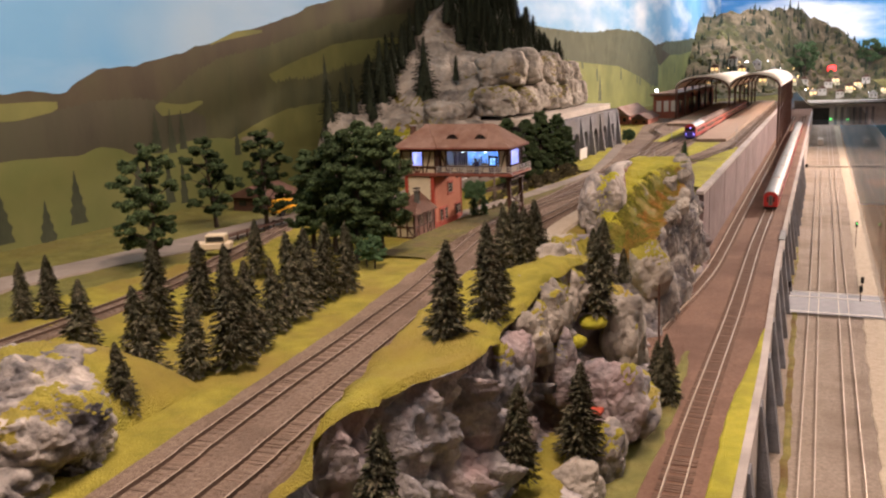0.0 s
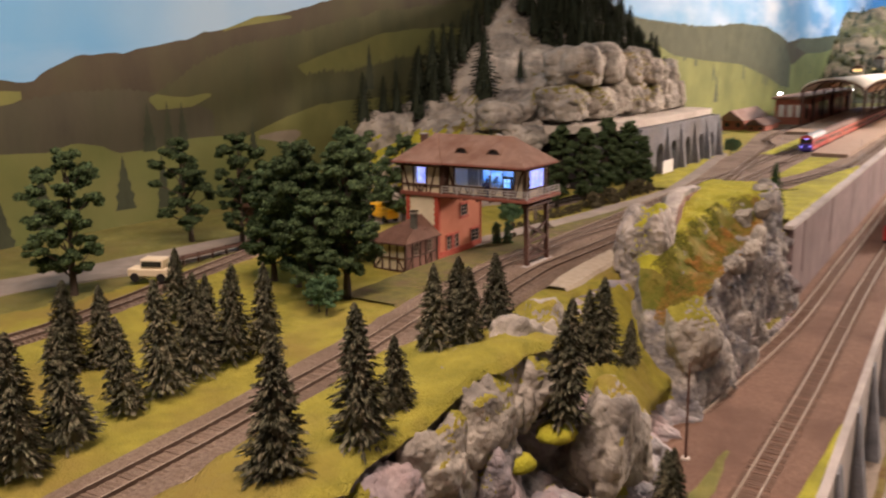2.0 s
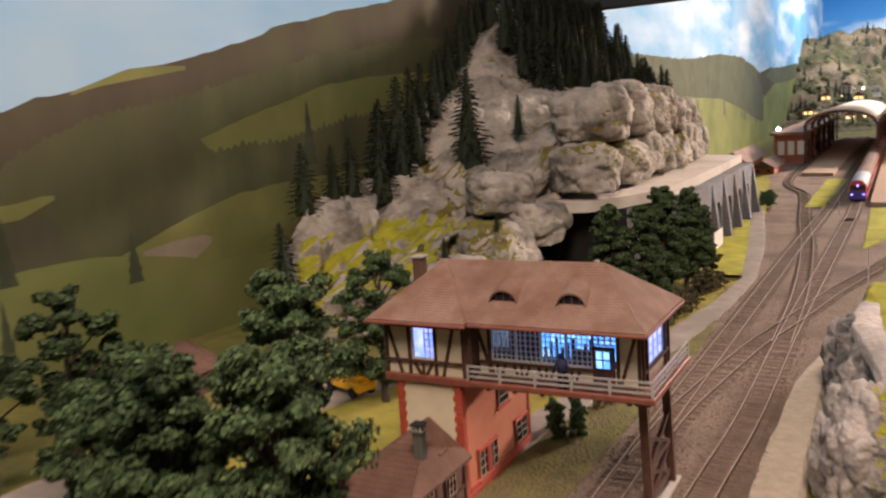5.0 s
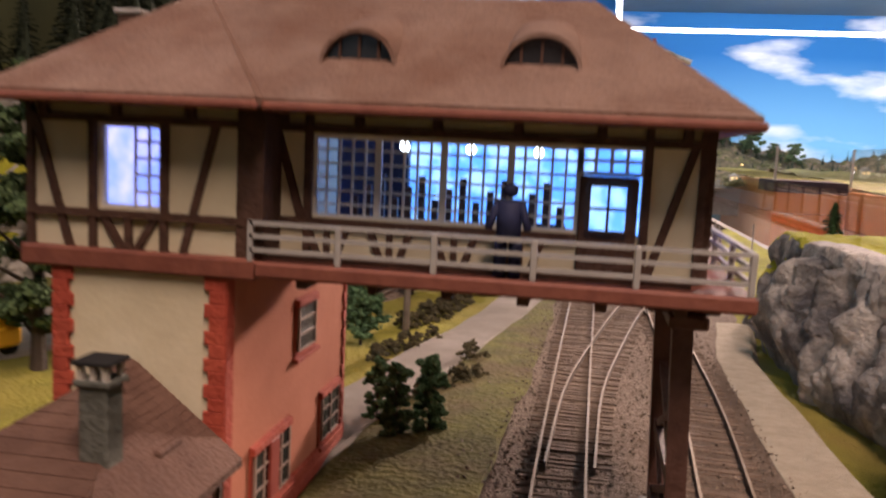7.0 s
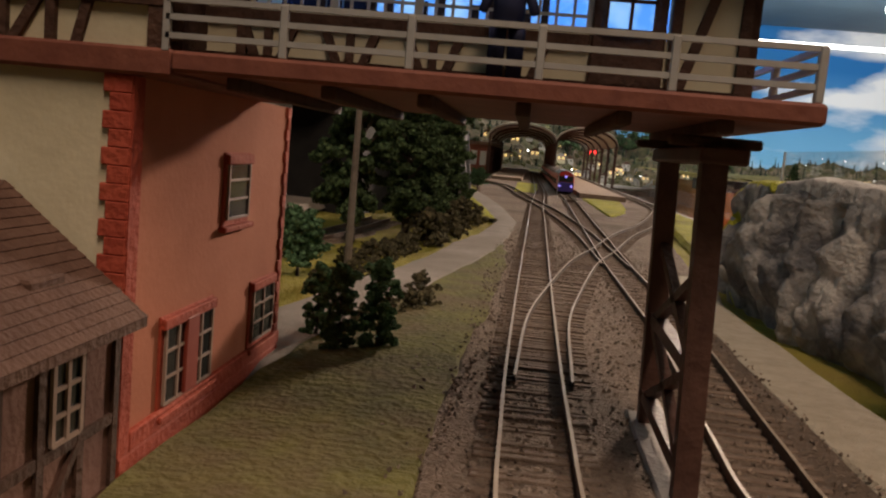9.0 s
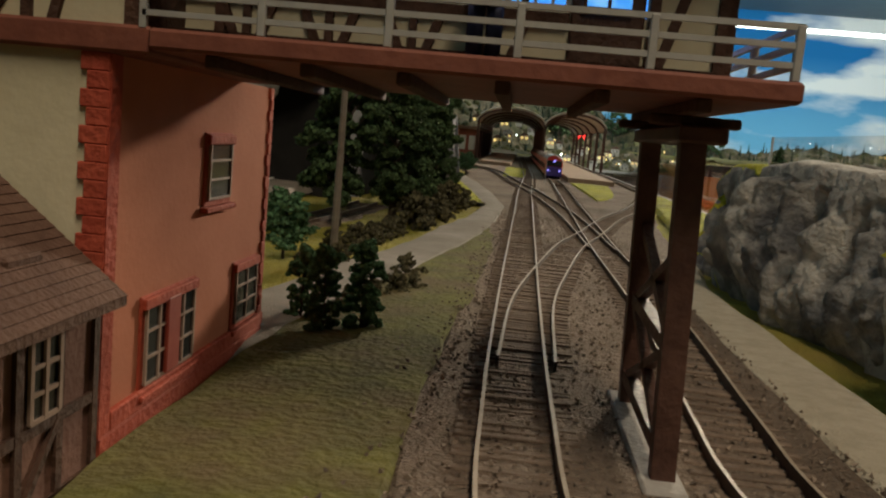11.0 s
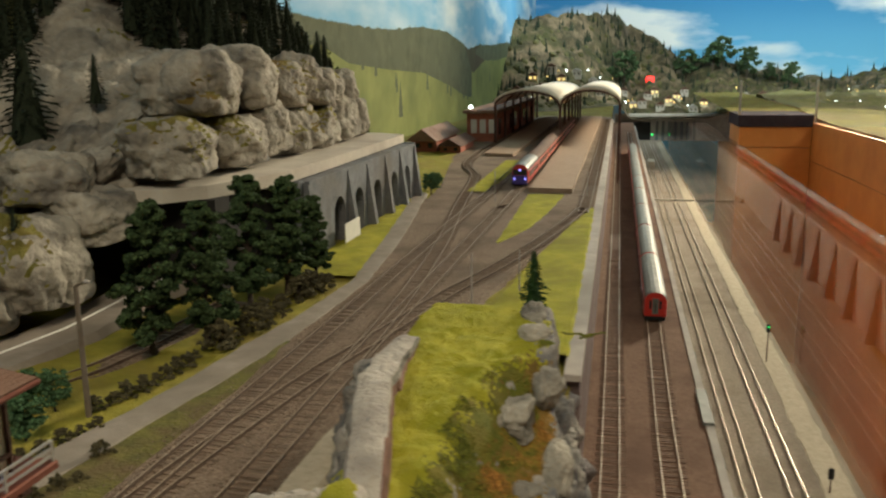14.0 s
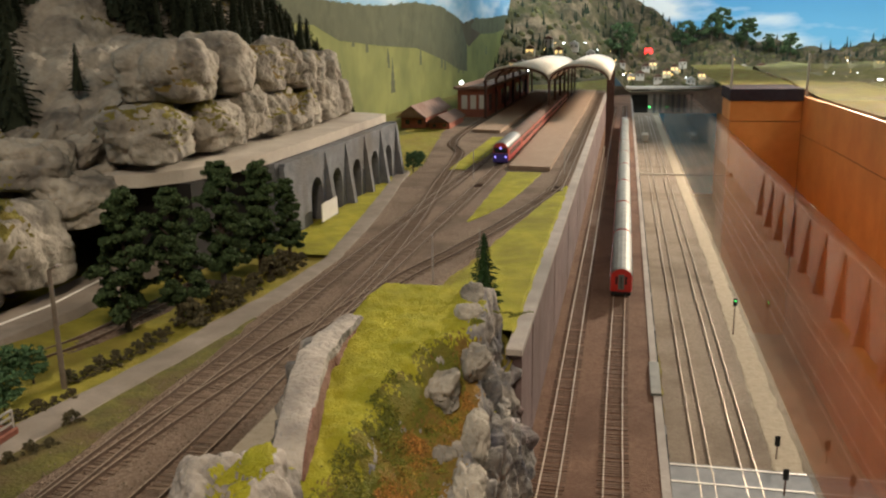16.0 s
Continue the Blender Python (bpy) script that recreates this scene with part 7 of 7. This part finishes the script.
TG = "regional train"
y = 2.305
for i in range(9):
    c = coach("railway_carriage", 0.083, y, y + 0.272, -0.119, 0.033, 0.040, TRAIN_RED, TRAIN_GREY, "red railway carriage with a grey roof on the terrace track", TG)
    if i == 0:
        part("end_door", boxed(0.0785, 0.0875, y - 0.0012, y + 0.0005, -0.108, -0.085), TRAIN_GREY, c, "pale end door")
        part("end_window", boxed(0.0745, 0.0775, y - 0.0012, y + 0.0005, -0.100, -0.088), DARK_PANE, c)
        part("end_window", boxed(0.0885, 0.0915, y - 0.0012, y + 0.0005, -0.100, -0.088), DARK_PANE, c)
        part("door_gap", boxed(0.0825, 0.0835, y - 0.0020, y - 0.0010, -0.106, -0.088), BLACK, c)
        part("buffer_beam", boxed(0.069, 0.097, y - 0.004, y, -0.116, -0.111, 0.0008), BLACK, c)
    y += 0.278
LC = coach("locomotive", -0.168, 2.80, 3.02, 0.004, 0.034, 0.042, TRAIN_RED, mat("locomotive_roof", (0.10, 0.095, 0.09), (0.16, 0.15, 0.14), 60, 0.5), "dark red electric locomotive with violet headlights", "express train")
part("cab_front", boxed(-0.1835, -0.1525, 2.7970, 2.7995, 0.009, 0.027, 0.0008), mat("violet_blue_paint", (0.06, 0.04, 0.22), (0.08, 0.06, 0.28), 60, 0.4), LC, "violet-blue cab front")
part("windscreen", boxed(-0.182, -0.154, 2.7985, 2.8005, 0.028, 0.039), DARK_PANE, LC, "dark windscreen")
for x in (-0.179, -0.157):
    bm = bmesh.new()
    bmesh.ops.create_uvsphere(bm, u_segments=8, v_segments=6, radius=0.0020, matrix=pose(x, 2.7965, 0.020))
    part("headlight", bm, LAMP_VIOLET, LC, "violet headlight")
bm = bmesh.new()
bmesh.ops.create_uvsphere(bm, u_segments=8, v_segments=6, radius=0.0022, matrix=pose(-0.168, 2.7975, 0.038))
part("headlight", bm, LAMP_VIOLET, LC, "violet headlight")
yy = 3.03
for i in range(6):
    coach("railway_carriage", -0.168, yy, yy + 0.262, 0.004, 0.033, 0.040, mat("express_red", (0.46, 0.10, 0.07), (0.52, 0.13, 0.09), 60, 0.4) if i == 0 else bpy.data.materials["express_red"], ROOF_HUT, "dull red railway carriage at the platform", "express train")
    yy += 0.268

# ---- lower level: signals, gantry, road, tunnel portal, acrylic screen ----
def signal(x, y, z, h, lamp, label):
    ob = thing("light_signal", (x, y, z), label, "railway signal", "signals")
    bm = bmesh.new()
    rod(bm, (x, y, z), (x, y, z + h), 0.0010, 0.0008, 6)
    part("mast", bm, STEEL_BROWN, ob)
    part("signal_head", boxed(x - 0.0030, x + 0.0030, y - 0.001, y + 0.0015, z + h - 0.009, z + h + 0.004, 0.0005), BLACK, ob, "black signal head")
    if lamp:
        bm = bmesh.new()
        bmesh.ops.create_uvsphere(bm, u_segments=8, v_segments=6, radius=0.0014, matrix=pose(x, y - 0.0015, z + h))
        part("signal_lamp", bm, lamp, ob, "lit signal lamp")


signal(0.274, 2.510, -0.2395, 0.060, LAMP_GREEN, "slim black light signal showing green on the sand strip")
signal(0.272, 2.06, -0.2395, 0.026, None, "dark dwarf signal by the sand strip")
signal(0.266, 1.97, -0.2395, 0.030, None, "dark dwarf signal by the road crossing")
signal(0.140, 1.99, -0.2395, 0.026, None, "dark dwarf signal by the buttresses")
GT = thing("signal_gantry", (0.153, 4.26, -0.24), "pale signal gantry beam across the low tracks", "gantry")
part("beam", boxed(0.128, 0.2985, 4.256, 4.264, -0.238, -0.233), CONCRETE_PALE, GT)
part("gantry_head", boxed(0.128, 0.139, 4.25, 4.256, -0.242, -0.226), BLACK, GT)
structure("road_crossing", strip([(1.86, 0.128, 0.2990), (2.025, 0.128, 0.2990)], -0.2372, 0, 0.004), mat("blue_grey_asphalt", (0.22, 0.235, 0.26), (0.28, 0.295, 0.32), 60, 0.8, 0.2, 500), "blue-grey road crossing over the low tracks", "road")
for y in (1.868, 1.978, 2.018):
    structure("road_marking", boxed(0.130, 0.299, y, y + 0.003, -0.2366, -0.2360), WHITE, "white line on the road crossing", "road marking")
tagged(part("relay_cabinet", boxed(0.117, 0.1285, 1.945, 2.04, -0.1200, -0.1165, 0.0006), TRAIN_GREY, None, "pale grey cable trough lid on the terrace edge"), category="cabinet")
tagged(part("goods_wagon", boxed(0.171, 0.200, 5.3, 5.42, -0.2365, -0.205, 0.002), CONCRETE_PALE, None, "pale grey wagon on the low-level track"), category="wagon")
structure("tunnel_wall", boxed(0.0, 0.75, 7.0, 7.05, -0.245, -0.085, 0.002), CONCRETE, "grey concrete tunnel portal wall", "wall")
structure("tunnel_coping", boxed(-0.005, 0.755, 6.98, 7.06, -0.084, -0.066, 0.002), CONCRETE_PALE, "pale coping of the tunnel portal", "wall")
structure("tunnel_mouth", boxed(0.125, 0.235, 6.994, 7.002, -0.240, -0.120), BLACK, "black tunnel mouth", "tunnel")
for k in range(7):
    structure("portal_slot", boxed(0.268 + 0.040 * k, 0.286 + 0.040 * k, 6.995, 7.002, -0.240, -0.115), STONE_BLUE, "dark slot between the portal's pillars", "tunnel")
bm = bmesh.new()
bmesh.ops.create_uvsphere(bm, u_segments=8, v_segments=6, radius=0.007, matrix=pose(0.245, 6.95, -0.20))
tagged(part("green_signal_lamp", bm, LAMP_GREEN, None, "green signal lamp before the tunnel"), category="lamp")

SC = thing("acrylic_screen", (0.30, 3.0, -0.24), "clear acrylic screen along the board's edge", "screen")
g = part("sheet", boxed(0.2996, 0.3004, -0.5, 6.0, -0.26, 0.06), GLASS, SC, "clear acrylic sheet")
g.visible_shadow = False
structure("board_edge", boxed(0.301, 0.312, -1.0, 6.0, -1.0, -0.262), ORANGE_WOOD, "orange wood fascia under the board's edge", "fascia")

# opposite side of the aisle
CT = thing("display_counter", (0.9, 4.7, -1.0), "orange wood counter with dark edge and acrylic screens", "counter")
part("front_panel", boxed(0.505, 0.784, 4.75, 5.05, -1.0, -0.088), ORANGE_WOOD, CT, "orange wood front panel")
part("top_board", boxed(0.505, 0.784, 4.75, 5.05, -0.085, -0.003, 0.001), ORANGE_WOOD, CT, "orange wood top board")
part("dark_edge", boxed(0.500, 0.786, 4.742, 5.06, -0.003, 0.046, 0.002), DARK_TRIM, CT, "dark plum top edge")
side = [(0.787, 4.75), (0.80, 4.2), (0.80, 3.62), (0.83, 3.2), (0.95, 2.7), (1.25, 2.2), (2.2, 1.7), (5.8, 1.5), (5.8, 8.0), (0.787, 8.0)]
part("side_panel", plate(bmesh.new(), side, -1.0, -0.141), ORANGE_WOOD, CT, "orange wood side panel")
part("side_joint", plate(bmesh.new(), [(x + 0.004, y + 0.004) for x, y in side], -0.141, -0.138), DARK_TRIM, CT, "dark joint between the panels")
part("side_panel", plate(bmesh.new(), side, -0.138, 0.013), ORANGE_WOOD, CT, "orange wood side panel")
sheets = list(zip(side[:6], side[1:6])) + [((0.495, 4.746), (0.780, 4.746))]
for a, c in sheets:
    b = bmesh.new()
    z0 = 0.013 if a[0] > 0.6 else 0.046
    beam(b, (a[0] + 0.008, a[1], (z0 + 0.182) / 2), (c[0] + 0.008, c[1], (z0 + 0.182) / 2), 0.003, 0.182 - z0)
    g = part("acrylic_sheet", b, GLASS, CT, "clear acrylic sheet")
    g.visible_shadow = False
    if a != side[1]:
        part("post", boxed(a[0] + 0.004, a[0] + 0.012, a[1] - 0.005, a[1] + 0.005, z0, 0.182), SILVER, CT, "slim aluminium post")


def landscape_h(x, y):
    """Gently rolling ground of the opposite display."""
    return 0.020 + 0.028 * min(1.0, max(0.0, (y - 4.6) / 0.6)) + 0.035 * (0.5 + fbm(x * 1.3, y * 1.6, 1, 2.2)) * min(1.0, max(0.0, (y - 5.1) * 1.2))


structure("far_landscape", grid(70, 60, lambda u, v: (0.815 + u * 4.9, 3.3 + v * 3.8, landscape_h(0.815 + u * 4.9, 3.3 + v * 3.8))), mat("dry_green_landscape", (0.13, 0.13, 0.04), (0.26, 0.23, 0.09), 14, 0.95, 0.8, 120, c=(0.20, 0.165, 0.11), cscale=6), "dry green landscape of the opposite display", "ground", True)
structure("far_lawn", grid(20, 30, lambda u, v: (0.50 + u * 0.312, 5.06 + v * 2.0, 0.046 + 0.025 * v)), GRASS_DRY, "dry grass behind the counter", "grass", True)

# ---- far mountain with its village ----
RIDGE = [(-0.75, 0.56), (-0.4, 0.60), (0.0, 0.575), (0.24, 0.45), (0.41, 0.30), (0.62, 0.215), (1.0, 0.16), (1.3, 0.20), (1.7, 0.27), (2.4, 0.22), (4.0, 0.28)]


def foot_y(x):
    """Where the mountain's foot starts: close behind the station, further back over the low level."""
    return ramp(x, [(-0.75, 5.75), (-0.3, 6.05), (0.10, 6.95), (4.0, 6.95)])


RIDGE_BACK = [(-0.75, 0.66), (0.0, 0.66), (0.15, 0.52), (0.40, 0.38), (0.52, 0.30), (0.68, 0.345), (0.82, 0.31), (0.95, 0.25), (1.2, 0.20), (1.4, 0.155), (1.6, 0.13), (1.75, 0.165), (1.95, 0.235), (2.6, 0.22), (4.0, 0.28)]


def mountain_h(x, y):
    k = max(0.0, min(1.0, (y - foot_y(x)) / 1.22))
    base = ramp(x, [(-0.75, 0.0), (0.02, 0.0), (0.10, -0.10), (0.6, -0.09), (0.9, 0.0), (4, 0.02)])
    s = (foot_y(x) - 5.36) / 1.59
    r = ramp(x, RIDGE) * (1 - s) + ramp(x, RIDGE_BACK) * s
    t = 0.35 * k + 0.65 * k * k
    h = (r - base) * t
    return base + h + 0.011 * math.sin(h * 95 + 3 * fbm(x, y, 9, 4)) * min(1, k * 4) * min(1, (1 - k) * 5) + 0.05 * fbm(x, y, 4, 3.5) * min(1, k * 3) - 0.035 * (1 - crack(Vector((x, y, 0)), 5)) ** 2 * min(1, k * 3)


structure("rear_board", boxed(-0.80, -0.012, 5.41, 7.0, -0.04, -0.004), GRASS_DRY, "dry grass ground behind the station", "ground")
structure("far_mountain", grid(200, 80, lambda u, v: (-0.74 + u * 4.6, foot_y(-0.74 + u * 4.6) + v * 1.22, mountain_h(-0.74 + u * 4.6, foot_y(-0.74 + u * 4.6) + v * 1.22))),
          mat("scrubby_far_rock", (0.060, 0.050, 0.028), (0.27, 0.195, 0.125), 8, 0.95, 0.8, 120, c=(0.058, 0.058, 0.022), cscale=5, lo=0.44, hi=0.66), "scrubby grey mountain with a village behind the station", "mountain", True)
bm = bmesh.new()
rr = random.Random(11)
for i in range(430):
    x = rr.uniform(-0.72, 2.8)
    y = foot_y(x) + 0.12 + 1.1 * rr.random() ** (0.35 if i % 2 else 0.9)
    if x > 0.6 and rr.random() < 0.45:
        continue
    z, h, r = mountain_h(x, y), rr.uniform(0.035, 0.085), rr.uniform(0.006, 0.012)
    rod(bm, (x, y, z - 0.005), (x, y, z + h), r, 0.0012, 6)
    rod(bm, (x, y, z + h * 0.05), (x, y, z + h * 0.5), r * 1.35, r * 0.5, 5)
tagged(part("far_firs", bm, NEEDLES_FAR, None, "dark firs scattered over the far mountain"), category="trees", kind="stuff")
bm = bmesh.new()
for i in range(700):
    x = rr.uniform(-0.72, 2.8)
    y = foot_y(x) + rr.uniform(0.08, 1.15)
    z, s = mountain_h(x, y), rr.uniform(0.008, 0.030)
    m = pose(x, y, z, rr.uniform(0, 360), rr.uniform(0, 360), 0) @ Matrix.Diagonal((s, s, s * 0.7, 1))
    b = bmesh.new()
    bmesh.ops.create_icosphere(b, subdivisions=1, radius=1.0, matrix=m)
    merge(bm, b)
far_tree = deciduous("ridge_tree", 51, 1.0, 0.30, 14, 160, LEAVES, "dark broad-crowned tree on the far ridge", "ridge trees", 0.30, 0.05, (0.30, 0.5))
ridge_spots = []
for x, y, top in ((0.77, 7.9, 0.465), (0.95, 7.9, 0.385), (0.51, 7.9, 0.375), (0.70, 7.85, 0.42), (1.25, 7.8, 0.27), (1.12, 7.9, 0.27), (0.05, 7.3, 0.36)):
    z = mountain_h(x, y)
    ridge_spots.append((x, y, z - 0.004, max(0.06, top - z)))
stand([far_tree], ridge_spots)
tagged(part("far_bushes", bm, mat("far_bush_green", (0.06, 0.065, 0.026), (0.13, 0.115, 0.05), 40, 0.95, per_island=0.4), None, "bushes and scree over the far mountain"), category="bushes", kind="stuff")
for i, (x, y) in enumerate(((-0.52, 5.62), (-0.44, 5.70), (-0.36, 5.60), (-0.30, 5.75), (-0.20, 5.66), (-0.10, 5.72), (-0.02, 5.62), (0.22, 7.35), (-0.50, 5.85), (-0.25, 5.92), (0.42, 7.4), (-0.40, 5.95), (0.75, 7.3), (1.0, 7.4), (-0.33, 5.82), (-0.15, 5.85), (-0.58, 5.74), (0.05, 5.78), (0.12, 5.66), (0.30, 7.18), (0.36, 7.26), (0.52, 7.20), (0.60, 7.32), (0.18, 7.22), (0.86, 7.22), (0.48, 7.52), (0.27, 7.48))):
    y = foot_y(x) + (y - 5.36 if x < 0.15 else y - 6.95)
    house("village_house", x, y, mountain_h(x, y) + 0.012, 0.055, 0.05, 0.030, 0.022, CONCRETE_PALE if i % 2 else PLASTER, ROOF_HUT if i % 3 else CONCRETE, "small pale village house on the far mountain", "village houses", i % 2 == 0)
for i in range(26):
    x, y = rr.uniform(-0.6, 0.15), rr.uniform(5.55, 6.0)
    if i > 18:
        x, y = rr.uniform(0.2, 1.6), rr.uniform(7.1, 7.5)
    else:
        y = foot_y(x) + (y - 5.36)
    bm = bmesh.new()
    bmesh.ops.create_uvsphere(bm, u_segments=6, v_segments=4, radius=rr.uniform(0.003, 0.0055), matrix=pose(x, y, mountain_h(x, y) + 0.035))
    tagged(part("village_lamp", bm, LAMP_WARM if i % 3 else LAMP_WHITE, None, "tiny lit lamp on the far mountain"), category="lamp", group="village lamps")
tagged(part("red_sign", boxed(0.212, 0.268, 7.64, 7.66, 0.125, 0.175, 0.008), LAMP_RED, None, "glowing red sign on the far mountain"), category="sign")
bm = bmesh.new()
bmesh.ops.create_uvsphere(bm, u_segments=8, v_segments=6, radius=0.006, matrix=pose(-0.453, 3.878, 0.117))
tagged(part("yard_lamp", bm, LAMP_WHITE, None, "bright white yard lamp by the station"), category="lamp")
for x, z in ((1.216, 0.035), (1.306, 0.048), (1.40, 0.024), (1.569, 0.006), (1.9, 0.03), (2.3, 0.02)):
    bm = bmesh.new()
    bmesh.ops.create_uvsphere(bm, u_segments=8, v_segments=6, radius=0.022, matrix=pose(x, 5.32, z))
    tagged(part("display_lamp", bm, LAMP_WHITE, None, "round white lamp on the opposite display"), category="lamp", group="display lamps")

# ---- ceiling light frame and model aircraft ----
LF = thing("ceiling_light_frame", (1.0, 7.0, 1.0), "white LED light frame under the slate-blue ceiling panel", "ceiling light")
part("panel", boxed(-0.10, 3.6, 6.56, 8.1, 1.25, 1.28), CEILING, LF, "slate-blue panel")
for a in ((-0.13, 3.6, 6.49, 6.51, 0.872, 0.892), (-0.145, -0.115, 6.49, 6.51, 0.892, 1.42)):
    part("led_strip", boxed(*a), LED, LF, "bright white LED strip")
part("led_arm", boxed(1.70, 1.90, 6.30, 6.34, 1.07, 1.10), LED, LF, "bright white LED strip")
AP = thing("model_aircraft", (0.16, 6.05, 0.67), "small white model aircraft hung before the painted sky", "model aircraft")
bm = bmesh.new()
rod(bm, (0.04, 6.05, 0.73), (0.27, 6.03, 0.64), 0.012, 0.016, 10)
part("fuselage", bm, WHITE, AP, "white fuselage", True)
bm = bmesh.new()
beam(bm, (0.14, 5.95, 0.685), (0.19, 6.15, 0.680), 0.045, 0.006)
part("wing", bm, WHITE, AP)
part("tail_fin", boxed(0.055, 0.075, 6.045, 6.05, 0.72, 0.77), TRAIN_RED, AP, "red tail fin")

# ---- vehicles and yard things behind the signal box ----
def car(name, at, turn, size, paint, label, truck=False):
    ob = thing(name, at, label, "vehicle", "", "", turn)
    m = base_of(ob)
    L, W, H = size

    def put(nm, bm, mt, lab="", par=ob):
        bm.transform(m)
        return part(nm, bm, mt, par, lab)

    put("body", boxed(-L / 2, L / 2, -W / 2, W / 2, H * 0.22, H * 0.58, L * 0.03), paint)
    cab = put("cabin", boxed(*((L * 0.10, L * 0.45) if truck else (-L * 0.38, L * 0.18)), -W * 0.46, W * 0.46, H * 0.56, H, L * 0.03), paint)
    put("side_window", boxed(*((L * 0.16, L * 0.42) if truck else (-L * 0.34, L * 0.14)), -W * 0.475, W * 0.475, H * 0.66, H * 0.9), DARK_PANE, "dark glass", cab)
    for sx in (-0.32, 0.32):
        for sy in (-1, 1):
            b = bmesh.new()
            rod(b, (L * sx, sy * W * 0.36, H * 0.2), (L * sx, sy * W * 0.52, H * 0.2), H * 0.2, None, 12)
            put("wheel", b, BLACK)
    if truck:
        put("load_bed", boxed(-L * 0.48, L * 0.06, -W * 0.48, W * 0.48, H * 0.56, H * 0.78, L * 0.02), paint)


car("jeep", (-0.490, 1.036, 0.0135), 205, (0.044, 0.019, 0.024), CREAM, "cream off-road car parked on the country road")
car("excavator_truck", (-0.490, 1.435, 0.0135), 160, (0.050, 0.020, 0.024), YELLOW, "yellow building-site truck standing on the road", True)
car("yellow_van", (-0.572, 1.312, 0.0135), 75, (0.050, 0.022, 0.024), YELLOW, "yellow van parked behind the trees")
house("barn", -0.655, 1.375, 0.012, 0.075, 0.07, 0.022, 0.018, TIMBER, ROOF_HUT, "low brown timber barn near the backdrop")
b = bmesh.new()
for i in range(3):
    box(b, -0.575 + 0.012 * i, -0.567 + 0.012 * i, 1.44, 1.50, 0.014 + 0.004 * (i % 2), 0.020 + 0.004 * (i % 2))
tagged(part("timber_pile", b, mat("fresh_timber", (0.45, 0.24, 0.07), (0.55, 0.32, 0.12), 100, 0.8), None, "pile of fresh planks on the grass"), category="timber pile")
b = bmesh.new()
for i in range(9):
    y = 1.06 + 0.022 * i
    box(b, -0.5215 - 0.001 * i, -0.5195 - 0.001 * i, y, y + 0.002, 0.010, 0.022)
box(b, -0.531, -0.5185, 1.06, 1.24, 0.019, 0.0205)
tagged(part("road_fence", b, TIMBER, None, "low dark wooden fence along the road"), category="fence")
clean_marks()
